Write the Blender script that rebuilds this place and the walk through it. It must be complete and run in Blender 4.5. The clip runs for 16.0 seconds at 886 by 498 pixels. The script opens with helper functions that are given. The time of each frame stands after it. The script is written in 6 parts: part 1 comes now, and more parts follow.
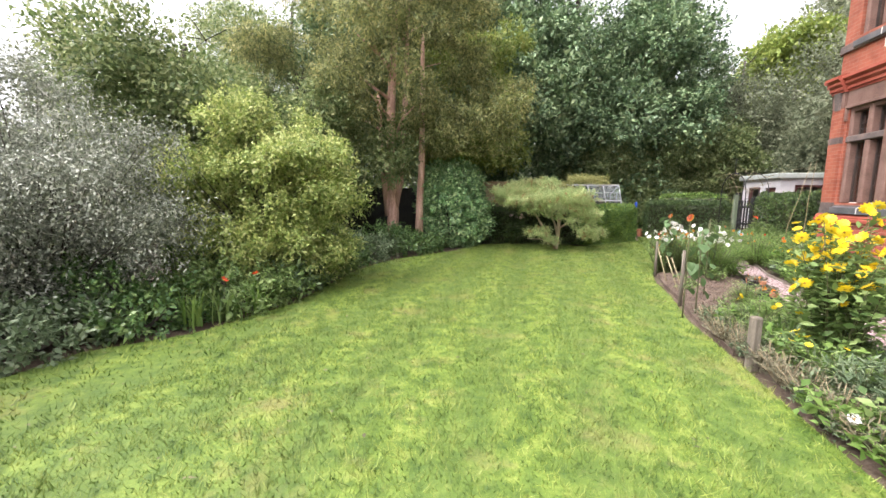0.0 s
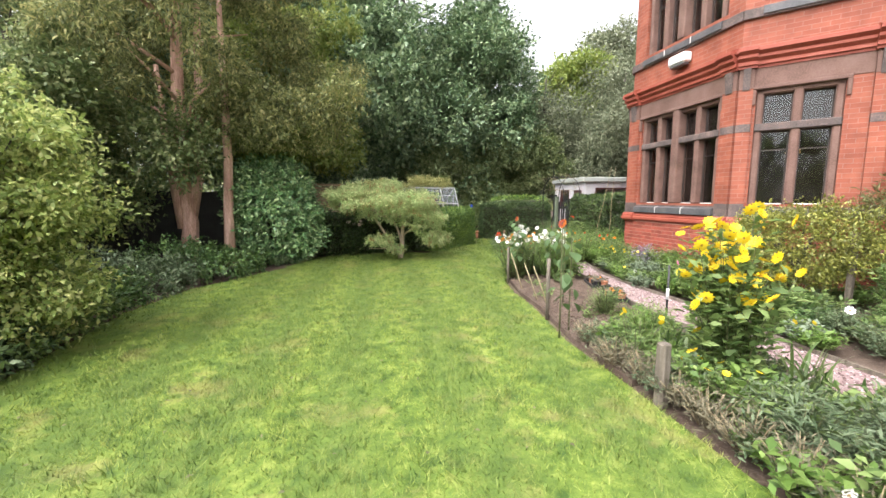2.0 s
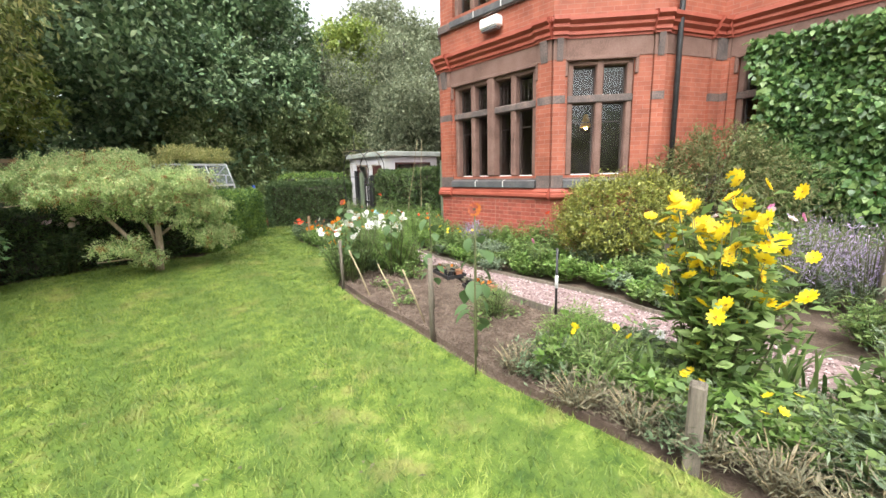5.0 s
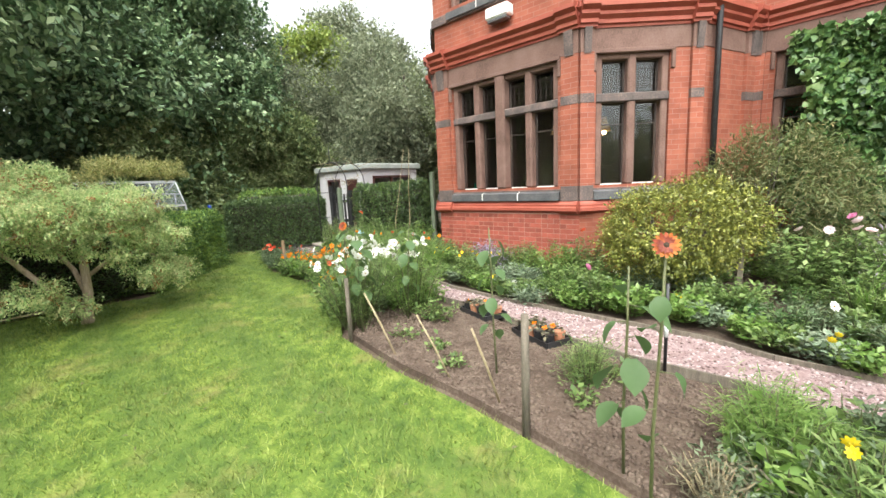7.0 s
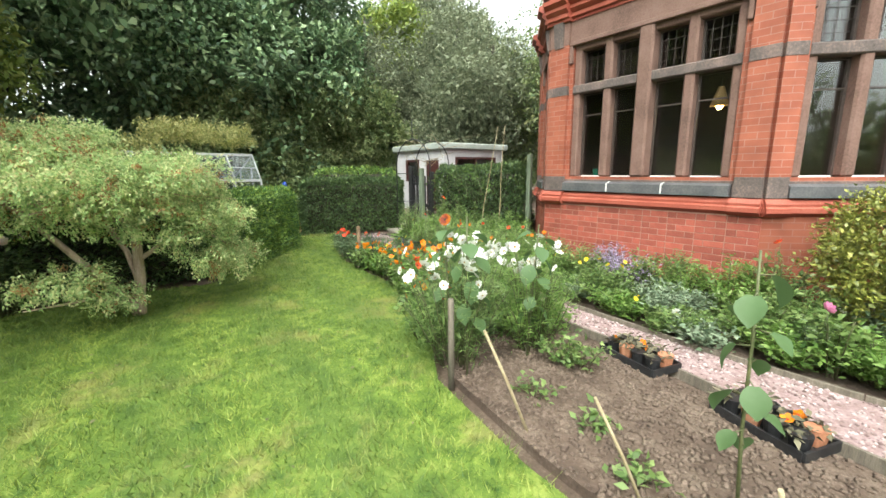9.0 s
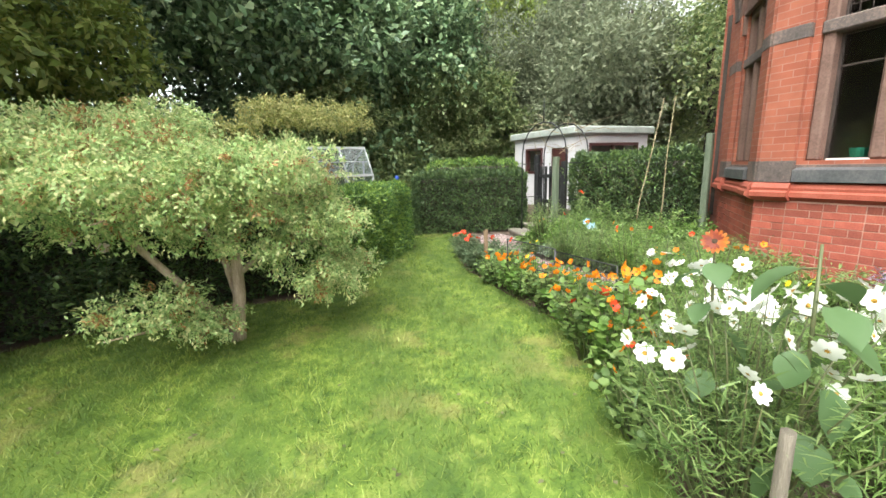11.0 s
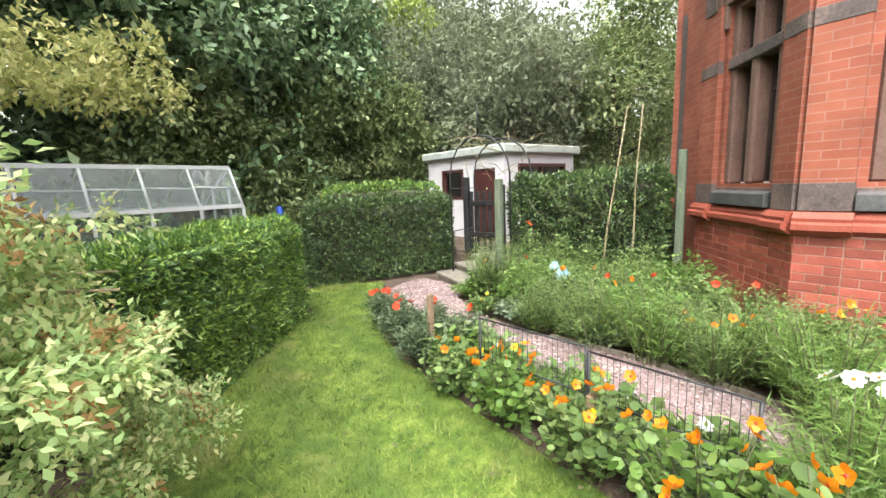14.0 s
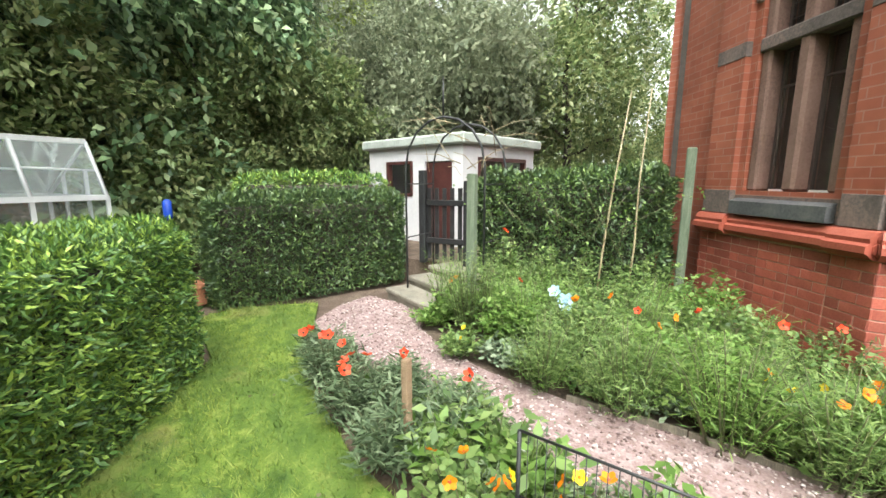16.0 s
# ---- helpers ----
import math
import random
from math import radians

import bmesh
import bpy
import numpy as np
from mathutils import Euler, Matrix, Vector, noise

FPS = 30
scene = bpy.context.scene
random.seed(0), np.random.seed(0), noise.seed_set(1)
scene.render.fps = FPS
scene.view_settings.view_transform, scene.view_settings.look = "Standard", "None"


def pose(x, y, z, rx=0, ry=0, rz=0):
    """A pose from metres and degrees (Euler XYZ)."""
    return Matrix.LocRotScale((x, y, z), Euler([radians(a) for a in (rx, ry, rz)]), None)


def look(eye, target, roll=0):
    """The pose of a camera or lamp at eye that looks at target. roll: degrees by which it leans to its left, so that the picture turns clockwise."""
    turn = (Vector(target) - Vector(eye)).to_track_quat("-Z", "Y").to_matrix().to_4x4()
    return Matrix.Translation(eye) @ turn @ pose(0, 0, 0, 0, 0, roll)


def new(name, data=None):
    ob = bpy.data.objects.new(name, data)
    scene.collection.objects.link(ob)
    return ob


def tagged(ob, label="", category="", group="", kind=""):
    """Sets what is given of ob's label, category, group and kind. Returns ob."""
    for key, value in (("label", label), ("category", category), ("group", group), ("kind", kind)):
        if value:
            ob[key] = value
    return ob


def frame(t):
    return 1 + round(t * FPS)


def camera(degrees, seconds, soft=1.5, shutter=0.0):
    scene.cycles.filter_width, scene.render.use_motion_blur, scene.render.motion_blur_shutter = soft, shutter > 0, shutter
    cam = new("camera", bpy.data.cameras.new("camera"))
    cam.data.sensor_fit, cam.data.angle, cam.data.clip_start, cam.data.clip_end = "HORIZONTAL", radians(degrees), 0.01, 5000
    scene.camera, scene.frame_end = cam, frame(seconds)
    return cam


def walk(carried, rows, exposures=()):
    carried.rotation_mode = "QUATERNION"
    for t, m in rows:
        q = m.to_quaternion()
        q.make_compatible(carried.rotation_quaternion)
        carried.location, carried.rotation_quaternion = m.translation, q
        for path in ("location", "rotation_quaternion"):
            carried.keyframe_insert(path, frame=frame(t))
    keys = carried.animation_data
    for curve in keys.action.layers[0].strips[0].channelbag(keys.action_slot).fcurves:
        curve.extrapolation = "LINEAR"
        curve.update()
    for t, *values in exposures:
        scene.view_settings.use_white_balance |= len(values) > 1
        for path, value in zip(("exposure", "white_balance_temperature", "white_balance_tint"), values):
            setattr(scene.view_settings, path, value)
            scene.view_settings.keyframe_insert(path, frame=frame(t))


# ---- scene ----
cam = camera(95.4, 16.0)
METRES, EYE, TILT, LEAN, TURN = 12.0, 1.55, -7.7, -0.5, 0.0
ROWS = [
    (0.0, 0.0, 0.0, 0.0, -0.0, 0.0, -0.0),
    (0.5, 0.0011, 0.0333, 0.0036, -4.41, 0.49, 1.13),
    (1.0, 0.0062, 0.0631, 0.0085, -9.13, -0.51, 2.41),
    (1.5, 0.0137, 0.0945, 0.0137, -13.82, -0.96, 2.34),
    (2.0, 0.0142, 0.1251, 0.0174, -22.96, -0.23, 3.61),
    (2.5, 0.0169, 0.1502, 0.0207, -32.71, -2.61, 6.1),
    (3.0, 0.0257, 0.1759, 0.0233, -40.05, -3.89, 7.23),
    (3.5, 0.0292, 0.2037, 0.026, -47.01, -5.22, 7.23),
    (4.0, 0.0319, 0.2322, 0.0311, -51.88, -6.62, 7.84),
    (6.5, 0.0895, 0.3786, 0.0515, -56.44, -6.08, 8.43),
    (7.0, 0.1017, 0.4105, 0.0569, -59.86, -5.68, 9.66),
    (7.5, 0.1188, 0.4362, 0.0583, -58.79, -5.51, 8.86),
    (8.0, 0.1414, 0.4588, 0.0628, -58.15, -4.94, 6.75),
    (8.5, 0.1602, 0.488, 0.0647, -56.4, -5.46, 6.69),
    (9.0, 0.1756, 0.5148, 0.0675, -50.41, -6.37, 6.75),
    (9.5, 0.1944, 0.5425, 0.0709, -42.53, -5.52, 6.08),
    (10.0, 0.2065, 0.5728, 0.0736, -38.2, -5.69, 4.96),
    (12.5, 0.274, 0.7131, 0.0897, -35.94, -5.27, 8.32),
    (13.0, 0.295, 0.7365, 0.0946, -41.45, -6.11, 6.71),
    (13.5, 0.313, 0.7645, 0.0997, -48.42, -3.87, 7.6),
    (14.0, 0.3305, 0.789, 0.1031, -51.28, -4.37, 8.6),
    (14.5, 0.3518, 0.8127, 0.1056, -51.76, -3.94, 7.55),
    (15.0, 0.3682, 0.8385, 0.1098, -54.39, -4.79, 6.67),
    (15.5, 0.3838, 0.8603, 0.1144, -58.96, -6.54, 7.82),
    (16.0, 0.407, 0.88, 0.1156, -61.2, -6.46, 7.07),
]
walk(cam, [(t, pose(0, 0, EYE, TILT, LEAN, TURN) @ pose(METRES * x, METRES * y, METRES * z, 90 + pitch, roll, yaw)) for t, x, y, z, yaw, pitch, roll in ROWS], [(0.0, 1.97, 6500, 16), (4.0, 1.87, 6500, 9), (8.0, 1.88, 6500, 3), (10.0, 2.0, 6500, -2), (12.5, 2.18, 6500, 11), (16.0, 2.29, 6500, 2)])

# ---- light: an overcast day ----
world = bpy.data.worlds.new("world")
scene.world = world
world.use_nodes = True
wn = world.node_tree
sky = wn.nodes.new("ShaderNodeTexSky")
sky.sky_type = "NISHITA"
sky.sun_disc = False
sky.sun_elevation = radians(55)
sky.sun_rotation = radians(250)
sky.dust_density = 4.0
grey = wn.nodes.new("ShaderNodeHueSaturation")
grey.inputs["Saturation"].default_value = 0.12
wn.links.new(sky.outputs[0], grey.inputs["Color"])
wn.links.new(grey.outputs[0], wn.nodes["Background"].inputs[0])
wn.nodes["Background"].inputs[1].default_value = 0.15
sun = new("sun", bpy.data.lights.new("sun", "SUN"))
sun.data.energy, sun.data.angle, sun.data.color = 0.8, radians(70), (1.0, 0.97, 0.92)
sun.matrix_world = look((0, 0, 30), (19, 7, 0))

# ---- materials ----
MATS = {}


def ramp(nt, stops):
    r = nt.nodes.new("ShaderNodeValToRGB")
    while len(r.color_ramp.elements) < len(stops):
        r.color_ramp.elements.new(0.5)
    for e, (p, c) in zip(r.color_ramp.elements, stops):
        e.position, e.color = p, (*c, 1)
    return r


def base_mat(name, rough=0.7):
    m = bpy.data.materials.new(name)
    m.use_nodes = True
    nt = m.node_tree
    b = nt.nodes["Principled BSDF"]
    b.inputs["Roughness"].default_value = rough
    MATS[name] = m
    return m, nt, b


def noise_node(nt, scale, detail=4, rough=0.55, stretch=None):
    tc = nt.nodes.new("ShaderNodeTexCoord")
    n = nt.nodes.new("ShaderNodeTexNoise")
    n.inputs["Scale"].default_value, n.inputs["Detail"].default_value, n.inputs["Roughness"].default_value = scale, detail, rough
    if stretch:
        mp = nt.nodes.new("ShaderNodeMapping")
        mp.inputs["Scale"].default_value = stretch
        nt.links.new(tc.outputs["Object"], mp.inputs[0])
        nt.links.new(mp.outputs[0], n.inputs["Vector"])
    else:
        nt.links.new(tc.outputs["Object"], n.inputs["Vector"])
    return n


def mixc(nt, a, b, fac, kind="MIX"):
    m = nt.nodes.new("ShaderNodeMix")
    m.data_type, m.blend_type = "RGBA", kind
    for sock, v in ((m.inputs[6], a), (m.inputs[7], b), (m.inputs[0], fac)):
        if isinstance(v, (tuple, list)):
            sock.default_value = (*v, 1)
        elif isinstance(v, float):
            sock.default_value = v
        else:
            nt.links.new(v, sock)
    return m.outputs[2]


def bump(nt, b, height, strength=0.4, dist=0.01):
    n = nt.nodes.new("ShaderNodeBump")
    n.inputs["Strength"].default_value, n.inputs["Distance"].default_value = strength, dist
    nt.links.new(height, n.inputs["Height"])
    nt.links.new(n.outputs[0], b.inputs["Normal"])


def surface(name, dark, mid, light, coarse=2.0, fine=40.0, rough=0.8, bumpy=0.4, metal=0.0, stretch=None, vary=0.0):
    """A rough surface with stains at two scales and fine relief."""
    m, nt, b = base_mat(name, rough)
    b.inputs["Metallic"].default_value = metal
    a, f = noise_node(nt, coarse, 5, 0.6, stretch), noise_node(nt, fine, 3, 0.6, stretch)
    mx = nt.nodes.new("ShaderNodeMath")
    mx.operation = "MULTIPLY_ADD"
    nt.links.new(a.outputs[0], mx.inputs[0])
    mx.inputs[1].default_value = 0.6
    ml = nt.nodes.new("ShaderNodeMath")
    ml.operation = "MULTIPLY"
    nt.links.new(f.outputs[0], ml.inputs[0])
    ml.inputs[1].default_value = 0.4
    nt.links.new(ml.outputs[0], mx.inputs[2])
    r = ramp(nt, ((0.33, dark), (0.5, mid), (0.67, light)))
    nt.links.new(mx.outputs[0], r.inputs[0])
    out = r.outputs[0]
    if vary:
        info, hs = nt.nodes.new("ShaderNodeObjectInfo"), nt.nodes.new("ShaderNodeHueSaturation")
        mr = nt.nodes.new("ShaderNodeMapRange")
        mr.inputs[3].default_value, mr.inputs[4].default_value = 1 - vary, 1 + vary
        nt.links.new(info.outputs["Random"], mr.inputs[0])
        nt.links.new(mr.outputs[0], hs.inputs["Value"])
        nt.links.new(out, hs.inputs["Color"])
        out = hs.outputs[0]
    nt.links.new(out, b.inputs["Base Color"])
    if bumpy:
        bump(nt, b, f.outputs[0], bumpy, 0.01)
    return m


def leafy(name, dark, mid, light, rough=0.45, thin=0.3, patch=1.2):
    """Leaves: each one its own tint, larger drifts of tint over the plant, some light passing through."""
    m, nt, b = base_mat(name, rough)
    geo = nt.nodes.new("ShaderNodeNewGeometry")
    n = noise_node(nt, patch, 3)
    ad = nt.nodes.new("ShaderNodeMath")
    ad.operation = "MULTIPLY_ADD"
    nt.links.new(geo.outputs["Random Per Island"], ad.inputs[0])
    ad.inputs[1].default_value = 0.62
    sc = nt.nodes.new("ShaderNodeMath")
    sc.operation = "MULTIPLY"
    nt.links.new(n.outputs[0], sc.inputs[0])
    sc.inputs[1].default_value = 0.4
    nt.links.new(sc.outputs[0], ad.inputs[2])
    r = ramp(nt, ((0.15, dark), (0.5, mid), (0.85, light)))
    nt.links.new(ad.outputs[0], r.inputs[0])
    nt.links.new(r.outputs[0], b.inputs["Base Color"])
    tr, mx = nt.nodes.new("ShaderNodeBsdfTranslucent"), nt.nodes.new("ShaderNodeMixShader")
    nt.links.new(r.outputs[0], tr.inputs[0])
    mx.inputs[0].default_value = thin
    nt.links.new(b.outputs[0], mx.inputs[1])
    nt.links.new(tr.outputs[0], mx.inputs[2])
    nt.links.new(mx.outputs[0], nt.nodes["Material Output"].inputs[0])
    return m


def grass_mat(name):
    """Mown grass: tint drifts, dry patches, faint mowing stripes along the lawn."""
    m, nt, b = base_mat(name, 0.6)
    geo = nt.nodes.new("ShaderNodeNewGeometry")
    big, small = noise_node(nt, 1.3, 6, 0.72), noise_node(nt, 5.5, 8, 0.78)
    r = ramp(nt, ((0.36, (0.033, 0.08, 0.008)), (0.5, (0.133, 0.198, 0.026)), (0.62, (0.3, 0.345, 0.082))))
    mx = nt.nodes.new("ShaderNodeMath")
    mx.operation = "MULTIPLY_ADD"
    nt.links.new(small.outputs[0], mx.inputs[0])
    mx.inputs[1].default_value = 0.8
    isl = nt.nodes.new("ShaderNodeMath")
    isl.operation = "MULTIPLY_ADD"
    nt.links.new(geo.outputs["Random Per Island"], isl.inputs[0])
    isl.inputs[1].default_value, isl.inputs[2].default_value = 0.24, -0.02
    nt.links.new(isl.outputs[0], mx.inputs[2])
    nt.links.new(mx.outputs[0], r.inputs[0])
    dry = ramp(nt, ((0.54, (0, 0, 0)), (0.64, (1, 1, 1))))
    nt.links.new(big.outputs[0], dry.inputs[0])
    df = nt.nodes.new("ShaderNodeMath")
    df.operation = "MULTIPLY"
    nt.links.new(dry.outputs[0], df.inputs[0])
    df.inputs[1].default_value = 0.42
    c = mixc(nt, r.outputs[0], (0.34, 0.27, 0.11), df.outputs[0])
    tc, wv = nt.nodes.new("ShaderNodeTexCoord"), nt.nodes.new("ShaderNodeTexWave")
    mp = nt.nodes.new("ShaderNodeMapping")
    mp.inputs["Rotation"].default_value = (0, 0, radians(14))
    wv.inputs["Scale"].default_value, wv.inputs["Distortion"].default_value, wv.inputs["Detail"].default_value = 0.34, 1.5, 2.0
    nt.links.new(tc.outputs["Object"], mp.inputs[0])
    nt.links.new(mp.outputs[0], wv.inputs["Vector"])
    st = nt.nodes.new("ShaderNodeMath")
    st.operation = "MULTIPLY"
    nt.links.new(wv.outputs["Fac"], st.inputs[0])
    st.inputs[1].default_value = 0.45
    c = mixc(nt, c, (0.07, 0.12, 0.02), st.outputs[0])
    nt.links.new(c, b.inputs["Base Color"])
    bump(nt, b, small.outputs[0], 0.5, 0.02)
    return m


def brick_mat(name, c1, c2, mortar, w=0.225, h=0.078, joint=0.006):
    """Courses of brick for the walls that stay far off."""
    m, nt, b = base_mat(name, 0.75)
    tc = nt.nodes.new("ShaderNodeUVMap")
    t = nt.nodes.new("ShaderNodeTexBrick")
    t.inputs["Color1"].default_value, t.inputs["Color2"].default_value, t.inputs["Mortar"].default_value = (*c1, 1), (*c2, 1), (*mortar, 1)
    t.inputs["Scale"].default_value, t.inputs["Mortar Size"].default_value = 1.0, joint
    t.inputs["Brick Width"].default_value, t.inputs["Row Height"].default_value = w, h
    nt.links.new(tc.outputs[0], t.inputs["Vector"])
    n = noise_node(nt, 3.0, 5)
    r = ramp(nt, ((0.3, (0.72, 0.68, 0.66)), (0.7, (1.12, 1.1, 1.08))))
    nt.links.new(n.outputs[0], r.inputs[0])
    c = mixc(nt, t.outputs[0], r.outputs[0], 1.0, "MULTIPLY")
    nt.links.new(c, b.inputs["Base Color"])
    inv = nt.nodes.new("ShaderNodeMath")
    inv.operation = "SUBTRACT"
    inv.inputs[0].default_value = 1.0
    nt.links.new(t.outputs["Fac"], inv.inputs[1])
    bump(nt, b, inv.outputs[0], 0.5, 0.008)
    return m


def dusty_glass_mat(name):
    """Greenhouse glass under a film of dust and algae."""
    m, nt, b = base_mat(name, 0.05)
    n = noise_node(nt, 0.9, 4, 0.55)
    r = ramp(nt, ((0.35, (0.02, 0.02, 0.02)), (0.75, (0.09, 0.09, 0.09))))
    nt.links.new(n.outputs[0], r.inputs[0])
    b.inputs["Base Color"].default_value = (0.72, 0.78, 0.76, 1)
    inv = nt.nodes.new("ShaderNodeMath")
    inv.operation = "SUBTRACT"
    inv.inputs[0].default_value = 1.0
    nt.links.new(r.outputs[0], inv.inputs[1])
    nt.links.new(inv.outputs[0], b.inputs["Transmission Weight"])
    b.inputs["IOR"].default_value = 1.45
    return m


def glass_mat(name):
    m, nt, b = base_mat(name, 0.03)
    b.inputs["Base Color"].default_value = (0.9, 0.93, 0.92, 1)
    b.inputs["Transmission Weight"].default_value = 1.0
    b.inputs["IOR"].default_value = 1.45
    return m


M_GRASS = grass_mat("grass")
M_DUSTGLASS = dusty_glass_mat("dusty_glass")
M_SOIL = surface("soil", (0.0558, 0.0366, 0.0263), (0.101, 0.0689, 0.0506), (0.193, 0.146, 0.112), 3.0, 45.0, 0.95, 0.9)
M_CLOD = surface("clod", (0.0759, 0.0522, 0.0405), (0.132, 0.094, 0.0709), (0.223, 0.167, 0.131), 6.0, 50.0, 0.95, 0.9)
M_GRAVEL = surface("gravel", (0.163, 0.0999, 0.0956), (0.277, 0.193, 0.188), (0.408, 0.314, 0.311), 9.0, 60.0, 0.9, 0.9)
M_STONECHIP = leafy("stone_chip", (0.1, 0.062, 0.058), (0.31, 0.22, 0.215), (0.6, 0.52, 0.51), 0.85, 0.0, 2.0)
M_BRICK = brick_mat("brick_courses", (0.264, 0.072, 0.0405), (0.322, 0.101, 0.0591), (0.304, 0.144, 0.111), joint=0.005)
M_BRICKPIECE = surface("pressed_brick", (0.234, 0.0517, 0.0359), (0.32, 0.0797, 0.053), (0.377, 0.113, 0.0791), 5.0, 70.0, 0.65, 0.25, vary=0.28)
M_MORTAR = surface("mortar", (0.306, 0.173, 0.135), (0.398, 0.235, 0.187), (0.459, 0.29, 0.234), 5.0, 60.0, 0.9, 0.5)
M_MOULD = surface("moulded_brick", (0.238, 0.0486, 0.0308), (0.304, 0.0693, 0.0425), (0.344, 0.0969, 0.0655), 3.0, 50.0, 0.65, 0.25)
M_SANDSTONE = surface("red_sandstone", (0.093, 0.0521, 0.0412), (0.159, 0.0905, 0.0713), (0.198, 0.121, 0.0988), 2.5, 45.0, 0.85, 0.4)
M_DARKSTONE = surface("weathered_stone", (0.055, 0.045, 0.043), (0.11, 0.085, 0.078), (0.22, 0.15, 0.13), 3.0, 40.0, 0.85, 0.4)
M_SLATE = surface("slate_sill", (0.05, 0.05, 0.055), (0.085, 0.085, 0.09), (0.14, 0.13, 0.13), 4.0, 40.0, 0.55, 0.3)
M_POINTING = surface("white_pointing", (0.6, 0.58, 0.55), (0.7, 0.68, 0.65), (0.78, 0.76, 0.73), 5.0, 50.0, 0.9, 0.2)
M_DARKWIN = surface("dark_window_frame", (0.03, 0.022, 0.02), (0.05, 0.035, 0.03), (0.07, 0.05, 0.045), 5.0, 40.0, 0.5, 0.1)
M_WHITE = surface("white_paint", (0.6, 0.6, 0.6), (0.74, 0.74, 0.74), (0.82, 0.82, 0.82), 2.0, 30.0, 0.5, 0.1)
M_SHEDWALL = surface("shed_render", (0.465, 0.45, 0.473), (0.555, 0.54, 0.562), (0.615, 0.6, 0.615), 2.0, 25.0, 0.7, 0.2)
M_FASCIA = surface("fascia_grey_green", (0.25, 0.28, 0.25), (0.36, 0.39, 0.36), (0.45, 0.47, 0.44), 3.0, 30.0, 0.6, 0.2)
M_MAROON = surface("maroon_paint", (0.035, 0.012, 0.012), (0.06, 0.02, 0.018), (0.085, 0.03, 0.027), 5.0, 40.0, 0.4, 0.1)
M_ALU = surface("white_aluminium", (0.446, 0.461, 0.468), (0.533, 0.54, 0.547), (0.59, 0.59, 0.59), 4.0, 40.0, 0.4, 0.05)
M_GLASS = glass_mat("clear_glass")
M_BLACK = surface("black_paint", (0.012, 0.012, 0.013), (0.02, 0.02, 0.022), (0.04, 0.04, 0.042), 5.0, 40.0, 0.45, 0.1)
M_BLACKPLASTIC = surface("black_plastic", (0.01, 0.01, 0.011), (0.018, 0.018, 0.02), (0.04, 0.04, 0.042), 6.0, 50.0, 0.4, 0.1)
M_WOODGREY = surface("weathered_timber", (0.09, 0.075, 0.06), (0.16, 0.135, 0.105), (0.25, 0.21, 0.17), 4.0, 60.0, 0.9, 0.6, stretch=(6, 6, 0.6))
M_WOODBROWN = surface("brown_fence_timber", (0.15, 0.09, 0.055), (0.24, 0.16, 0.1), (0.33, 0.24, 0.16), 3.0, 50.0, 0.85, 0.5, stretch=(1, 6, 6), vary=0.15)
M_TANFENCE = surface("tan_fence_slat", (0.16, 0.115, 0.068), (0.26, 0.19, 0.115), (0.36, 0.28, 0.18), 3.0, 40.0, 0.85, 0.4, stretch=(0.3, 4, 4))
M_DARKFENCE = surface("dark_stained_timber", (0.02, 0.02, 0.02), (0.035, 0.035, 0.033), (0.055, 0.053, 0.05), 3.0, 40.0, 0.8, 0.4, vary=0.2)
M_GREENPOST = surface("mossy_post", (0.07, 0.09, 0.06), (0.12, 0.15, 0.1), (0.19, 0.21, 0.16), 4.0, 50.0, 0.9, 0.5, stretch=(5, 5, 0.6))
M_BARK = surface("bark", (0.289, 0.16, 0.12), (0.544, 0.336, 0.264), (0.816, 0.56, 0.464), 3.0, 25.0, 0.95, 0.9, stretch=(4, 4, 0.5))
M_BARKPALE = surface("pale_bark", (0.27, 0.189, 0.135), (0.446, 0.338, 0.257), (0.608, 0.486, 0.392), 4.0, 35.0, 0.9, 0.6, stretch=(4, 4, 0.6))
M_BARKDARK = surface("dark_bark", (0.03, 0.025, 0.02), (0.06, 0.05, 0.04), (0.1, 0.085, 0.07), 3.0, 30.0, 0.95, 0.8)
M_STEM = surface("green_stem", (0.0576, 0.0707, 0.024), (0.0936, 0.103, 0.042), (0.144, 0.136, 0.06), 5.0, 40.0, 0.6, 0.1)
M_CANE = surface("dry_cane", (0.2, 0.15, 0.085), (0.31, 0.25, 0.15), (0.42, 0.35, 0.23), 5.0, 40.0, 0.7, 0.2)
M_TERRA = surface("terracotta", (0.3, 0.12, 0.06), (0.42, 0.18, 0.1), (0.5, 0.25, 0.15), 5.0, 40.0, 0.8, 0.2)
M_CONCRETE = surface("stone_step", (0.128, 0.112, 0.09), (0.217, 0.195, 0.158), (0.3, 0.27, 0.225), 4.0, 50.0, 0.9, 0.6)
M_BLUE = surface("blue_plastic", (0.01, 0.04, 0.3), (0.015, 0.06, 0.42), (0.03, 0.1, 0.5), 5.0, 30.0, 0.35, 0.0)
M_PALEBLUE = surface("pale_blue_enamel", (0.22, 0.36, 0.46), (0.28, 0.43, 0.53), (0.35, 0.5, 0.6), 5.0, 30.0, 0.3, 0.0)
# near-black colour stands in for an unlit interior seen through the windows
M_UNLITROOM = surface("unlit_room", (0.03, 0.024, 0.02), (0.05, 0.04, 0.034), (0.08, 0.065, 0.055), 1.5, 20.0, 0.8, 0.1)
M_TILE = surface("roof_tile", (0.08, 0.05, 0.045), (0.13, 0.085, 0.075), (0.18, 0.12, 0.1), 3.0, 30.0, 0.8, 0.4)
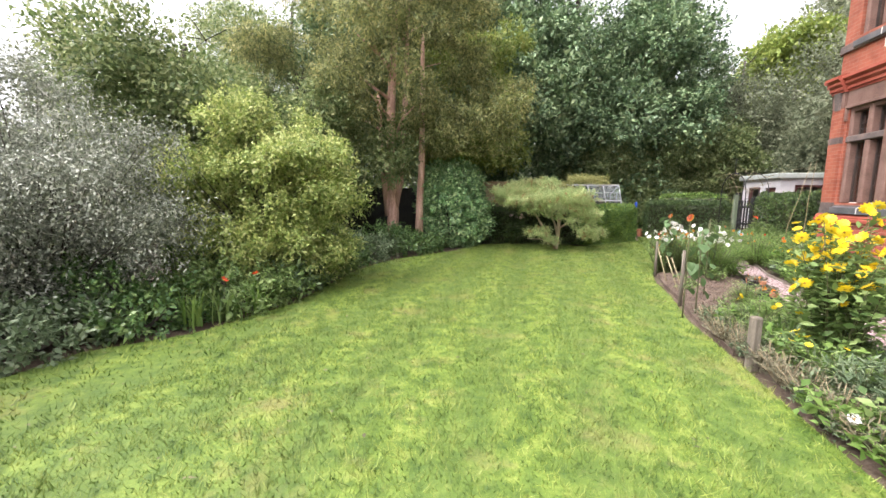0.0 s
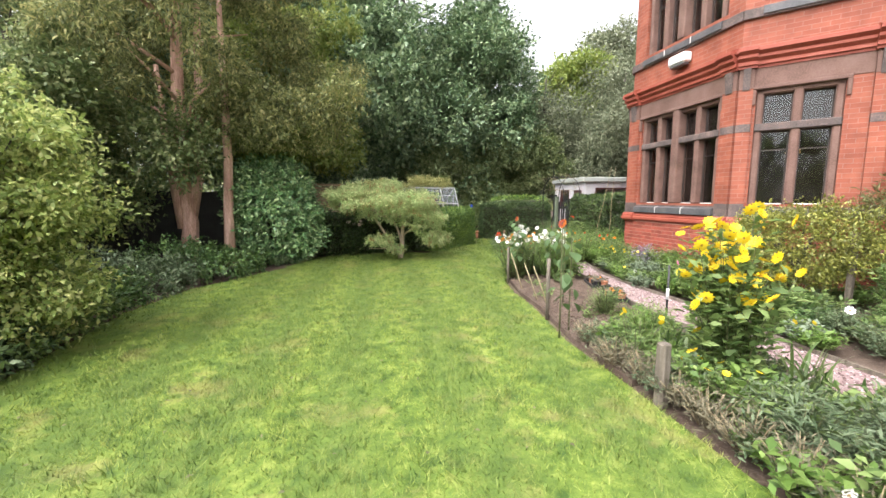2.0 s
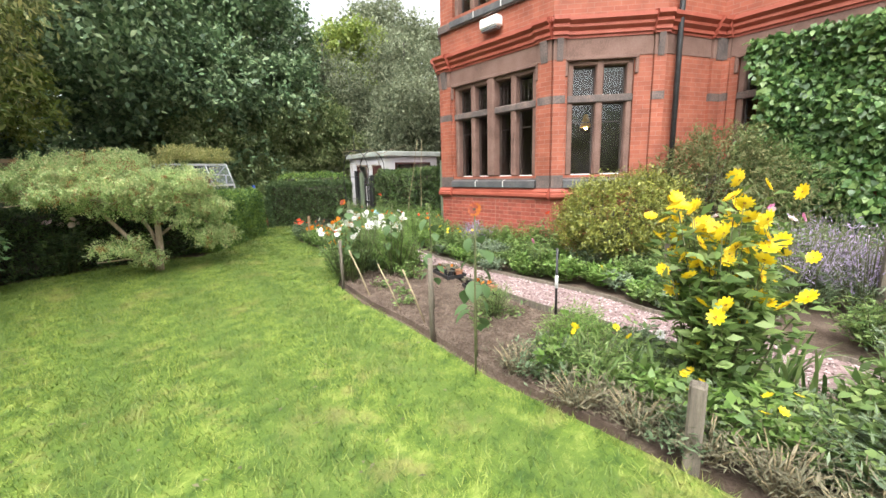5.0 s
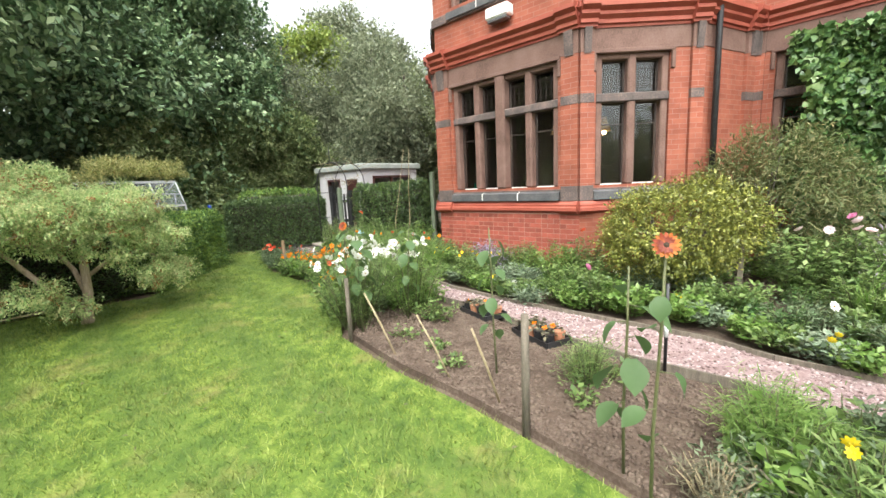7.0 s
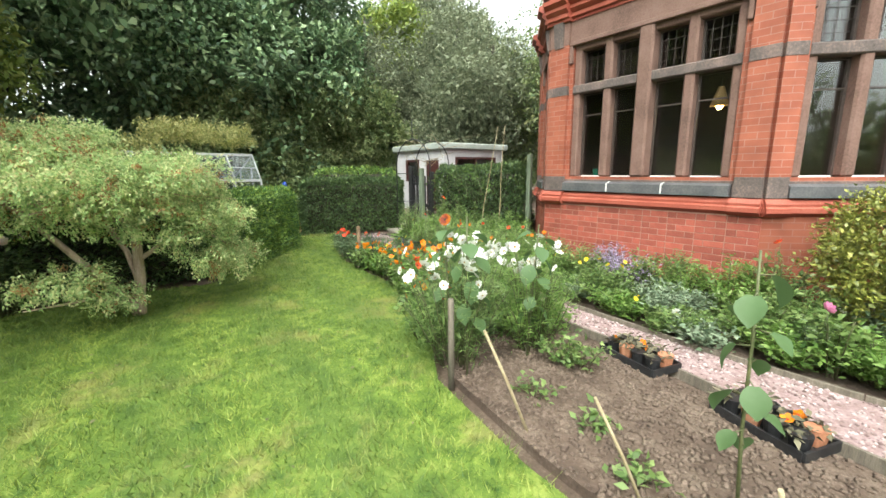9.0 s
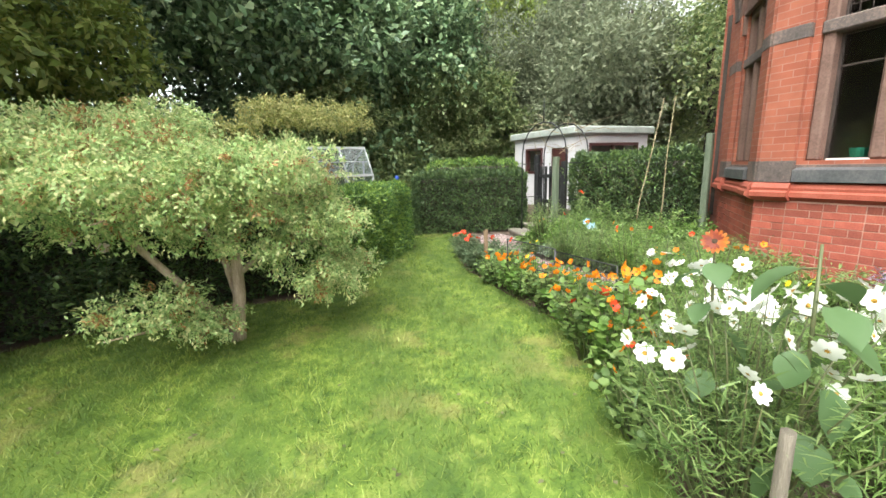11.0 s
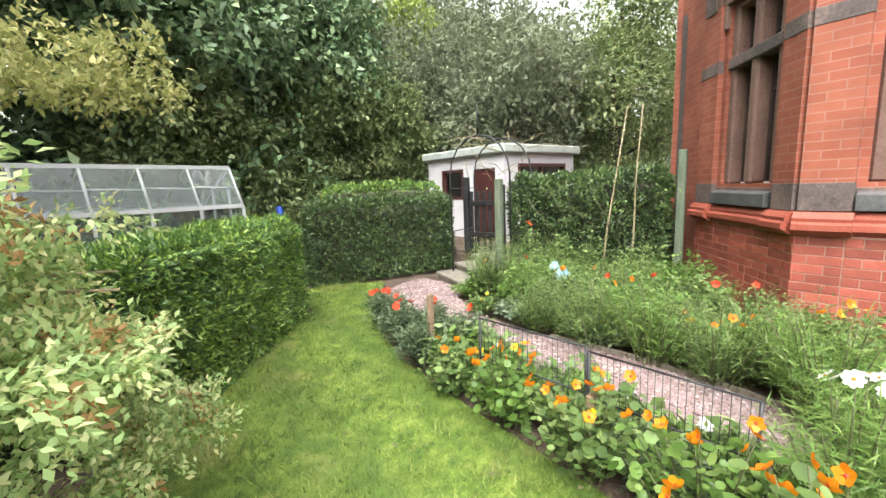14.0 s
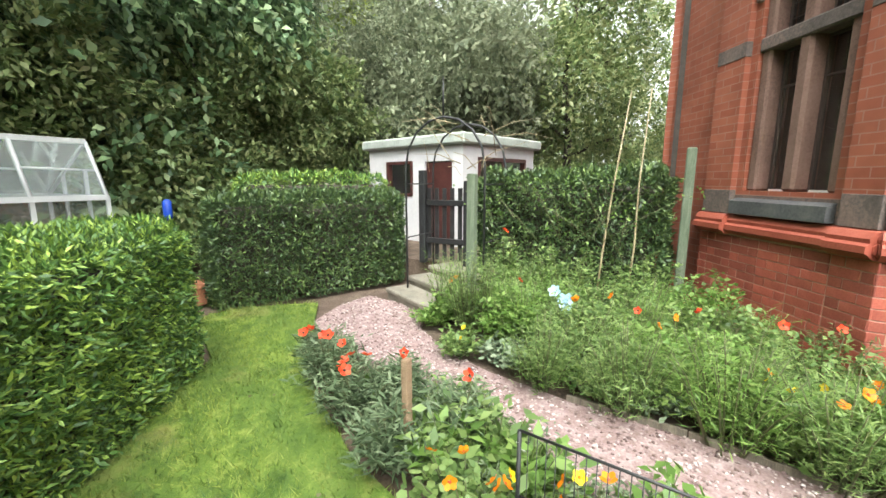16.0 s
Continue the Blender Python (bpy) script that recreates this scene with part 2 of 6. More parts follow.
M_SHADE = surface("lamp_shade", (0.5, 0.3, 0.12), (0.6, 0.38, 0.16), (0.7, 0.46, 0.2), 5.0, 30.0, 0.5, 0.0)

M_BULB, bulb_nt, bulb_b = base_mat("bulb", 0.4)
bulb_b.inputs["Emission Color"].default_value = (1, 0.6, 0.25, 1)
bulb_b.inputs["Emission Strength"].default_value = 12.0

L_YEW = leafy("yew_leaf", (0.0424, 0.0996, 0.0339), (0.124, 0.235, 0.0566), (0.389, 0.53, 0.0989), 0.45, 0.15, 1.5)
L_YEWDARK = leafy("dark_yew_leaf", (0.0299, 0.0594, 0.0259), (0.0721, 0.123, 0.0441), (0.166, 0.235, 0.0702), 0.45, 0.15, 1.5)
L_MAPLE = leafy("maple_leaf", (0.269, 0.394, 0.149), (0.48, 0.622, 0.278), (0.806, 0.734, 0.417), 0.55, 0.45, 1.6)
L_LAUREL = leafy("laurel_leaf", (0.0954, 0.203, 0.0839), (0.227, 0.409, 0.167), (0.61, 0.75, 0.391), 0.3, 0.15, 2.0)
L_LIME = leafy("bright_shrub_leaf", (0.144, 0.216, 0.0576), (0.34, 0.422, 0.121), (0.643, 0.653, 0.268), 0.45, 0.4, 1.3)
L_GREY = leafy("grey_shrub_leaf", (0.0909, 0.11, 0.0774), (0.229, 0.25, 0.187), (0.578, 0.588, 0.506), 0.5, 0.2, 1.3)
L_HOLLY = leafy("holly_leaf", (0.0559, 0.112, 0.0534), (0.158, 0.253, 0.118), (0.382, 0.475, 0.255), 0.42, 0.2, 0.5)
L_WOOD = leafy("woodland_leaf", (0.0828, 0.138, 0.0485), (0.199, 0.262, 0.0987), (0.398, 0.421, 0.198), 0.5, 0.35, 0.4)
L_PINE = leafy("grey_green_leaf", (0.1, 0.125, 0.075), (0.19, 0.22, 0.13), (0.32, 0.34, 0.22), 0.6, 0.35, 0.4)
L_YELLOWTREE = leafy("yellow_green_leaf", (0.118, 0.18, 0.0425), (0.239, 0.31, 0.0714), (0.387, 0.404, 0.127), 0.5, 0.4, 0.5)
L_LIMETREE = leafy("lime_tree_leaf", (0.11, 0.17, 0.035), (0.21, 0.28, 0.055), (0.33, 0.37, 0.09), 0.5, 0.35, 0.5)
L_CYPRESS = leafy("cypress_spray", (0.075, 0.0975, 0.039), (0.24, 0.277, 0.108), (0.54, 0.495, 0.21), 0.6, 0.35, 1.3)
L_GOLD = leafy("golden_leaf", (0.225, 0.248, 0.0822), (0.383, 0.385, 0.152), (0.54, 0.497, 0.228), 0.6, 0.4, 1.5)
L_BRONZE = leafy("bronze_leaf", (0.24, 0.132, 0.06), (0.432, 0.24, 0.102), (0.6, 0.396, 0.18), 0.55, 0.4, 1.6)
L_BED = leafy("bed_leaf", (0.066, 0.121, 0.033), (0.149, 0.231, 0.066), (0.286, 0.374, 0.132), 0.5, 0.35, 2.5)
L_FRESH = leafy("fresh_leaf", (0.081, 0.158, 0.0298), (0.162, 0.276, 0.0596), (0.285, 0.394, 0.119), 0.45, 0.4, 2.5)
L_SUN = leafy("sunflower_leaf", (0.0475, 0.0954, 0.0329), (0.0875, 0.157, 0.0563), (0.158, 0.234, 0.113), 0.6, 0.35, 6.0)
L_SAGE = leafy("sage_leaf", (0.1, 0.15, 0.09), (0.18, 0.24, 0.15), (0.3, 0.35, 0.24), 0.6, 0.2, 3.0)
L_BOX = leafy("box_leaf", (0.0798, 0.105, 0.0195), (0.189, 0.21, 0.039), (0.362, 0.35, 0.078), 0.4, 0.2, 2.0)
L_BLUEGREEN = leafy("blue_green_leaf", (0.065, 0.105, 0.05), (0.13, 0.185, 0.095), (0.24, 0.3, 0.18), 0.55, 0.3, 3.0)
L_STRAP = leafy("strap_leaf", (0.05, 0.1, 0.025), (0.11, 0.18, 0.05), (0.21, 0.28, 0.1), 0.4, 0.3, 3.0)
L_FEATHER = leafy("feathery_shrub", (0.07, 0.095, 0.03), (0.14, 0.17, 0.06), (0.26, 0.24, 0.11), 0.6, 0.35, 1.5)
L_LAVENDER = leafy("lavender_flower", (0.2, 0.162, 0.24), (0.33, 0.266, 0.4), (0.46, 0.38, 0.54), 0.7, 0.3, 3.0)
L_IVY = leafy("ivy_leaf", (0.032, 0.0798, 0.0224), (0.088, 0.174, 0.048), (0.208, 0.304, 0.096), 0.4, 0.2, 1.2)
L_DRY = leafy("dry_stalk", (0.08, 0.075, 0.045), (0.14, 0.13, 0.08), (0.23, 0.2, 0.13), 0.8, 0.15, 3.0)
P_YELLOW = leafy("yellow_petal", (0.74, 0.5, 0.008), (0.82, 0.6, 0.012), (0.86, 0.68, 0.05), 0.5, 0.3, 5.0)
P_ORANGE = leafy("orange_petal", (0.7, 0.15, 0.003), (0.8, 0.23, 0.005), (0.85, 0.32, 0.01), 0.5, 0.3, 5.0)
P_RED = leafy("red_petal", (0.6, 0.03, 0.012), (0.74, 0.06, 0.02), (0.82, 0.12, 0.04), 0.5, 0.3, 5.0)
P_RUST = leafy("rust_petal", (0.14, 0.016, 0.004), (0.26, 0.035, 0.006), (0.5, 0.16, 0.012), 0.6, 0.2, 5.0)
P_WHITE = leafy("white_petal", (0.72, 0.72, 0.68), (0.82, 0.82, 0.78), (0.88, 0.88, 0.85), 0.6, 0.3, 5.0)
P_PINK = leafy("pink_petal", (0.6, 0.13, 0.34), (0.74, 0.24, 0.46), (0.82, 0.4, 0.58), 0.5, 0.3, 5.0)
P_BLUSH = leafy("blush_petal", (0.72, 0.48, 0.52), (0.8, 0.6, 0.63), (0.85, 0.72, 0.73), 0.5, 0.3, 5.0)
P_EYE = surface("flower_eye", (0.3, 0.16, 0.02), (0.4, 0.22, 0.03), (0.5, 0.3, 0.05), 20.0, 90.0, 0.8, 0.3)
P_DARKEYE = surface("dark_flower_eye", (0.03, 0.018, 0.01), (0.05, 0.03, 0.016), (0.08, 0.05, 0.03), 20.0, 90.0, 0.9, 0.4)


# ---- building kit ----
def arrays(name, verts, faces, mat):
    """A mesh from numpy arrays; faces: (n, k) corners."""
    verts, faces = np.asarray(verts, np.float32), np.asarray(faces, np.int32)
    me = bpy.data.meshes.new(name)
    me.vertices.add(len(verts))
    me.vertices.foreach_set("co", verts.ravel())
    me.loops.add(faces.size)
    me.loops.foreach_set("vertex_index", faces.ravel())
    me.polygons.add(len(faces))
    me.polygons.foreach_set("loop_start", np.arange(0, faces.size, faces.shape[1], dtype=np.int32))
    me.update(calc_edges=True)
    me.materials.append(mat)
    return me


def part(name, data, material, parent, label=""):
    """One mesh object from a bmesh or a mesh, under a thing or a part."""
    if isinstance(data, bmesh.types.BMesh):
        me = bpy.data.meshes.new(name)
        data.to_mesh(me)
        data.free()
        me.materials.append(material)
        data = me
    ob = new(name, data)
    ob.parent = parent
    return tagged(ob, label)


def thing(name, x, y, z, label, category, group="", kind="", rz=0.0):
    ob = new(name)
    ob.matrix_world = pose(x, y, z, 0, 0, rz)
    return tagged(ob, label, category, group, kind)


def boxes(*specs, bevel=0.0):
    """A bmesh of boxes, each (x0, x1, y0, y1, z0, z1)."""
    bm = bmesh.new()
    for x0, x1, y0, y1, z0, z1 in specs:
        bmesh.ops.create_cube(bm, size=1.0, matrix=Matrix.LocRotScale(((x0 + x1) / 2, (y0 + y1) / 2, (z0 + z1) / 2), None, (abs(x1 - x0), abs(y1 - y0), abs(z1 - z0))))
    if bevel:
        bmesh.ops.bevel(bm, geom=bm.edges[:], offset=bevel, segments=1, affect="EDGES")
    return bm


def add_tube(bm, pts, radii, sides=6):
    rings = []
    for i, (p, r) in enumerate(zip(pts, radii)):
        p = Vector(p)
        a, b = Vector(pts[max(0, i - 1)]), Vector(pts[min(len(pts) - 1, i + 1)])
        d = (b - a).normalized()
        s = d.cross(Vector((0.31, 0.95, 0.07))).normalized()
        w = d.cross(s)
        rings.append([bm.verts.new(p + (s * math.cos(2 * math.pi * k / sides) + w * math.sin(2 * math.pi * k / sides)) * r) for k in range(sides)])
    for lo, hi in zip(rings, rings[1:]):
        for k in range(sides):
            bm.faces.new((lo[k], lo[(k + 1) % sides], hi[(k + 1) % sides], hi[k])).smooth = True
    bm.faces.new(rings[-1])
    bm.faces.new(rings[0][::-1])


def tubes(lines, sides=6):
    bm = bmesh.new()
    for pts, radii in lines:
        add_tube(bm, pts, radii, sides)
    return bm


def unit(v):
    return v / np.maximum(np.linalg.norm(v, axis=1, keepdims=True), 1e-6)


def leaf_arrays(p, along, face, length, width, fold=0.18):
    """Folded leaves: base, left, tip, right. p, along, face: (n, 3); length, width: (n,)."""
    along = unit(along)
    side = unit(np.cross(along, face))
    up = np.cross(side, along)
    l, w = length[:, None], width[:, None]
    base, tip = p, p + along * l - up * l * 0.12
    mid = p + along * l * 0.45 + up * w * fold
    v = np.stack((base, mid + side * w * 0.5, tip, mid - side * w * 0.5), 1)
    return v.reshape(-1, 3), np.arange(len(p) * 4).reshape(-1, 4)


def leaf_mesh(name, p, along, face, length, width, mat, fold=0.18):
    v, f = leaf_arrays(p, along, face, length, width, fold)
    return arrays(name, v, f, mat)


def crown(rng, lobes, clumps, per, spread, length, width, droop=0.0, floor_z=None, fill=0.25, cover=1.0):
    """Leaves in clumps over the outside of lobes (cx, cy, cz, rx, ry, rz), thinner inside; returns p, along, face, length, width."""
    lobes = np.asarray(lobes, float)
    area = (lobes[:, 3] * lobes[:, 4] + lobes[:, 3] * lobes[:, 5] + lobes[:, 4] * lobes[:, 5])
    k = rng.choice(len(lobes), clumps, p=area / area.sum())
    d = unit(rng.normal(size=(clumps, 3)))
    c, r = lobes[k, :3], lobes[k, 3:]
    depth = np.where(rng.random(clumps) < fill, rng.uniform(0.45, 0.85, clumps), rng.uniform(0.86, 1.06, clumps))
    pos = c + d * r * depth[:, None]
    inside = np.zeros(clumps, bool)
    for j, lb in enumerate(lobes):
        inside |= (j != k) & ((((pos - lb[:3]) / lb[3:]) ** 2).sum(1) < 0.55)
    keep = ~inside
    if floor_z is not None:
        keep &= pos[:, 2] > floor_z
    pos, n = pos[keep], unit((d / r)[keep])
    m = len(pos)
    way = unit(n * 0.75 + rng.normal(size=n.shape) * 0.55 - np.array((0, 0, droop)))
    t = rng.uniform(-0.5, 1.0, m * per)[:, None]
    pos, n, way = np.repeat(pos, per, 0), np.repeat(n, per, 0), np.repeat(way, per, 0)
    q = pos + way * t * spread * 2.4 - np.array((0, 0, droop)) * (t * t) * spread + rng.normal(size=(m * per, 3)) * spread * 0.45
    along = unit(way * 0.8 + rng.normal(size=q.shape) * 0.6)
    face = unit(n * 0.5 + rng.normal(size=q.shape) * 0.45 + np.array((0, 0, 0.8)))
    s = rng.uniform(0.65, 1.35, len(q))
    if floor_z is not None:
        q[:, 2] = np.maximum(q[:, 2], floor_z)
    return q, along, face, length * s, width * s


def inside_poly(px, py, poly):
    res = np.zeros(len(px), bool)
    for (x0, y0), (x1, y1) in zip(poly, poly[1:] + poly[:1]):
        hit = ((y0 > py) != (y1 > py)) & (px < (x1 - x0) * (py - y0) / ((y1 - y0) or 1e-9) + x0)
        res ^= hit
    return res


def slab(poly, z0, z1):
    """A flat slab over a plan, with sides."""
    bm = bmesh.new()
    top = [bm.verts.new((x, y, z1)) for x, y in poly]
    low = [bm.verts.new((x, y, z0)) for x, y in poly]
    f = bm.faces.new(top)
    for i in range(len(poly)):
        j = (i + 1) % len(poly)
        bm.faces.new((low[i], low[j], top[j], top[i]))
    bmesh.ops.triangulate(bm, faces=[f])
    bmesh.ops.recalc_face_normals(bm, faces=bm.faces[:])
    return bm

# ---- ground, lawn, path ----
LAWN = [(-4.2, -7), (-3.9, 0), (-3.7, 3.05), (-3.5, 3.75), (-2.75, 4.3), (-2.1, 5.6), (-1.75, 8.2), (-1.15, 9.6), (0.4, 11.2), (1.2, 12.6), (2.0, 12.8), (3.2, 12.75),
        (4.3, 12.3), (5.4, 13.1), (6.85, 14.05), (7.4, 15.25), (7.9, 15.15), (8.5, 14.45), (8.0, 14.0), (7.55, 13.55), (7.05, 13.1), (6.45, 12.1), (6.15, 11.2), (6.02, 10.75), (5.8, 9.95),
        (5.55, 9.35), (5.3, 9.0), (4.75, 8.55), (4.25, 8.05), (3.85, 7.1), (3.6, 6.2), (3.1, 4.9), (2.85, 3.8), (2.6, 2.85), (2.4, 2.0), (2.3, 0), (2.2, -7)]
PATH_IN = [(3.1, -2.0), (3.4, 1.2), (3.85, 2.8), (4.28, 3.66), (4.72, 4.5), (4.86, 5.2), (5.15, 5.95), (5.75, 7.2), (6.2, 8.6), (6.6, 10.0), (6.98, 11.2), (7.3, 12.08), (7.5, 12.75), (7.55, 13.35), (7.72, 13.75), (8.05, 14.02), (8.55, 14.15), (9.1, 14.1)]
PATH_OUT = [(8.95, 13.05), (8.4, 12.85), (8.0, 12.32), (7.8, 11.8), (7.66, 11.15), (7.58, 10.4), (7.42, 9.7), (7.08, 8.9), (6.5, 7.9), (6.1, 6.7), (5.84, 5.6), (5.62, 4.7), (5.34, 4.2), (5.1, 3.36), (4.9, 2.73), (4.65, 2.1), (4.3, 0.8), (4.0, -2.0)]

bm = bmesh.new()
bmesh.ops.create_grid(bm, x_segments=60, y_segments=60, size=1500, matrix=Matrix.Translation((0, 0, -0.05)))
tagged(part("ground", bm, M_SOIL, None), "dark garden soil under beds and trees", "ground", kind="structure")
terrace = tagged(part("terrace_ground", slab([(10.05, 13.75), (10.0, 12.95), (10.6, 12.6), (10.75, 11.0), (12.4, 10.2), (24, 9), (24, 24), (9.2, 24), (8.9, 17.2), (10.2, 14.8)], -0.05, 0.34), M_SOIL, None), "raised ground behind the yew hedge", "ground", kind="structure")
lawn = tagged(part("lawn", slab(LAWN, -0.06, 0.0), M_GRASS, None), "mown green lawn with dry patches", "lawn", kind="structure")
path = tagged(part("path", slab(PATH_IN + PATH_OUT, -0.06, -0.012), M_GRAVEL, None), "winding path of pinkish gravel", "path", kind="structure")

rng = np.random.default_rng(5)


def scatter(poly, n, weight=None):
    xs, ys = [c[0] for c in poly], [c[1] for c in poly]
    x, y = rng.uniform(min(xs), max(xs), n), rng.uniform(max(min(ys), -1.0), max(ys), n)
    k = inside_poly(x, y, poly)
    return x[k], y[k]


# grass blades, finer along the line walked
def blades(n, keep, h, w):
    x, y = scatter(LAWN, n)
    k = keep(x, y)
    x, y = x[k], y[k]
    m = len(x)
    tuft = 1 + 0.45 * np.sin(7.3 * x + 2.1 * np.sin(3.7 * y)) * np.sin(6.1 * y + 1.7 * np.sin(4.3 * x)) + 0.25 * np.sin(23 * x + 5 * np.sin(9 * y)) * np.sin(19 * y)
    a, hh, ww = rng.uniform(0, 2 * np.pi, m), rng.uniform(0.5, 1.3, m) * h * tuft, rng.uniform(0.6, 1.3, m) * w
    side = np.stack((np.cos(a), np.sin(a), 0 * a), 1)
    lean = np.stack((rng.normal(0, 0.7, m), rng.normal(0.1, 0.7, m), np.ones(m)), 1)
    p = np.stack((x, y, np.zeros(m) - 0.002), 1)
    v = np.stack((p - side * ww[:, None], p + side * ww[:, None], p + lean * hh[:, None]), 1).reshape(-1, 3)
    return arrays("grass_blades", v, np.arange(m * 3).reshape(-1, 3), M_GRASS)


def near_walk(x, y):
    return (np.abs(x - 0.36 * y) < 3.6) & (y > 0.4)


tagged(part("grass_blades", blades(560000, near_walk, 0.04, 0.0034), M_GRASS, lawn), kind="stuff")
tagged(part("grass_blades", blades(110000, lambda x, y: ~near_walk(x, y), 0.04, 0.006), M_GRASS, lawn), kind="stuff")


def pebbles(poly, n, lo, hi, z, mat, name, parent):
    x, y = scatter(poly, n)
    m = len(x)
    s = rng.uniform(lo, hi, m)
    o = np.array(((1, 0, 0), (0, 1, 0), (-1, 0, 0), (0, -1, 0), (0, 0, 0.7), (0, 0, -0.5)), float)
    v = o[None] * s[:, None, None] * rng.uniform(0.6, 1.3, (m, 6, 3))
    ca, sa = np.cos(a := rng.uniform(0, 6.3, m)), np.sin(a)
    vx, vy = v[..., 0] * ca[:, None] - v[..., 1] * sa[:, None], v[..., 0] * sa[:, None] + v[..., 1] * ca[:, None]
    v = np.stack((vx + x[:, None], vy + y[:, None], v[..., 2] + z + 0.2 * s[:, None]), 2)
    f = np.array(((0, 1, 4), (1, 2, 4), (2, 3, 4), (3, 0, 4), (1, 0, 5), (2, 1, 5), (3, 2, 5), (0, 3, 5)))
    f = (f[None] + 6 * np.arange(m)[:, None, None]).reshape(-1, 3)
    return tagged(part(name, arrays(name, v.reshape(-1, 3), f, mat), mat, parent), kind="stuff")


pebbles(PATH_IN + PATH_OUT, 75000, 0.007, 0.019, -0.012, M_STONECHIP, "gravel_stones", path)
BED = [(2.95, 3.9), (3.2, 4.9), (3.7, 6.2), (3.95, 7.05), (4.35, 8.0), (5.2, 8.3), (5.6, 7.3), (5.0, 5.95), (4.7, 5.2), (4.55, 4.5), (4.1, 3.7)]
bed = tagged(part("bed_soil", slab(BED, -0.06, 0.012), M_SOIL, None), "freshly dug brown soil of the flower bed", "soil", kind="structure")
pebbles(BED, 16000, 0.005, 0.026, 0.012, M_CLOD, "soil_clods", bed)
for poly, name in ((PATH_IN[1:9], "path_edging"), (PATH_OUT[4:17], "path_edging")):
    holder = tagged(thing(name, *poly[0], 0, "thin weathered boards edging the gravel path", "edging", kind="structure"), kind="structure")
    for (x0, y0), (x1, y1) in zip(poly, poly[1:]):
        l, a = math.hypot(x1 - x0, y1 - y0), math.degrees(math.atan2(y1 - y0, x1 - x0))
        ob = part("board", boxes((0, l - 0.01, -0.012, 0.012, -0.05, 0.035), bevel=0.003), M_WOODGREY, holder)
        ob.matrix_world = pose(x0, y0, 0, 0, 0, a)

# ---- house: octagonal corner bay of red brick ----
V1 = Vector((8.02, 6.34))
DIR_A, DIR_B, DIR_C, DIR_F, DIR_M, DIR_H = 76.5, -60.5, 30.3, -33.0, -19.7, -109.3
LEN_A, LEN_B, LEN_C, LEN_F = 3.044, 1.9, 1.797, 1.4


def step_from(v, deg, l):
    return v + Vector((math.cos(radians(deg)), math.sin(radians(deg)))) * l


V2 = step_from(V1, DIR_A, LEN_A)
V3 = step_from(V2, DIR_C, LEN_C)
V0 = step_from(V1, DIR_B, LEN_B)
VF = step_from(V0, DIR_F, LEN_F)
VH = step_from(VF, DIR_H, 5.5)
TOP = 8.2
house = thing("house", V1.x, V1.y, 0, "red brick Victorian house with a canted stone-mullioned bay", "house")


def facing(v, deg, flip):
    """Local frame of a wall face: x along it, y outward, z up."""
    m = pose(v.x, v.y, 0, 0, 0, deg)
    return m @ Matrix.Diagonal((1, -1, 1, 1)) if flip else m


def uv_boxes(bm):
    uv = bm.loops.layers.uv.verify()
    for f in bm.faces:
        n = f.normal
        for lp in f.loops:
            c = lp.vert.co
            lp[uv].uv = (c.x, c.z) if abs(n.y) > 0.5 else (c.y, c.z) if abs(n.x) > 0.5 else (c.x, c.y)
    return bm


def on_face(name, bm, mat, m, parent=house, label=""):
    bm.normal_update()
    uv_boxes(bm)
    bm.transform(parent_inverse(parent) @ m)
    bmesh.ops.recalc_face_normals(bm, faces=bm.faces[:])
    return part(name, bm, mat, parent, label)


def parent_inverse(ob):
    m = Matrix.Identity(4)
    while ob:
        m = ob.matrix_basis @ m
        ob = ob.parent
    return m.inverted()


SILL, TRANSOM, HEAD = 1.445, 2.785, 3.48
UP_SILL, UP_HEAD = 4.9, 6.9


def profile_run(l, prof, ends=0.0):
    """A moulding along x from -ends to l+ends with the profile (out, z)."""
    bm = bmesh.new()
    a = [bm.verts.new((-ends, y, z)) for y, z in prof]
    b = [bm.verts.new((l + ends, y, z)) for y, z in prof]
    for i in range(len(prof)):
        j = (i + 1) % len(prof)
        bm.faces.new((a[i], a[j], b[j], b[i]))
    bm.faces.new(a[::-1])
    bm.faces.new(b)
    return bm


CORNICE = [(-0.05, 3.80), (0.03, 3.80), (0.03, 3.84), (0.07, 3.85), (0.07, 3.90), (0.055, 3.91), (0.12, 3.96), (0.12, 4.0), (0.105, 4.01), (0.18, 4.06), (0.18, 4.12), (0.02, 4.17), (-0.05, 4.17)]
LIP = [(-0.05, 1.0), (0.03, 1.0), (0.08, 1.04), (0.1, 1.05), (0.1, 1.1), (0.07, 1.12), (0.075, 1.15), (0.04, 1.2), (-0.05, 1.21)]


def bm_at(bm, x):
    bm.transform(Matrix.Translation((x, 0, 0)))
    return bm


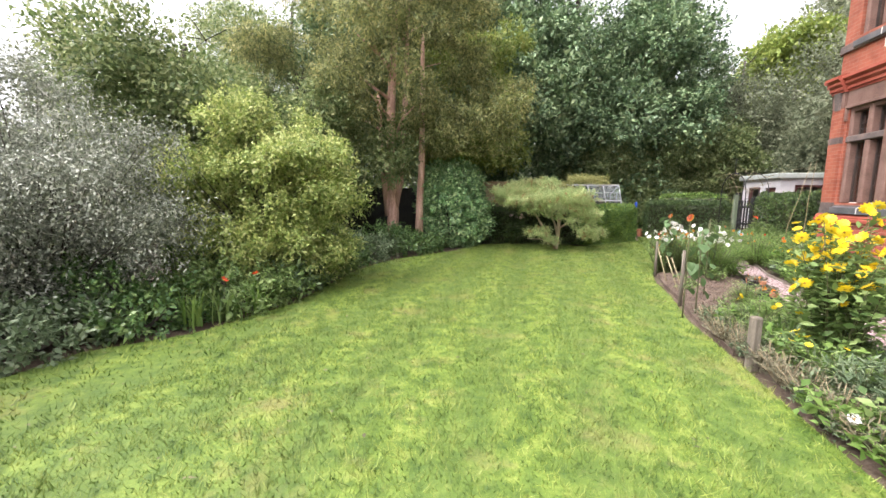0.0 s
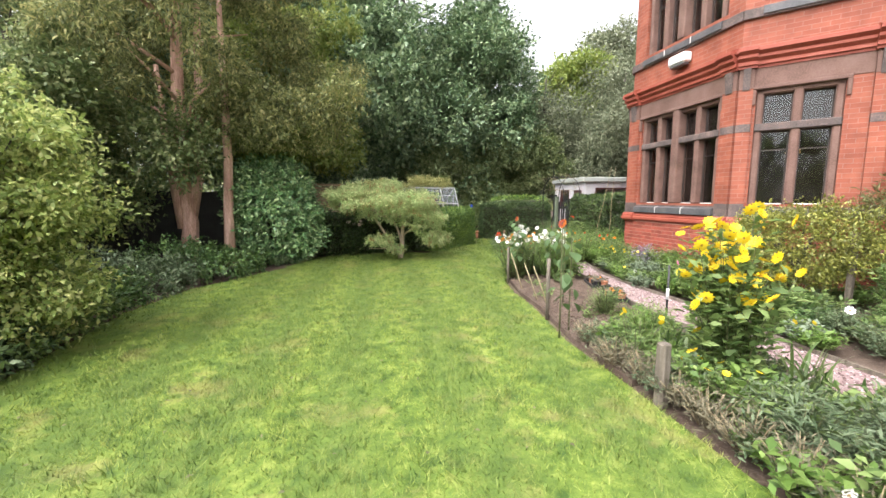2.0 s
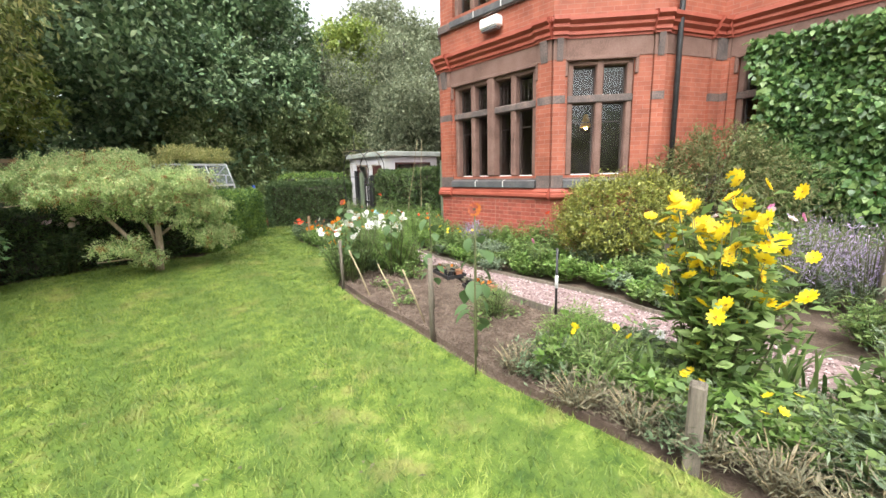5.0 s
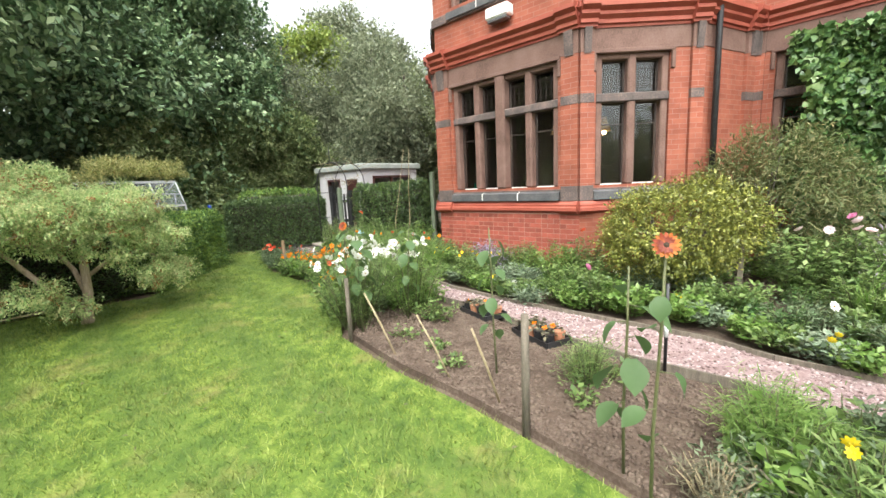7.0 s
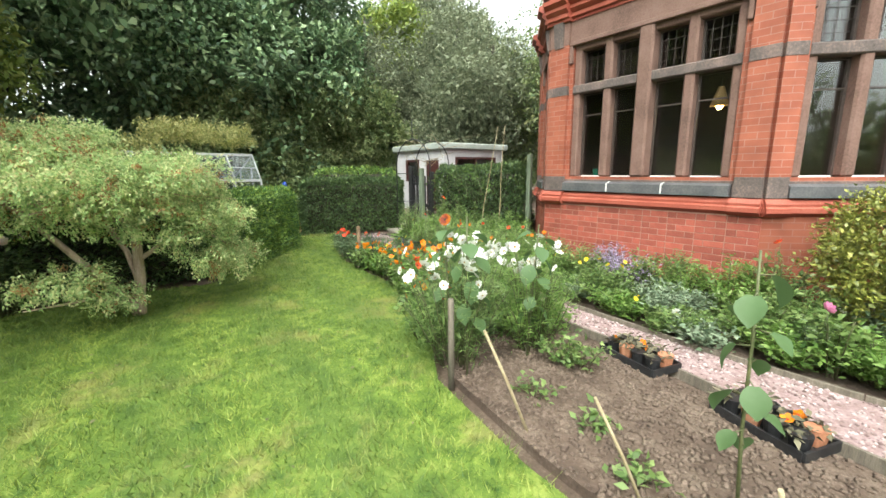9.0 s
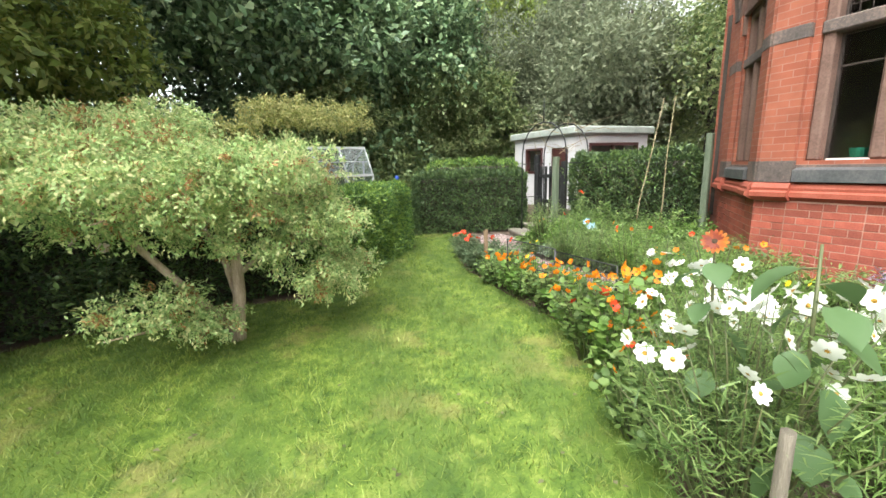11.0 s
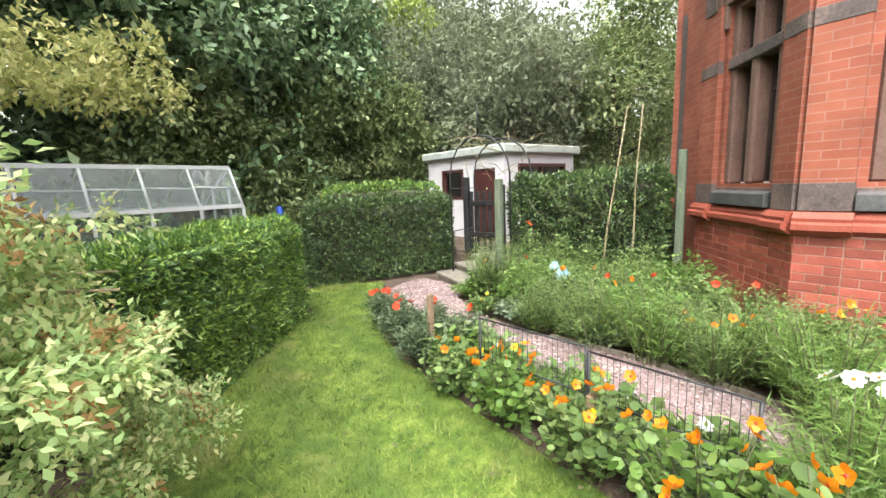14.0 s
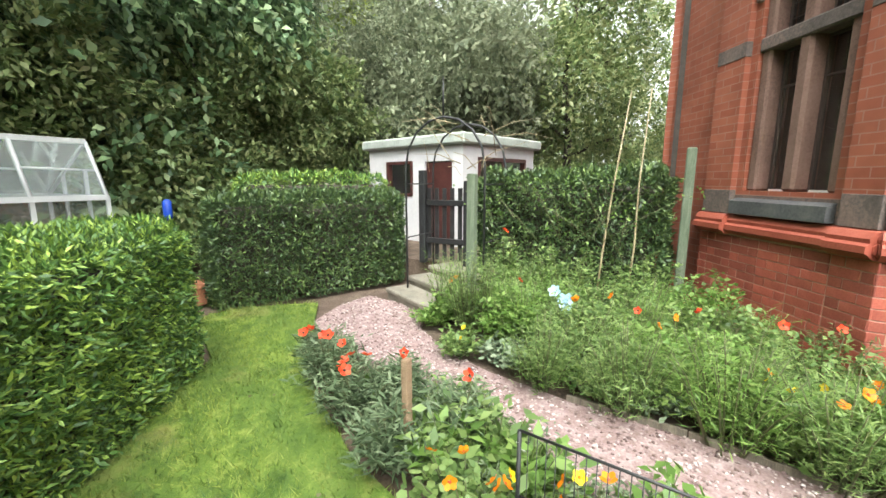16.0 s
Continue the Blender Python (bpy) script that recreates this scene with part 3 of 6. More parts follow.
def wall_face(v, deg, flip, l, windows, upper, lead, pil0=0.34, pil1=0.34, t=0.34):
    """One face: brick wall with openings, plinth, moulded courses, sills, mullions, transom and glass."""
    m = facing(v, deg, flip)
    cuts = [(a, b, SILL, HEAD) for a, b, _ in windows] + [(a, b, UP_SILL, UP_HEAD) for a, b, _ in upper]
    a0 = min([c[0] for c in cuts], default=l)
    b0 = max([c[1] for c in cuts], default=l)
    spans = []
    if cuts:
        spans += [(0, a0, 0, TOP), (b0, l, 0, TOP)]
        spans += [(a0, b0, 0, SILL), (a0, b0, HEAD, UP_SILL), (a0, b0, UP_HEAD, TOP)] if upper else [(a0, b0, 0, SILL), (a0, b0, HEAD, TOP)]
    else:
        spans += [(0, l, 0, TOP)]
    for x0, x1, z0, z1 in spans:
        on_face("wall", boxes((x0, x1, -t, 0, z0, z1)), M_BRICK, m, label="red brick wall")
    on_face("plinth", boxes((-0.02, l + 0.02, -0.02, 0.035, 0, 1.005)), M_MORTAR if v is not V0 and v is not VF and deg != DIR_B else M_BRICK, m)
    on_face("plinth_moulding", profile_run(l, LIP, 0.03), M_MOULD, m, label="moulded red brick plinth course")
    for s0, s1 in ((0, pil0), (l - pil1, l)):
        if s1 > s0:
            on_face("pilaster", boxes((s0, s1, 0.0, 0.06, 1.21, 3.8)), M_BRICK, m, label="flat brick pilaster")
            on_face("plinth_block", profile_run(s1 - s0, [(y + 0.05, z) for y, z in LIP], 0.02), M_MOULD, m @ Matrix.Translation((s0, 0, 0)))
            on_face("cornice_break", profile_run(s1 - s0, [(y + (0.075 if y > 0 else 0), z + (0.002 if z > 4 else -0.002)) for y, z in CORNICE], 0.03), M_MOULD, m @ Matrix.Translation((s0, 0, 0)), label="cornice breaking forward over the pilaster")
            bm = profile_run((s1 - s0) * 0.5, [(0.0, 3.44), (0.075, 3.44), (0.12, 3.8), (0.0, 3.8)])
            on_face("stone_wedge", bm_at(bm, s0 + (s1 - s0) * 0.25), M_DARKSTONE, m, label="dark tapering stone corbel")
            for z0, z1, mt in ((1.21, 1.45, M_DARKSTONE), (2.72, 2.86, M_DARKSTONE), (3.46, 3.8, M_SANDSTONE)):
                on_face("stone_block", boxes((s0 - 0.004, s1 + 0.004, 0.0, 0.066, z0, z1), bevel=0.004), mt, m, label="weathered stone block")
    on_face("cornice", profile_run(l, CORNICE, 0.06), M_MOULD, m, label="stepped moulded brick cornice")
    on_face("stone_band", boxes((pil0, l - pil1, -0.02, 0.012, 3.48, 3.8), bevel=0.004), M_SANDSTONE, m, label="red sandstone lintel band")
    on_face("stone_band", boxes((-0.01, l + 0.01, -0.02, 0.06, 4.64, 4.8), bevel=0.006), M_DARKSTONE, m, label="weathered stone string course")
    on_face("stone_band", boxes((pil0, l - pil1, -0.02, 0.01, 1.21, 1.4)), M_DARKSTONE, m)
    for (s0, s1, lights), z0, z1, zt in [(w, SILL, HEAD, TRANSOM) for w in windows] + [(w, UP_SILL, UP_HEAD, 6.3) for w in upper]:
        win = new("window")
        win.parent = house
        tagged(win, "stone-mullioned window with leaded upper lights")
        part_on = lambda nm, bmx, mt, lb="": on_face(nm, bmx, mt, m, win, lb)
        jamb, mul, thick = 0.11, 0.13, 0.2
        for a, b in ((s0, s0 + jamb), (s1 - jamb, s1)):
            part_on("jamb", boxes((a, b, -0.26, -0.03, z0, z1), bevel=0.02), M_SANDSTONE, "red sandstone jamb")
        part_on("head", boxes((s0, s1, -0.26, -0.03, z1 - 0.12, z1), bevel=0.015), M_SANDSTONE)
        part_on("transom", boxes((s0, s1, -0.24, 0.0, zt - 0.06, zt + 0.07), bevel=0.015), M_DARKSTONE, "weathered stone transom")
        inner = s1 - s0 - 2 * jamb
        gaps = [mul] * (lights - 1)
        if lights == 4:
            gaps[1] = thick
        lw = (inner - sum(gaps)) / lights
        x = s0 + jamb
        for i in range(lights):
            for za, zb, leaded in ((z0, zt - 0.06, False), (zt + 0.07, z1 - 0.12, True)):
                f = 0.022
                part_on("frame", boxes((x, x + f, -0.2, -0.16, za, zb), (x + lw - f, x + lw, -0.2, -0.16, za, zb), (x + f, x + lw - f, -0.2, -0.16, za, za + f), (x + f, x + lw - f, -0.2, -0.16, zb - f, zb)), M_DARKWIN)
                if not leaded:
                    part_on("bead", boxes((x + f, x + lw - f, -0.165, -0.15, za, za + 0.018)), M_WHITE, "white painted bottom bead")
                g = part_on("pane", boxes((x + f, x + lw - f, -0.184, -0.178, za + f, zb - f)), M_GLASS)
                g.visible_shadow = False
                if leaded and lead:
                    bars = [(x + lw * k / 4 - 0.004, x + lw * k / 4 + 0.004, -0.176, -0.17, za + f, zb - f) for k in (1, 2, 3)]
                    bars += [(x + f, x + lw - f, -0.176, -0.17, za + (zb - za) * k / 4 - 0.004, za + (zb - za) * k / 4 + 0.004) for k in (1, 2, 3)]
                    for bar in bars:
                        part_on("leading", boxes(bar), M_DARKWIN)
                elif not leaded:
                    part_on("glazing_bar", boxes((x + f, x + lw - f, -0.2, -0.165, za + (zb - za) * 0.74, za + (zb - za) * 0.74 + 0.018)), M_DARKWIN)
            if i < lights - 1:
                wide = gaps[i]
                part_on("mullion", boxes((x + lw, x + lw + wide, -0.26, 0.03 if wide > 0.15 else -0.02, z0, z1), bevel=0.025), M_SANDSTONE, "red sandstone mullion")
            x += lw + (gaps[i] if i < lights - 1 else 0)
        if z0 == SILL:
            part_on("hood_mould", boxes((s0 - 0.06, s1 + 0.06, -0.02, 0.045, z1 - 0.045, z1 + 0.02), (s0 - 0.06, s0 - 0.004, -0.02, 0.045, z1 - 0.3, z1 - 0.045), (s1 + 0.004, s1 + 0.06, -0.02, 0.045, z1 - 0.3, z1 - 0.045), bevel=0.01), M_SANDSTONE, "moulded sandstone hood over the window")
        # sloping sill in slabs with pale joints
        k = 3 if lights == 4 else 1
        w = (s1 - s0 + 0.1) / k
        for i in range(k):
            bm = profile_run(w - 0.012, [(-0.2, z0 + 0.0), (0.09, z0 - 0.1), (0.09, z0 - 0.225), (-0.2, z0 - 0.225)])
            part_on("sill", bm_at(bm, s0 - 0.05 + i * w + 0.006), M_SLATE, "dark stone sloping sill")
            if i:
                part_on("sill_joint", bm_at(profile_run(0.02, [(-0.18, z0 - 0.003), (0.094, z0 - 0.097), (0.094, z0 - 0.22), (-0.18, z0 - 0.22)]), s0 - 0.05 + i * w - 0.01), M_POINTING, "pale mortar joint")
    return m


m_a = wall_face(V1, DIR_A, False, LEN_A, [(0.36, 2.64, 4)], [(0.45, 2.6, 4)], True, 0.28, 0.34)
m_b = wall_face(V1, DIR_B, True, LEN_B, [(0.26, 1.4, 2)], [(0.3, 1.35, 2)], True, 0.21, 0.2)
m_c = wall_face(V2, DIR_C, False, LEN_C, [(0.4, 1.33, 2)], [(0.42, 1.3, 2)], True, 0.28, 0.38)
m_f = wall_face(V0, DIR_F, True, LEN_F, [], [], False, 0.0, 0.3)
m_h = wall_face(VF, DIR_H, True, 5.5, [(0.3, 0.95, 1)], [(1.2, 2.4, 2)], False, 0.16, 0.3)
V4 = step_from(V3, DIR_C, 1.0)
m_g = facing(V3, DIR_C, False) @ Matrix.Translation((0, -0.05, 0))
on_face("wall", boxes((0.04, 1.0, -0.34, 0, 0, TOP)), M_BRICK, m_g, label="red brick wall beyond the bay")
V5 = step_from(V4, DIR_M, 6.0)
V6 = step_from(VH, DIR_M, 9.0)
m_k = facing(V4, DIR_M, False)
on_face("wall", boxes((0, 6.0, -0.34, 0, 0, TOP)), M_BRICK, m_k)
l = (V6 - V5).length
on_face("wall", boxes((0, l, -0.34, 0, 0, TOP)), M_BRICK, facing(V5, math.degrees(math.atan2(V6.y - V5.y, V6.x - V5.x)), True))
on_face("wall", boxes((0, 9.0, -0.34, 0, 0, TOP)), M_BRICK, facing(VH, DIR_M, True))
PLAN = [tuple(v) for v in (V1, V2, V3, V4, V5, V6, VH, VF, V0)]
inv = parent_inverse(house)


def plan_part(name, z0, z1, mat, poly=PLAN, label=""):
    bm = slab(poly, z0, z1)
    bm.transform(inv)
    return part(name, bm, mat, house, label)


centre = Vector((sum(p[0] for p in PLAN) / len(PLAN), sum(p[1] for p in PLAN) / len(PLAN)))
INNER = [tuple(Vector(p).lerp(centre, 0.03)) for p in PLAN]
# floor and ceiling added, coloured dark so that the windows look unlit
plan_part("room_floor", 0.3, 0.62, M_UNLITROOM, INNER)
plan_part("room_ceiling", 3.72, 3.9, M_UNLITROOM, INNER)
plan_part("roof_eaves", TOP, TOP + 0.15, M_SANDSTONE, [tuple(Vector(p).lerp(centre, -0.05)) for p in PLAN])
bm = bmesh.new()
ring = [bm.verts.new((*Vector(p).lerp(centre, -0.06), TOP + 0.15)) for p in PLAN]
apex = bm.verts.new((*centre, TOP + 4))
for i in range(len(ring)):
    bm.faces.new((ring[i], ring[(i + 1) % len(ring)], apex))
bm.transform(inv)
part("roof", bm, M_TILE, house, "dark tiled roof")
# added wall closing off the bay room, dark in place of its dimness
p0, p1 = step_from(V0, DIR_F, 1.3), step_from(V3, DIR_C, 0.8)
ang = math.degrees(math.atan2(p1.y - p0.y, p1.x - p0.x))
on_face("partition", boxes((0, (p1 - p0).length, -0.1, 0, 0.5, 3.8)), M_UNLITROOM, facing(p0, ang, False))
# rainwater pipe and wall lamp
on_face("drainpipe", tubes([(((0.2, 0.1, 0.1), (0.2, 0.1, 7.9)), (0.045, 0.045))], 10), M_BLACK, m_f, label="black cast-iron rainwater pipe")
lamp = thing("floodlight", *(m_a @ Vector((1.4, 0.1, 4.42))), "white box floodlight fixed to the brick wall", "wall light", rz=DIR_A)
part("body", boxes((-0.24, 0.24, -0.1, 0.1, -0.08, 0.12), bevel=0.03), M_WHITE, lamp)
part("lens", boxes((-0.2, 0.2, -0.06, 0.08, -0.13, -0.082), bevel=0.012), M_SLATE, lamp)
# pendant lamps hanging in the bay room
for a, s, d in ((m_a, 0.9, -1.0), (m_b, 0.9, -1.3)):
    q = a @ Vector((s, d, 0))
    pend = thing("pendant_lamp", q.x, q.y, 2.55, "amber glass pendant lamp hanging inside the bay", "pendant lamp", "pendants in the bay room")
    bm = bmesh.new()
    bmesh.ops.create_cone(bm, segments=14, radius1=0.12, radius2=0.035, depth=0.26, cap_ends=True)
    part("shade", bm, M_SHADE, pend)
    part("cord", tubes([(((0, 0, 0.12), (0, 0, 1.18)), (0.006, 0.006))], 5), M_BLACK, pend)
    bm = bmesh.new()
    bmesh.ops.create_uvsphere(bm, u_segments=10, v_segments=6, radius=0.04, matrix=Matrix.Translation((0, 0, -0.14)))
    part("bulb", bm, M_BULB, pend)
q = m_a @ Vector((2.3, -0.3, 0))
pot = thing("window_pot", q.x, q.y, SILL - 0.02, "small green glazed pot on the inner window sill", "pot")
bm = bmesh.new()
bmesh.ops.create_cone(bm, segments=14, radius1=0.06, radius2=0.085, depth=0.14, cap_ends=True, matrix=Matrix.Translation((0, 0, 0.07)))
part("pot_body", bm, surface("green_glaze", (0.01, 0.08, 0.05), (0.015, 0.12, 0.075), (0.03, 0.16, 0.1), 5.0, 30.0, 0.2, 0.0), pot)

# ---- hedges ----
def hedge(name, x0, y0, x1, y1, thick, h, n, leaf, mat, label, seed, z=0.0, wob=0.07, slim=0.3):
    """A clipped hedge from end to end: a solid dark core in place of the shaded inside, and many small leaves on its
    faces and top.
    """
    g = np.random.default_rng(seed)
    l = math.hypot(x1 - x0, y1 - y0)
    ob = thing(name, x0, y0, z, label, "hedge", rz=math.degrees(math.atan2(y1 - y0, x1 - x0)))
    # solid filler box; its dark colour stands in for shade between the leaves
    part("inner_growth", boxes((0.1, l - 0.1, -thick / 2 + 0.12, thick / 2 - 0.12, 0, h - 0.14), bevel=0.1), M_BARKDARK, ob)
    areas = np.array((l * h, l * h, l * thick, thick * h, thick * h))
    f = g.choice(5, n, p=areas / areas.sum())
    u, v = g.random(n), g.random(n)
    p, nn = np.zeros((n, 3)), np.zeros((n, 3))
    for k, (ax, ay, az, nx, ny, nz) in enumerate(((u * l, np.full(n, -thick / 2), v * h, 0, -1, 0), (u * l, np.full(n, thick / 2), v * h, 0, 1, 0), (u * l, (v - 0.5) * thick, np.full(n, h), 0, 0, 1),
                                               (np.zeros(n), (u - 0.5) * thick, v * h, -1, 0, 0), (np.full(n, l), (u - 0.5) * thick, v * h, 1, 0, 0))):
        s = f == k
        p[s], nn[s] = np.stack((ax, ay, az), 1)[s], (nx, ny, nz)
    # rounded shoulders and an uneven face
    c = np.array((l / 2, 0, h * 0.45))
    e = np.maximum(np.abs(p - c) - np.array((l / 2 - 0.16, thick / 2 - 0.16, h * 0.55 - 0.16)), 0)
    e[:, 2] *= p[:, 2] > c[2]
    over = np.maximum(np.linalg.norm(e, axis=1) - 0.16, 0)
    p -= np.sign(p - c) * unit(e) * over[:, None]
    w = np.array([noise.noise(Vector((a[0] * 2.2 + seed, a[1] * 2.2, a[2] * 2.2))) + 0.6 * noise.noise(a * 7.0) for a in map(Vector, p)])
    p += nn * (w[:, None] * wob + g.normal(0, 0.025, (n, 1)))
    along = unit(nn * 0.9 + g.normal(size=p.shape) * 0.6 + np.array((0, 0, 0.25)))
    face = unit(nn * 0.5 + g.normal(size=p.shape) * 0.6 + np.array((0, 0, 0.6)))
    s = g.uniform(0.6, 1.4, n)
    p[:, 2] = np.maximum(p[:, 2], 0.01)
    part("foliage", leaf_mesh("foliage", p - along * leaf * 0.4, along, face, leaf * s, leaf * slim * s, mat), mat, ob)
    return ob


hedge("yew_hedge", 4.35, 12.85, 6.5, 14.42, 0.95, 1.2, 85000, 0.05, L_YEW, "clipped dark green yew hedge with fresh yellow-green tips", 11)
hedge("yew_hedge", 0.9, 13.45, 4.6, 13.2, 0.9, 1.15, 34000, 0.075, L_YEWDARK, "dark clipped yew hedge behind the maple", 12)
hedge("yew_hedge", 7.8, 15.55, 10.2, 14.42, 0.7, 1.36, 30000, 0.07, L_YEWDARK, "clipped dark yew hedge beside the steps", 13)
hedge("yew_hedge", 10.15, 12.85, 10.45, 10.6, 0.6, 1.62, 30000, 0.075, L_YEWDARK, "tall dark yew hedge between the gate and the house", 14, 0.0, 0.12)
hedge("yew_hedge", 8.6, 16.1, 10.3, 14.7, 0.5, 1.62, 9000, 0.07, L_YEW, "taller yew hedge behind the steps", 15)


# ---- shrubs and trees ----
def limbs(g, base, top, r0, n, reach, sides=7, twigs=3):
    """A tapered trunk from base to top with limbs; returns tube lines."""
    base, top = Vector(base), Vector(top)
    pts = [base.lerp(top, k / 5) + Vector((g.normal(0, 0.02), g.normal(0, 0.02), 0)) * (top - base).length * (0 < k < 5) for k in range(6)]
    lines = [(pts, [r0 * (1.25 if k == 0 else 1 - 0.14 * k) for k in range(6)])]
    for i in range(n):
        t = 0.3 + 0.65 * i / max(1, n - 1)
        s = base.lerp(top, t)
        a = g.uniform(0, 6.28)
        d = Vector((math.cos(a), math.sin(a), g.uniform(0.2, 0.7))).normalized()
        ln = reach * g.uniform(0.6, 1.1) * (1.15 - 0.5 * t)
        q = [s, s + d * ln * 0.5 + Vector((0, 0, 0.06 * ln)), s + d * ln + Vector((0, 0, 0.02 * ln))]
        lines.append((q, [r0 * 0.38 * (1.2 - t), r0 * 0.25 * (1.2 - t), r0 * 0.07]))
        for _ in range(twigs):
            e = q[1] + Vector((g.normal(0, 0.5), g.normal(0, 0.5), g.normal(0.25, 0.3))).normalized() * ln * 0.45
            lines.append(([q[1], e], [r0 * 0.12, r0 * 0.03]))
    return lines


def shrub(name, x, y, label, lobes, clumps, per, spread, leaf, wide, mat, seed, category="shrub", droop=0.0, stem=None, fill=0.25, z=0.0, group=""):
    """A bush: stems from its base and a crown of leaves over lobes given from the base."""
    g = np.random.default_rng(seed)
    ob = thing(name, x, y, z, label, category, group)
    top = max(lb[2] for lb in lobes)
    lines = []
    for lb in lobes:
        for _ in range(2):
            e = Vector((lb[0] + g.normal(0, lb[3] * 0.3), lb[1] + g.normal(0, lb[4] * 0.3), lb[2] + lb[5] * 0.4))
            r = stem or 0.02
            s0 = Vector((g.normal(0, 0.05), g.normal(0, 0.05), 0))
            mid = s0.lerp(e, 0.5) + Vector((0, 0, 0.1 * e.z))
            lines.append(([s0, mid, e], [r, r * 0.7, r * 0.25]))
    part("stalk", tubes(lines, 5), M_BARKDARK, ob)
    part("foliage", leaf_mesh("foliage", *crown(g, lobes, clumps, per, spread, leaf, wide, droop, 0.01, fill), mat), mat, ob)
    return ob


def tree(name, x, y, label, height, r0, lobes, clumps, per, spread, leaf, wide, mat, seed, bark=None, n=7, reach=2.5, droop=0.1, fill=0.25, category="tree", z=-0.05):
    g = np.random.default_rng(seed)
    ob = thing(name, x, y, z, label, category)
    part("trunk", tubes(limbs(g, (0, 0, 0), (g.normal(0, 0.2), g.normal(0, 0.2), height), r0, n, reach), 8), bark or M_BARKDARK, ob)
    part("crown", leaf_mesh("crown", *crown(g, lobes, clumps, per, spread, leaf, wide, droop, None, fill), mat), mat, ob)
    return ob


def lobes_of(seed, n, cx, cy, cz, sx, sy, sz, r, flat=0.8):
    g = np.random.default_rng(seed)
    return [(cx + g.normal(0, sx), cy + g.normal(0, sy), cz + g.normal(0, sz), *(r * g.uniform(0.65, 1.3) * np.array((1, 1, flat)))) for _ in range(n)]


# border along the far side of the lawn
def tiers(seed, n, cx, cy, cz, rx, ry, rz, r, flat):
    """Small flat lobes over the outside of one large rounded form, for a layered, uneven outline."""
    g = np.random.default_rng(seed)
    d = unit(g.normal(size=(n, 3)))
    return [(cx + rx * a * k, cy + ry * b * k, max(0.25, cz + rz * c * k), r * q, r * q, r * q * flat) for (a, b, c), k, q in zip(d, g.uniform(0.6, 1.0, n), g.uniform(0.7, 1.3, n))]


shrub("cotoneaster", -4.7, 4.7, "large arching grey-leaved shrub with pale sprays", tiers(21, 44, -0.35, 0.1, 1.5, 1.75, 1.45, 1.5, 0.36, 0.4) + [(-0.5, 0.1, 1.1, 1.0, 0.9, 0.8)], 2300, 46, 0.2, 0.048, 0.02, L_GREY, 21, droop=0.5, stem=0.012, fill=0.3)
shrub("bright_green_shrub", -3.0, 7.0, "tall bright green leafy shrub beside the lawn", tiers(22, 70, -0.05, 0, 1.5, 1.4, 1.3, 1.5, 0.34, 0.3) + [(0, 0, 1.3, 0.8, 0.8, 1.0), (-0.3, 0, 2.85, 0.35, 0.35, 0.3), (0.7, -0.2, 0.7, 0.7, 0.6, 0.5)], 3300, 32, 0.11, 0.065, 0.033, L_LIME, 22, stem=0.02)
shrub("evergreen_shrub", -6.6, 5.6, "dark evergreen shrub behind the border", tiers(23, 16, 0, 0, 1.0, 1.3, 1.6, 0.9, 0.6, 0.7), 900, 22, 0.14, 0.09, 0.04, L_YEWDARK, 27)
shrub("evergreen_shrub", -4.9, 9.6, "dark evergreen shrub behind the border", tiers(24, 16, 0, 0, 1.0, 1.3, 1.6, 0.9, 0.6, 0.7), 900, 22, 0.14, 0.09, 0.04, L_YEWDARK, 28)
shrub("laurel", 0.3, 12.35, "dense dark glossy laurel at the lawn edge", [(0, 0, 1.1, 0.95, 0.85, 1.05), (-0.3, 0.1, 1.75, 0.75, 0.7, 0.7), (0.35, -0.05, 0.8, 0.75, 0.7, 0.75), (0.2, 0.1, 1.85, 0.6, 0.6, 0.6)], 1700, 18, 0.08, 0.1, 0.05, L_LAUREL, 23, stem=0.03)
shrub("holly_bush", -4.6, 2.4, "bright evergreen leaves at the lawn edge", [(-0.6, 0, 1.7, 0.9, 0.8, 0.7), (-0.9, -0.3, 0.8, 0.8, 0.8, 0.8)], 420, 18, 0.1, 0.11, 0.05, L_IVY, 24)
for i, (x, y, s, h, mt, lb) in enumerate(((-3.9, 3.6, 0.4, 0.28, L_BLUEGREEN, "low blue-green ground cover at the lawn edge"), (-3.35, 4.4, 0.45, 0.35, L_IVY, "low dark green ground cover at the lawn edge"), (-2.6, 5.2, 0.4, 0.34, L_BED, "leafy green perennials at the lawn edge"),
                                     (-2.45, 6.0, 0.45, 0.35, L_YEWDARK, "low dark ground cover under the shrub"), (-2.3, 7.2, 0.5, 0.35, L_BED, "leafy green perennials at the lawn edge"), (-2.2, 8.4, 0.5, 0.35, L_IVY, "ivy ground cover at the lawn edge"),
                                     (-1.7, 9.5, 0.5, 0.35, L_BLUEGREEN, "low blue-green ground cover at the lawn edge"), (-0.8, 10.5, 0.55, 0.35, L_IVY, "ivy ground cover under the trees"), (-0.5, 11.2, 0.5, 0.3, L_IVY, "ivy ground cover under the trees"))):
    shrub("ground_cover", x, y, lb, [(0, 0, h * 0.55, s, s, h * 0.7), (-0.5, 0.1, h * 0.8, s, s, h), (0.15, 0.5, h * 0.6, s, s * 0.8, h * 0.7), (-0.9, 0.35, h * 1.0, s, s, h * 1.1)], 430, 15, 0.06, 0.07, 0.035, mt, 40 + i, "ground cover", group="ground cover along the lawn")


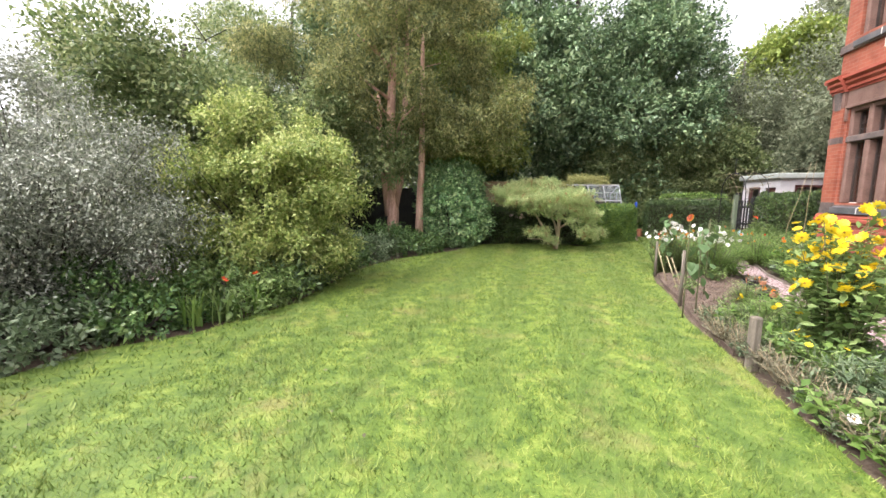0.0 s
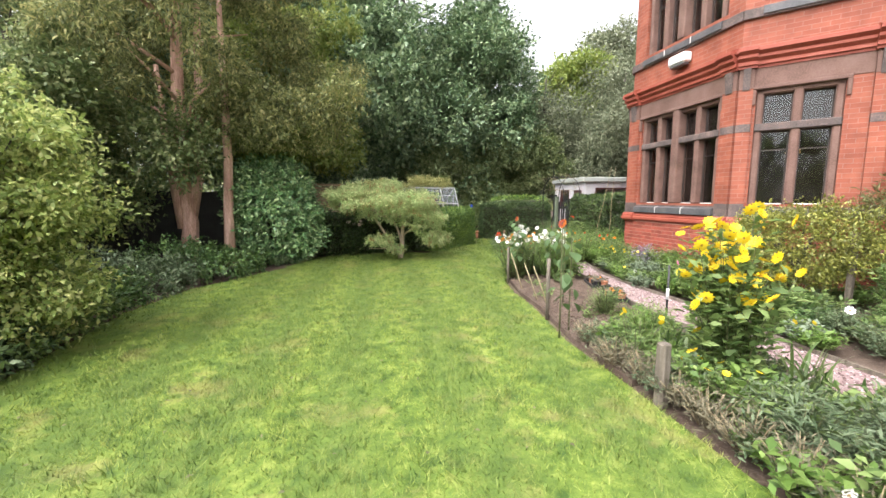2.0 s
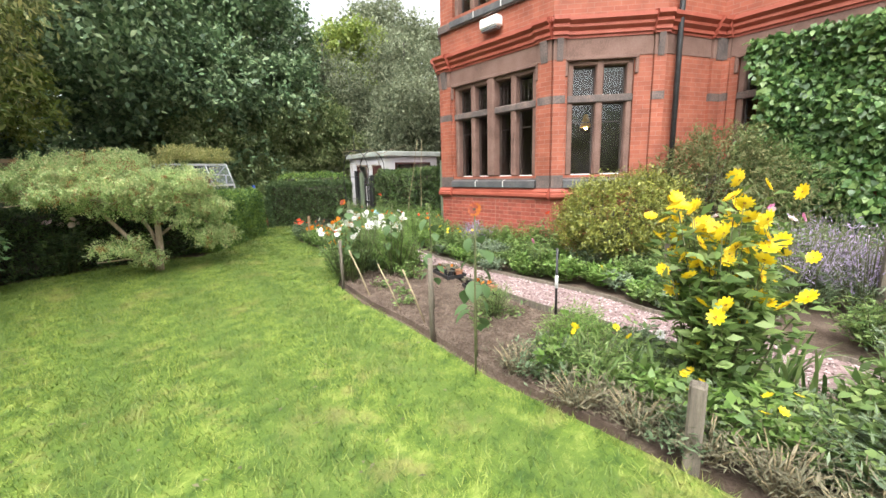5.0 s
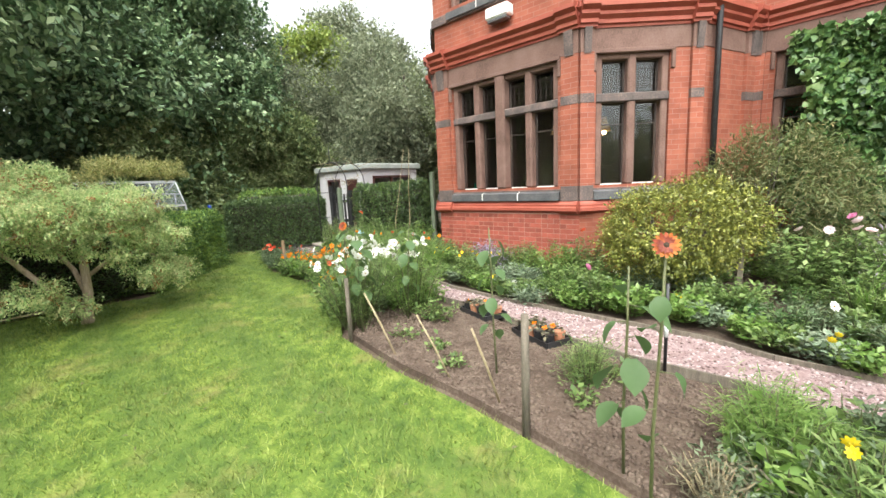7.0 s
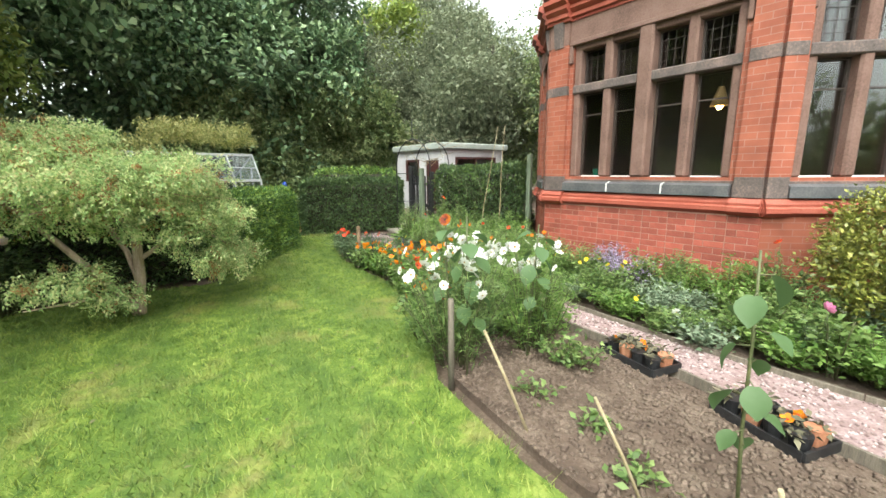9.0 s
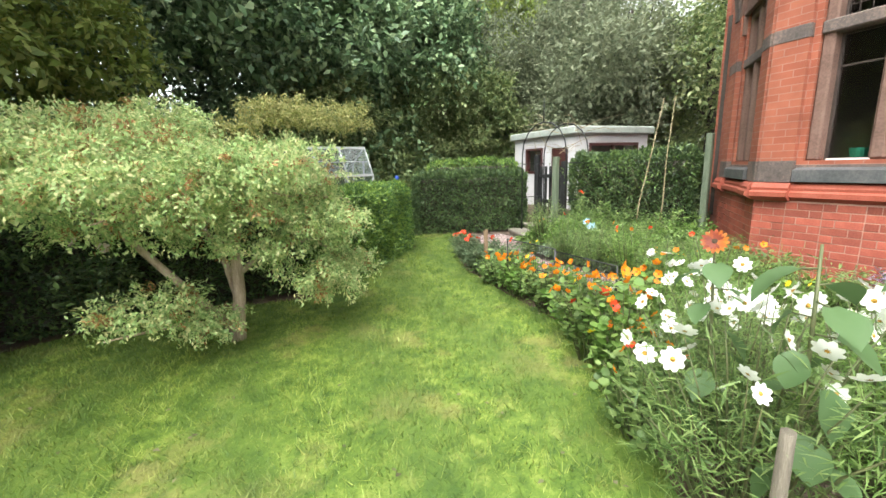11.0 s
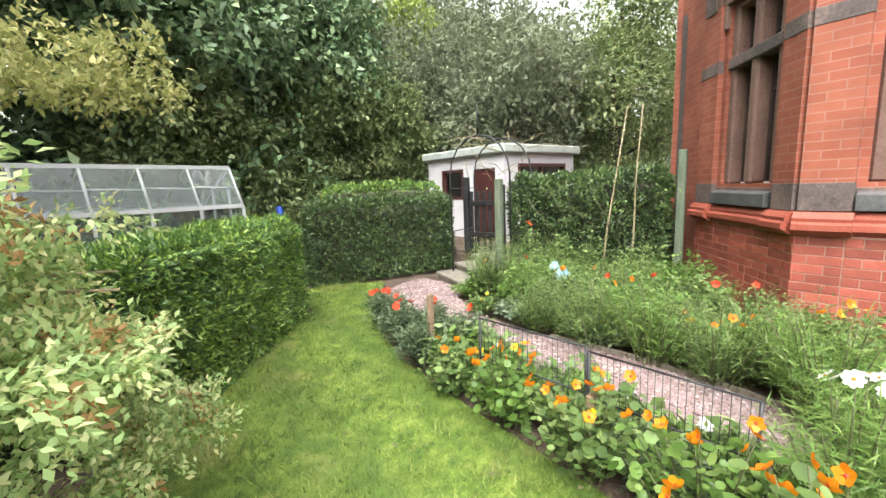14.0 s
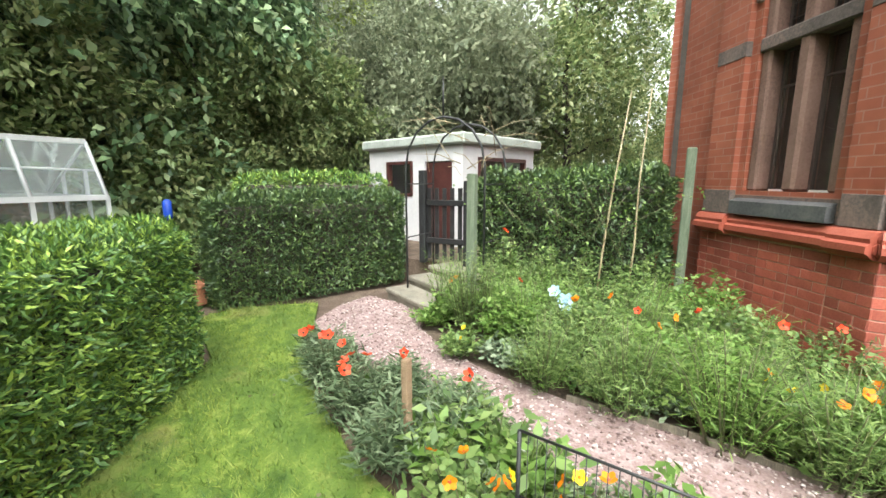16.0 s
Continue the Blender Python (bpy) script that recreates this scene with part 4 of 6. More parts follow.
# the tall cypress with bare lower stems
def cypress():
    g = np.random.default_rng(31)
    ob = thing("cypress", -1.6, 12.2, 0, "tall cypress with bare reddish twin trunks", "tree")
    lines = [([(0, 0, -0.05), (0.12, 0, 1.0), (0.02, 0.1, 2.0), (0.05, 0.1, 4.0), (0.3, 0, 9.0)], [0.22, 0.17, 0.14, 0.13, 0.05]), ([(0.12, 0, 1.0), (0.35, 0.1, 2.1), (0.45, 0.2, 4.2), (0.6, 0.2, 8.0)], [0.12, 0.1, 0.09, 0.04]), ([(-0.05, 0.0, 0.9), (-0.2, 0.0, 2.4), (-0.3, 0, 4.4)], [0.1, 0.08, 0.05])]
    for i in range(16):
        z0, a = g.uniform(3.0, 7.0), g.uniform(0, 6.28)
        e = Vector((math.cos(a), math.sin(a), 0)) * g.uniform(0.8, 1.6)
        lines.append(([(0.15, 0.1, z0), (e.x * 0.5, e.y * 0.5, z0 + 0.5), (e.x, e.y, z0 + 0.75)], [0.05, 0.035, 0.012]))
    part("trunk", tubes(lines[:3], 8), M_BARK, ob, "bare reddish bark")
    for line in lines[3:]:
        part("branch", tubes([line], 6), M_BARK, ob)
    second = part("trunk", tubes([([(0.9, -0.4, -0.05), (0.92, -0.4, 1.2), (0.98, -0.35, 2.4), (1.0, -0.3, 6.0)], [0.14, 0.11, 0.1, 0.05])], 8), M_BARK, ob)
    # drooping sprays in flat layers with gaps between them, over bare lower stems
    high = lobes_of(32, 74, 0.2, -0.1, 6.4, 1.7, 1.3, 1.6, 0.5, 0.28)
    low = lobes_of(33, 20, 1.9, -0.5, 3.5, 0.75, 0.5, 0.5, 0.42, 0.35)
    part("crown", leaf_mesh("crown", *crown(g, high, 3300, 24, 0.15, 0.12, 0.03, 0.8, 3.5, 0.05), L_CYPRESS), L_CYPRESS, ob)
    part("bough", leaf_mesh("bough", *crown(g, low, 700, 24, 0.13, 0.11, 0.028, 0.8, 2.7, 0.05), L_CYPRESS), L_CYPRESS, ob)


cypress()
tree("small_yellow_tree", 1.0, 15.6, "tree with yellowing green leaves behind the laurel", 6.0, 0.1, lobes_of(35, 16, 0, 0, 4.9, 0.9, 0.6, 1.1, 0.75), 1500, 22, 0.14, 0.13, 0.06, L_YELLOWTREE, 36, n=5, reach=1.2)

# woodland round the garden
tree("holly_tree", 6.6, 20.8, "very large dark green holly tree behind the garden", 11, 0.35, lobes_of(51, 40, 0, 0, 7.4, 2.1, 1.5, 3.6, 1.55), 5600, 24, 0.27, 0.18, 0.1, L_HOLLY, 52)
tree("holly_tree", 10.2, 21.2, "very large dark green holly tree behind the garden", 9, 0.35, lobes_of(53, 28, 0, 0, 5.4, 1.2, 1.2, 2.4, 1.35), 3800, 24, 0.26, 0.18, 0.1, L_HOLLY, 54)
tree("holly_tree", 2.8, 20.0, "dark green holly tree behind the fence", 9, 0.3, lobes_of(55, 26, 0, 0, 6.4, 1.5, 1.4, 3.0, 1.5), 2800, 24, 0.27, 0.19, 0.1, L_HOLLY, 56)
tree("beech_tree", 9.7, 18.4, "leafy green saplings behind the hedge", 4.2, 0.08, lobes_of(57, 16, 0, 0, 2.5, 1.4, 0.6, 0.9, 0.75), 2000, 20, 0.17, 0.13, 0.065, L_WOOD, 58, n=6, reach=1.2)
tree("beech_tree", 7.6, 18.9, "leafy green saplings behind the greenhouse", 3.6, 0.08, lobes_of(59, 12, 0, 0, 2.2, 1.1, 0.5, 0.8, 0.75), 1500, 20, 0.17, 0.13, 0.06, L_WOOD, 60, n=6, reach=1.2)
tree("beech_tree", 12.4, 19.6, "leafy green saplings behind the summerhouse", 4.6, 0.09, lobes_of(61, 14, 0, 0, 3.0, 1.0, 0.8, 1.0, 0.8), 1500, 20, 0.2, 0.15, 0.07, L_WOOD, 63, n=6, reach=1.4)
for i, (x, y, h, mt, s) in enumerate(((15.0, 21.5, 8.4, L_PINE, 1.35), (17.5, 17.8, 8.2, L_PINE, 1.4), (19.0, 23.0, 7.4, L_PINE, 1.4), (22.0, 17.5, 7.6, L_WOOD, 1.6), (18.5, 13.5, 7.6, L_WOOD, 1.4), (16.2, 15.6, 6.4, L_PINE, 1.15), (24.5, 12.5, 8.5, L_WOOD, 1.8), (14.6, 25.0, 8.2, L_PINE, 1.5))):
    tree("woodland_tree", x, y, "thin grey-green woodland tree beyond the summerhouse" if mt is L_PINE else "tall leafy woodland tree beyond the summerhouse", h, 0.16, lobes_of(70 + i, 17, 0, 0, h * 0.55, s * 0.95, s * 0.95, h * 0.2, s * 0.85), 1500, 22, 0.3, 0.17, 0.075, mt, 80 + i, n=9, reach=2.2)
tree("yellow_tree", 23.5, 30.0, "tall tree with bright yellow-green crown", 11, 0.4, lobes_of(91, 12, 0, 0, 9.6, 0.9, 0.9, 1.5, 1.1), 1200, 24, 0.42, 0.32, 0.16, L_LIMETREE, 92)
tree("far_tree", 33.0, 34.0, "tall pale green tree far behind the house", 15, 0.45, lobes_of(93, 18, 0, 0, 12.5, 2.6, 2.6, 2.4, 1.9), 1900, 24, 0.5, 0.36, 0.18, L_PINE, 94)
for i, (x, y, h, mt, s) in enumerate(((-5.2, 14.6, 8.0, L_WOOD, 1.4), (-2.4, 17.0, 9.0, L_HOLLY, 1.6), (-8.2, 12.0, 5.4, L_PINE, 1.1), (-5.6, 8.6, 4.6, L_WOOD, 0.9), (0.3, 19.0, 9.0, L_HOLLY, 1.7), (-7.6, 18.0, 8.0, L_WOOD, 1.4), (-3.9, 11.6, 4.6, L_WOOD, 0.95))):
    tree("boundary_tree", x, y, "dark evergreen boundary tree" if mt is L_HOLLY else "tall leafy boundary tree", h, 0.13, lobes_of(100 + i, 17, 0, 0, h * 0.58, s * 0.85, s * 0.85, h * 0.2, s * 0.85), 2600, 28, 0.22, 0.1 if x < -3 else 0.14, 0.048 if x < -3 else 0.065, mt, 110 + i, n=8, reach=1.6)


def belt():
    """Far woodland closing the horizon on all sides."""
    g = np.random.default_rng(7)
    lob = []
    for k in range(150):
        a = 2 * math.pi * k / 150 + g.normal(0, 0.01)
        r = g.uniform(44, 60)
        lob.append((4 + r * math.cos(a), 10 + r * math.sin(a), g.uniform(1, 4), 4.2, 4.2, g.uniform(3, 6)))
    ob = tagged(part("far_woods", leaf_mesh("far_woods", *crown(g, lob, 5000, 12, 0.9, 1.1, 0.6, 0.1, 0.0, 0.2), L_WOOD), L_WOOD, None), "belt of far woodland round the garden", "woods", kind="stuff")


belt()


# ---- Japanese maple on the lawn ----
def maple():
    g = np.random.default_rng(61)
    ob = thing("japanese_maple", 3.28, 11.62, 0, "low spreading Japanese maple with layered pale green leaves", "tree")
    part("trunk", tubes([([(0, 0, -0.03), (0.02, 0, 0.15), (0.06, 0, 0.4), (0.08, 0.02, 0.85), (0.15, 0.05, 1.2), (0.05, 0.1, 1.65)], [0.075, 0.06, 0.055, 0.048, 0.035, 0.012])], 9), M_BARKPALE, ob, "pale forked trunk")
    limbs = [([(0.0, 0, 0.06), (-0.12, -0.02, 0.24), (-0.3, -0.06, 0.5), (-0.6, -0.1, 0.95), (-0.95, -0.1, 1.4)], [0.05, 0.042, 0.036, 0.028, 0.012]),
             ([(0.05, 0, 0.35), (0.0, 0.12, 0.7), (-0.15, 0.3, 1.1), (-0.4, 0.5, 1.5)], [0.035, 0.03, 0.025, 0.012]),
             ([(0.07, 0, 0.6), (0.35, -0.02, 0.8), (0.75, -0.05, 0.85), (1.1, 0.0, 0.6)], [0.028, 0.022, 0.016, 0.006]),
             ([(-0.08, 0, 0.18), (-0.4, -0.15, 0.3), (-0.9, -0.3, 0.34)], [0.022, 0.016, 0.006])]
    for limb in limbs:
        part("limb", tubes([limb], 7), M_BARKPALE, ob)
    for _ in range(22):
        a, r = g.uniform(0, 6.28), g.uniform(0.5, 1.5)
        e = (-0.3 + r * math.cos(a), 0.1 + 0.75 * r * math.sin(a), 1.6 - 0.25 * r)
        part("branch", tubes([([(-0.1 + 0.2 * math.cos(a), 0.05, 1.05), (e[0] * 0.6, e[1] * 0.6, e[2] + 0.06), e], [0.018, 0.012, 0.004])], 5), M_BARKPALE, ob)
    lob = []
    # flat sprays in three tiers, the lower ones towards the rim
    for _ in range(58):
        a, r = g.uniform(0, 6.28), 1.4 * math.sqrt(g.random())
        x, y = -0.38 + 1.0 * r * math.cos(a), 0.05 + 0.75 * r * math.sin(a)
        z = 1.93 - 0.17 * r * r - 0.5 * max(0.0, x - 0.35) - (0.0, 0.16, 0.34)[g.integers(0, 3)] * (r > 0.55) + g.normal(0, 0.03)
        k = g.uniform(0.17, 0.36)
        lob.append((x, y, z, k, k * 0.9, g.uniform(0.045, 0.08)))
    # lower sprays before the trunk, a skirt down to the grass and one low spray
    for x, y, z in ((0.2, -0.45, 1.2), (0.45, -0.5, 1.05), (0.62, -0.3, 1.25), (0.3, -0.6, 0.86), (0.78, -0.35, 0.82), (0.98, -0.1, 0.95), (1.12, 0.0, 0.66), (1.25, 0.1, 0.5), (0.98, -0.25, 0.55), (0.55, -0.55, 0.6), (0.78, -0.45, 0.42), (1.08, 0.25, 0.82), (0.82, 0.2, 1.1), (0.3, -0.25, 1.4),
                    (-0.3, -0.6, 1.42), (-0.65, -0.7, 1.4), (-1.05, -0.55, 1.45), (-1.4, -0.2, 1.35), (0.02, -0.7, 1.3), (-0.15, -0.5, 1.05), (-0.45, -0.55, 1.12), (0.05, -0.6, 0.98), (-0.85, -0.3, 1.2), (-0.35, -0.38, 0.5), (-0.55, -0.42, 0.56), (-0.22, -0.32, 0.36), (-0.7, -0.4, 0.48)):
        k = g.uniform(0.17, 0.27)
        lob.append((x, y, z + g.normal(0, 0.03), k, k * 0.9, g.uniform(0.05, 0.09)))
    part("crown", leaf_mesh("crown", *crown(g, lob, 3300, 36, 0.046, 0.034, 0.016, 0.25, 0.06, 0.1), L_MAPLE), L_MAPLE, ob, "layered pale green leaves")
    part("bronze_leaves", leaf_mesh("bronze_leaves", *crown(g, lob, 300, 30, 0.045, 0.033, 0.015, 0.2, 0.06, 0.1), L_BRONZE), L_BRONZE, ob, "scattered bronze and orange leaves")
    top = []
    for _ in range(20):
        x = g.uniform(0.15, 1.2)
        k = g.uniform(0.09, 0.2)
        top.append((x, g.uniform(-0.3, 0.15), 2.04 - 0.55 * (x - 0.72) ** 2 + g.normal(0, 0.045), k, k, g.uniform(0.03, 0.06)))
    part("upper_tier", leaf_mesh("upper_tier", *crown(g, top, 420, 26, 0.04, 0.03, 0.014, 0.2, None, 0.2), L_GOLD), L_GOLD, ob, "golden-green upper tier of leaves")


maple()



# ---- greenhouse ----
def greenhouse():
    x0, x1, y0, y1, zr, ze = 3.3, 7.05, 16.05, 17.6, 1.98, 1.37
    ob = thing("greenhouse", x0, y0, 0, "white-framed aluminium greenhouse with dusty panes", "greenhouse")
    d = lambda *s: boxes(*[(a - x0, b - x0, c - y0, e - y0, z, h) for a, b, c, e, z, h in s])
    b = 0.028
    xs = [x1 - 0.62 * k for k in range(7)]
    yr = 16.4
    part("base", d((x0, x1, y0, y0 + 0.08, 0, 0.5), (x0, x1, y1 - 0.08, y1, 0, 0.5), (x1 - 0.08, x1, y0, y1, 0, 0.5), (x0, x0 + 0.08, y0, y1, 0, 0.5)), M_CONCRETE, ob)
    for z, y in ((ze, y0), (ze, y1), (zr, yr), (0.5, y0), (0.5, y1)):
        part("rail", d((x0, x1, y - b, y + b, z - b, z + b)), M_ALU, ob)
    for x in xs:
        for y in ((y0, y1) if x in (xs[0], xs[3], xs[6]) else (y0,)):
            part("post", d((x - b * 0.7, x + b * 0.7, y - b * 0.6, y + b * 0.6, 0.45, ze)), M_ALU, ob)
            if y == y0 or x == xs[0]:
                part("rafter", tubes([(((x - x0, y - y0, ze), (x - x0, yr - y0, zr)), (0.022, 0.022))], 4), M_ALU, ob)
    for z in (0.9, ze):
        for x in (x0, x1):
            part("gable_rail", d((x - b * 0.7, x + b * 0.7, y0, y1, z - b * 0.7, z + b * 0.7)), M_ALU, ob)
    for y in (16.5, 17.1):
        part("gable_post", d((x1 - b * 0.6, x1 + b * 0.6, y - b * 0.6, y + b * 0.6, 0.5, ze + 0.3)), M_ALU, ob)
    for xa, xb in zip(xs[1:], xs):
        for sgn, y in ((1, y0), (-1, y1)):
            pane = part("pane", d((xa + 0.01, xb - 0.01, y - 0.003, y + 0.003, 0.52, ze - 0.03)), M_DUSTGLASS, ob)
            pane.visible_shadow = False
            bm = bmesh.new()
            q = [(xa + 0.01 - x0, y - y0, ze + 0.012), (xb - 0.01 - x0, y - y0, ze + 0.012), (xb - 0.01 - x0, yr - y0, zr + 0.012), (xa + 0.01 - x0, yr - y0, zr + 0.012)]
            f = bm.faces.new([bm.verts.new(v) for v in q])
            r = bmesh.ops.extrude_face_region(bm, geom=[f])
            bmesh.ops.translate(bm, verts=[v for v in r["geom"] if isinstance(v, bmesh.types.BMVert)], vec=(0, 0, 0.005))
            pane = part("pane", bm, M_DUSTGLASS, ob)
            pane.visible_shadow = False
        part("roof_bar", tubes([(((xa - x0, 16.22 - y0, ze + 0.31), (xb - x0, 16.22 - y0, ze + 0.29)), (0.012, 0.012))], 4), M_ALU, ob)
    part("staging", d((x0 + 0.2, x1 - 0.2, 17.0, 17.4, 0.85, 0.89), *[(x, x + 0.05, 17.1, 17.15, 0.0, 0.85) for x in (3.6, 5.0, 6.6)]), M_WOODGREY, ob, "slatted staging bench")


greenhouse()


# ---- summerhouse ----
def summerhouse():
    a = 76.0
    ob = thing("summerhouse", 11.4, 13.8, 0.3, "white flat-roofed summerhouse with dark maroon windows", "summerhouse", rz=a)
    L, W, H = 2.65, 2.4, 1.88
    # local x runs along the side with the door, local -y along the window side
    part("wall", boxes((0, 0.25, -0.08, 0, 0, H), (0.25, 0.95, -0.08, 0, 1.6, H), (0.95, 1.3, -0.08, 0, 0, H), (1.3, 2.05, -0.08, 0, 0, 0.95), (1.3, 2.05, -0.08, 0, 1.6, H), (2.05, L, -0.08, 0, 0, H)), M_SHEDWALL, ob, "white boarded wall")
    part("wall", boxes((0, 0.08, -0.45, -0.08, 0, H), (0, 0.08, -2.05, -0.45, 0, 0.95), (0, 0.08, -2.05, -0.45, 1.65, H), (0, 0.08, -W, -2.05, 0, H)), M_SHEDWALL, ob)
    part("wall", boxes((L - 0.08, L, -W, -0.08, 0, H), (0.08, L - 0.08, -W, -W + 0.08, 0, H)), M_SHEDWALL, ob)
    part("floor", boxes((0.08, L - 0.08, -W + 0.08, -0.08, 0.0, 0.08)), M_WOODGREY, ob)
    part("roof", boxes((-0.12, L + 0.12, -W - 0.12, 0.12, H, H + 0.19), bevel=0.03), M_FASCIA, ob, "flat roof with deep grey-green fascia")
    dr = part("door", boxes((0.27, 0.93, -0.06, -0.02, 0.08, 1.58), bevel=0.006), M_MAROON, ob, "dark maroon door")
    part("window", boxes((1.28, 1.34, -0.1, 0.02, 0.93, 1.62), (2.01, 2.07, -0.1, 0.02, 0.93, 1.62), (1.34, 2.01, -0.1, 0.02, 0.93, 0.99), (1.34, 2.01, -0.1, 0.02, 1.56, 1.62)), M_MAROON, ob, "dark maroon window frame")
    part("window", boxes((-0.02, 0.1, -0.49, -0.43, 0.93, 1.67), (-0.02, 0.1, -2.07, -2.01, 0.93, 1.67), (-0.02, 0.1, -2.01, -0.49, 0.93, 0.99), (-0.02, 0.1, -2.01, -0.49, 1.6, 1.67), (0, 0.08, -1.28, -1.22, 0.99, 1.6)), M_MAROON, ob)
    for bx in ((1.34, 2.01, -0.044, -0.038, 0.99, 1.56), (0.038, 0.044, -2.01, -0.49, 0.99, 1.6)):
        part("pane", boxes(bx), M_GLASS, ob).visible_shadow = False


summerhouse()


# ---- steps, gate, arch ----
for z, d, deep in ((0.12, 0.0, 0.42), (0.24, 0.34, 0.42), (0.35, 0.68, 0.7)):
    st = thing("stone_step", 8.66 + d * 0.89, 12.9 - d * 0.45, 0, "worn stone garden step with mossy edges", "step", "steps up to the gate", rz=-27)
    part("tread", boxes((0, deep, 0.0, 1.08, z - 0.06, z), bevel=0.012), M_CONCRETE, st)
    part("riser", boxes((0.03, deep, 0.02, 1.06, -0.04, z - 0.06)), M_CONCRETE, st)


def picket_gate():
    ob = thing("garden_gate", 9.95, 13.02, 0.34, "black painted timber picket gate at the top of the steps", "gate", rz=90)
    for x in (0.0, 0.72):
        part("post", boxes((x - 0.05, x + 0.05, -0.05, 0.05, 0, 1.35 if x else 1.2), bevel=0.01), M_BLACK, ob)
    for z in (0.3, 0.85):
        part("rail", boxes((0.06, 0.66, -0.02, 0.02, z, z + 0.08), bevel=0.005), M_BLACK, ob)
    for k in range(5):
        x = 0.1 + 0.125 * k
        part("picket", boxes((x, x + 0.065, -0.045, -0.022, 0.06, 1.1), bevel=0.005), M_BLACK, ob)


picket_gate()
post = thing("timber_post", 9.06, 12.55, 0, "weathered grey-green timber post beside the steps", "post")
part("shaft", boxes((-0.05, 0.05, -0.05, 0.05, -0.05, 1.62), bevel=0.012), M_GREENPOST, post)
post = thing("timber_post", 10.2, 10.42, 0, "weathered grey-green timber post against the hedge", "post")
part("shaft", boxes((-0.05, 0.05, -0.05, 0.05, -0.05, 1.9), bevel=0.012), M_GREENPOST, post)
arch = thing("rose_arch", 9.3, 13.6, 0, "thin dark metal arch with bare rambling stems", "garden arch")
for dx in (0.0, 0.7):
    pts = [(dx, 0, 0), (dx, 0, 1.7)] + [(dx, -0.55 + 0.55 * math.cos(t), 1.7 + 0.6 * math.sin(t)) for t in (0.4, 0.8, 1.2, 1.57, 1.95, 2.35, 2.75)] + [(dx, -1.1, 1.7), (dx, -1.1, 0)]
    part("hoop", tubes([(pts, [0.014] * len(pts))], 6), M_BLACK, arch)
part("finial", tubes([(((0, -0.55, 2.3), (0.0, -0.55, 2.75)), (0.014, 0.008))], 6), M_BLACK, arch)
for y, z in ((0, 0.8), (0, 1.5), (-1.1, 0.8), (-1.1, 1.5), (-0.55, 2.3)):
    part("crossbar", tubes([(((0, y, z), (0.7, y, z)), (0.008, 0.008))], 6), M_BLACK, arch)
g = np.random.default_rng(77)
lines = []
for _ in range(22):
    p = Vector((g.uniform(0, 0.75), g.uniform(-1.1, 0), g.uniform(1.6, 2.3)))
    d = Vector((g.normal(0, 0.4), g.normal(0, 0.5), g.normal(0.25, 0.2)))
    lines.append(([p, p + d * 0.5, p + d + Vector((0, 0, -0.12))], [0.007, 0.005, 0.002]))
for line in lines:
    part("bare_stem", tubes([line], 4), M_CANE, arch, "dry brown rambling stem")


# ---- fences ----
def board_fence(name, x0, y0, x1, y1, h, label, mat, flat):
    """Panels of boards between posts; flat: boards lie lengthwise and lap."""
    l, a = math.hypot(x1 - x0, y1 - y0), math.degrees(math.atan2(y1 - y0, x1 - x0))
    ob = thing(name, x0, y0, 0, label, "fence", rz=a)
    for k in range(int(l / 1.83) + 1):
        part("post", boxes((k * 1.83 - 0.04, k * 1.83 + 0.04, -0.04, 0.04, -0.05, h + 0.05), bevel=0.008), mat, ob)
    if flat:
        n = int(h / 0.1)
        for k in range(n):
            part("slat", boxes((0.02, l - 0.02, -0.03 - 0.008 * (k % 2), -0.018 - 0.008 * (k % 2), 0.06 + k * 0.1, 0.06 + k * 0.1 + 0.085)), mat, ob)
    else:
        for k in range(int(l / 0.14)):
            part("board", boxes((k * 0.14, k * 0.14 + 0.15, -0.055 - 0.012 * (k % 2), -0.043 - 0.012 * (k % 2), 0.02, h + 0.01 * (k % 3))), mat, ob)
        for z in (0.3, h - 0.3):
            part("rail", boxes((0, l, -0.039, 0.01, z, z + 0.08)), mat, ob)
    return ob


board_fence("lap_fence", 0.2, 14.95, 4.0, 15.25, 2.0, "tan horizontal slatted timber fence behind the maple", M_TANFENCE, True)
board_fence("board_fence", -6.0, 13.2, 0.3, 14.6, 1.75, "dark stained upright board fence behind the trees", M_DARKFENCE, False)


# ---- flowers and bedding ----
def bloom_mesh(name, n, r, petal, eye, w=0.42, cup=0.25, rings=1, eye_r=0.22):
    """Petals in rings round a raised eye; two materials."""
    v, f = [], []
    for k in range(rings):
        rr = r * (1 - 0.3 * k)
        for i in range(n):
            a = 2 * math.pi * (i + 0.5 * k) / n
            ca, sa = math.cos(a), math.sin(a)
            b = len(v)
            for d, s, z in ((0.12, 0, 0), (0.6, w * 0.5, cup * 0.5), (1.0, w * 0.16, cup + 0.06 * (i % 2)), (1.0, -w * 0.16, cup + 0.06 * (i % 2)), (0.6, -w * 0.5, cup * 0.5)):
                v.append((rr * (d * ca - s * sa), rr * (d * sa + s * ca), rr * z + 0.15 * r * k))
            f.append((b, b + 1, b + 2, b + 3, b + 4))
    b = len(v)
    v += [(eye_r * r * math.cos(i * math.pi / 4), eye_r * r * math.sin(i * math.pi / 4), 0.05 * r) for i in range(8)] + [(0, 0, 0.25 * r)]
    me = bpy.data.meshes.new(name)
    me.from_pydata(v, [], f + [(b + i, b + (i + 1) % 8, b + 8) for i in range(8)])
    me.materials.append(petal)
    me.materials.append(eye)
    for p in list(me.polygons)[len(f):]:
        p.material_index = 1
    return me


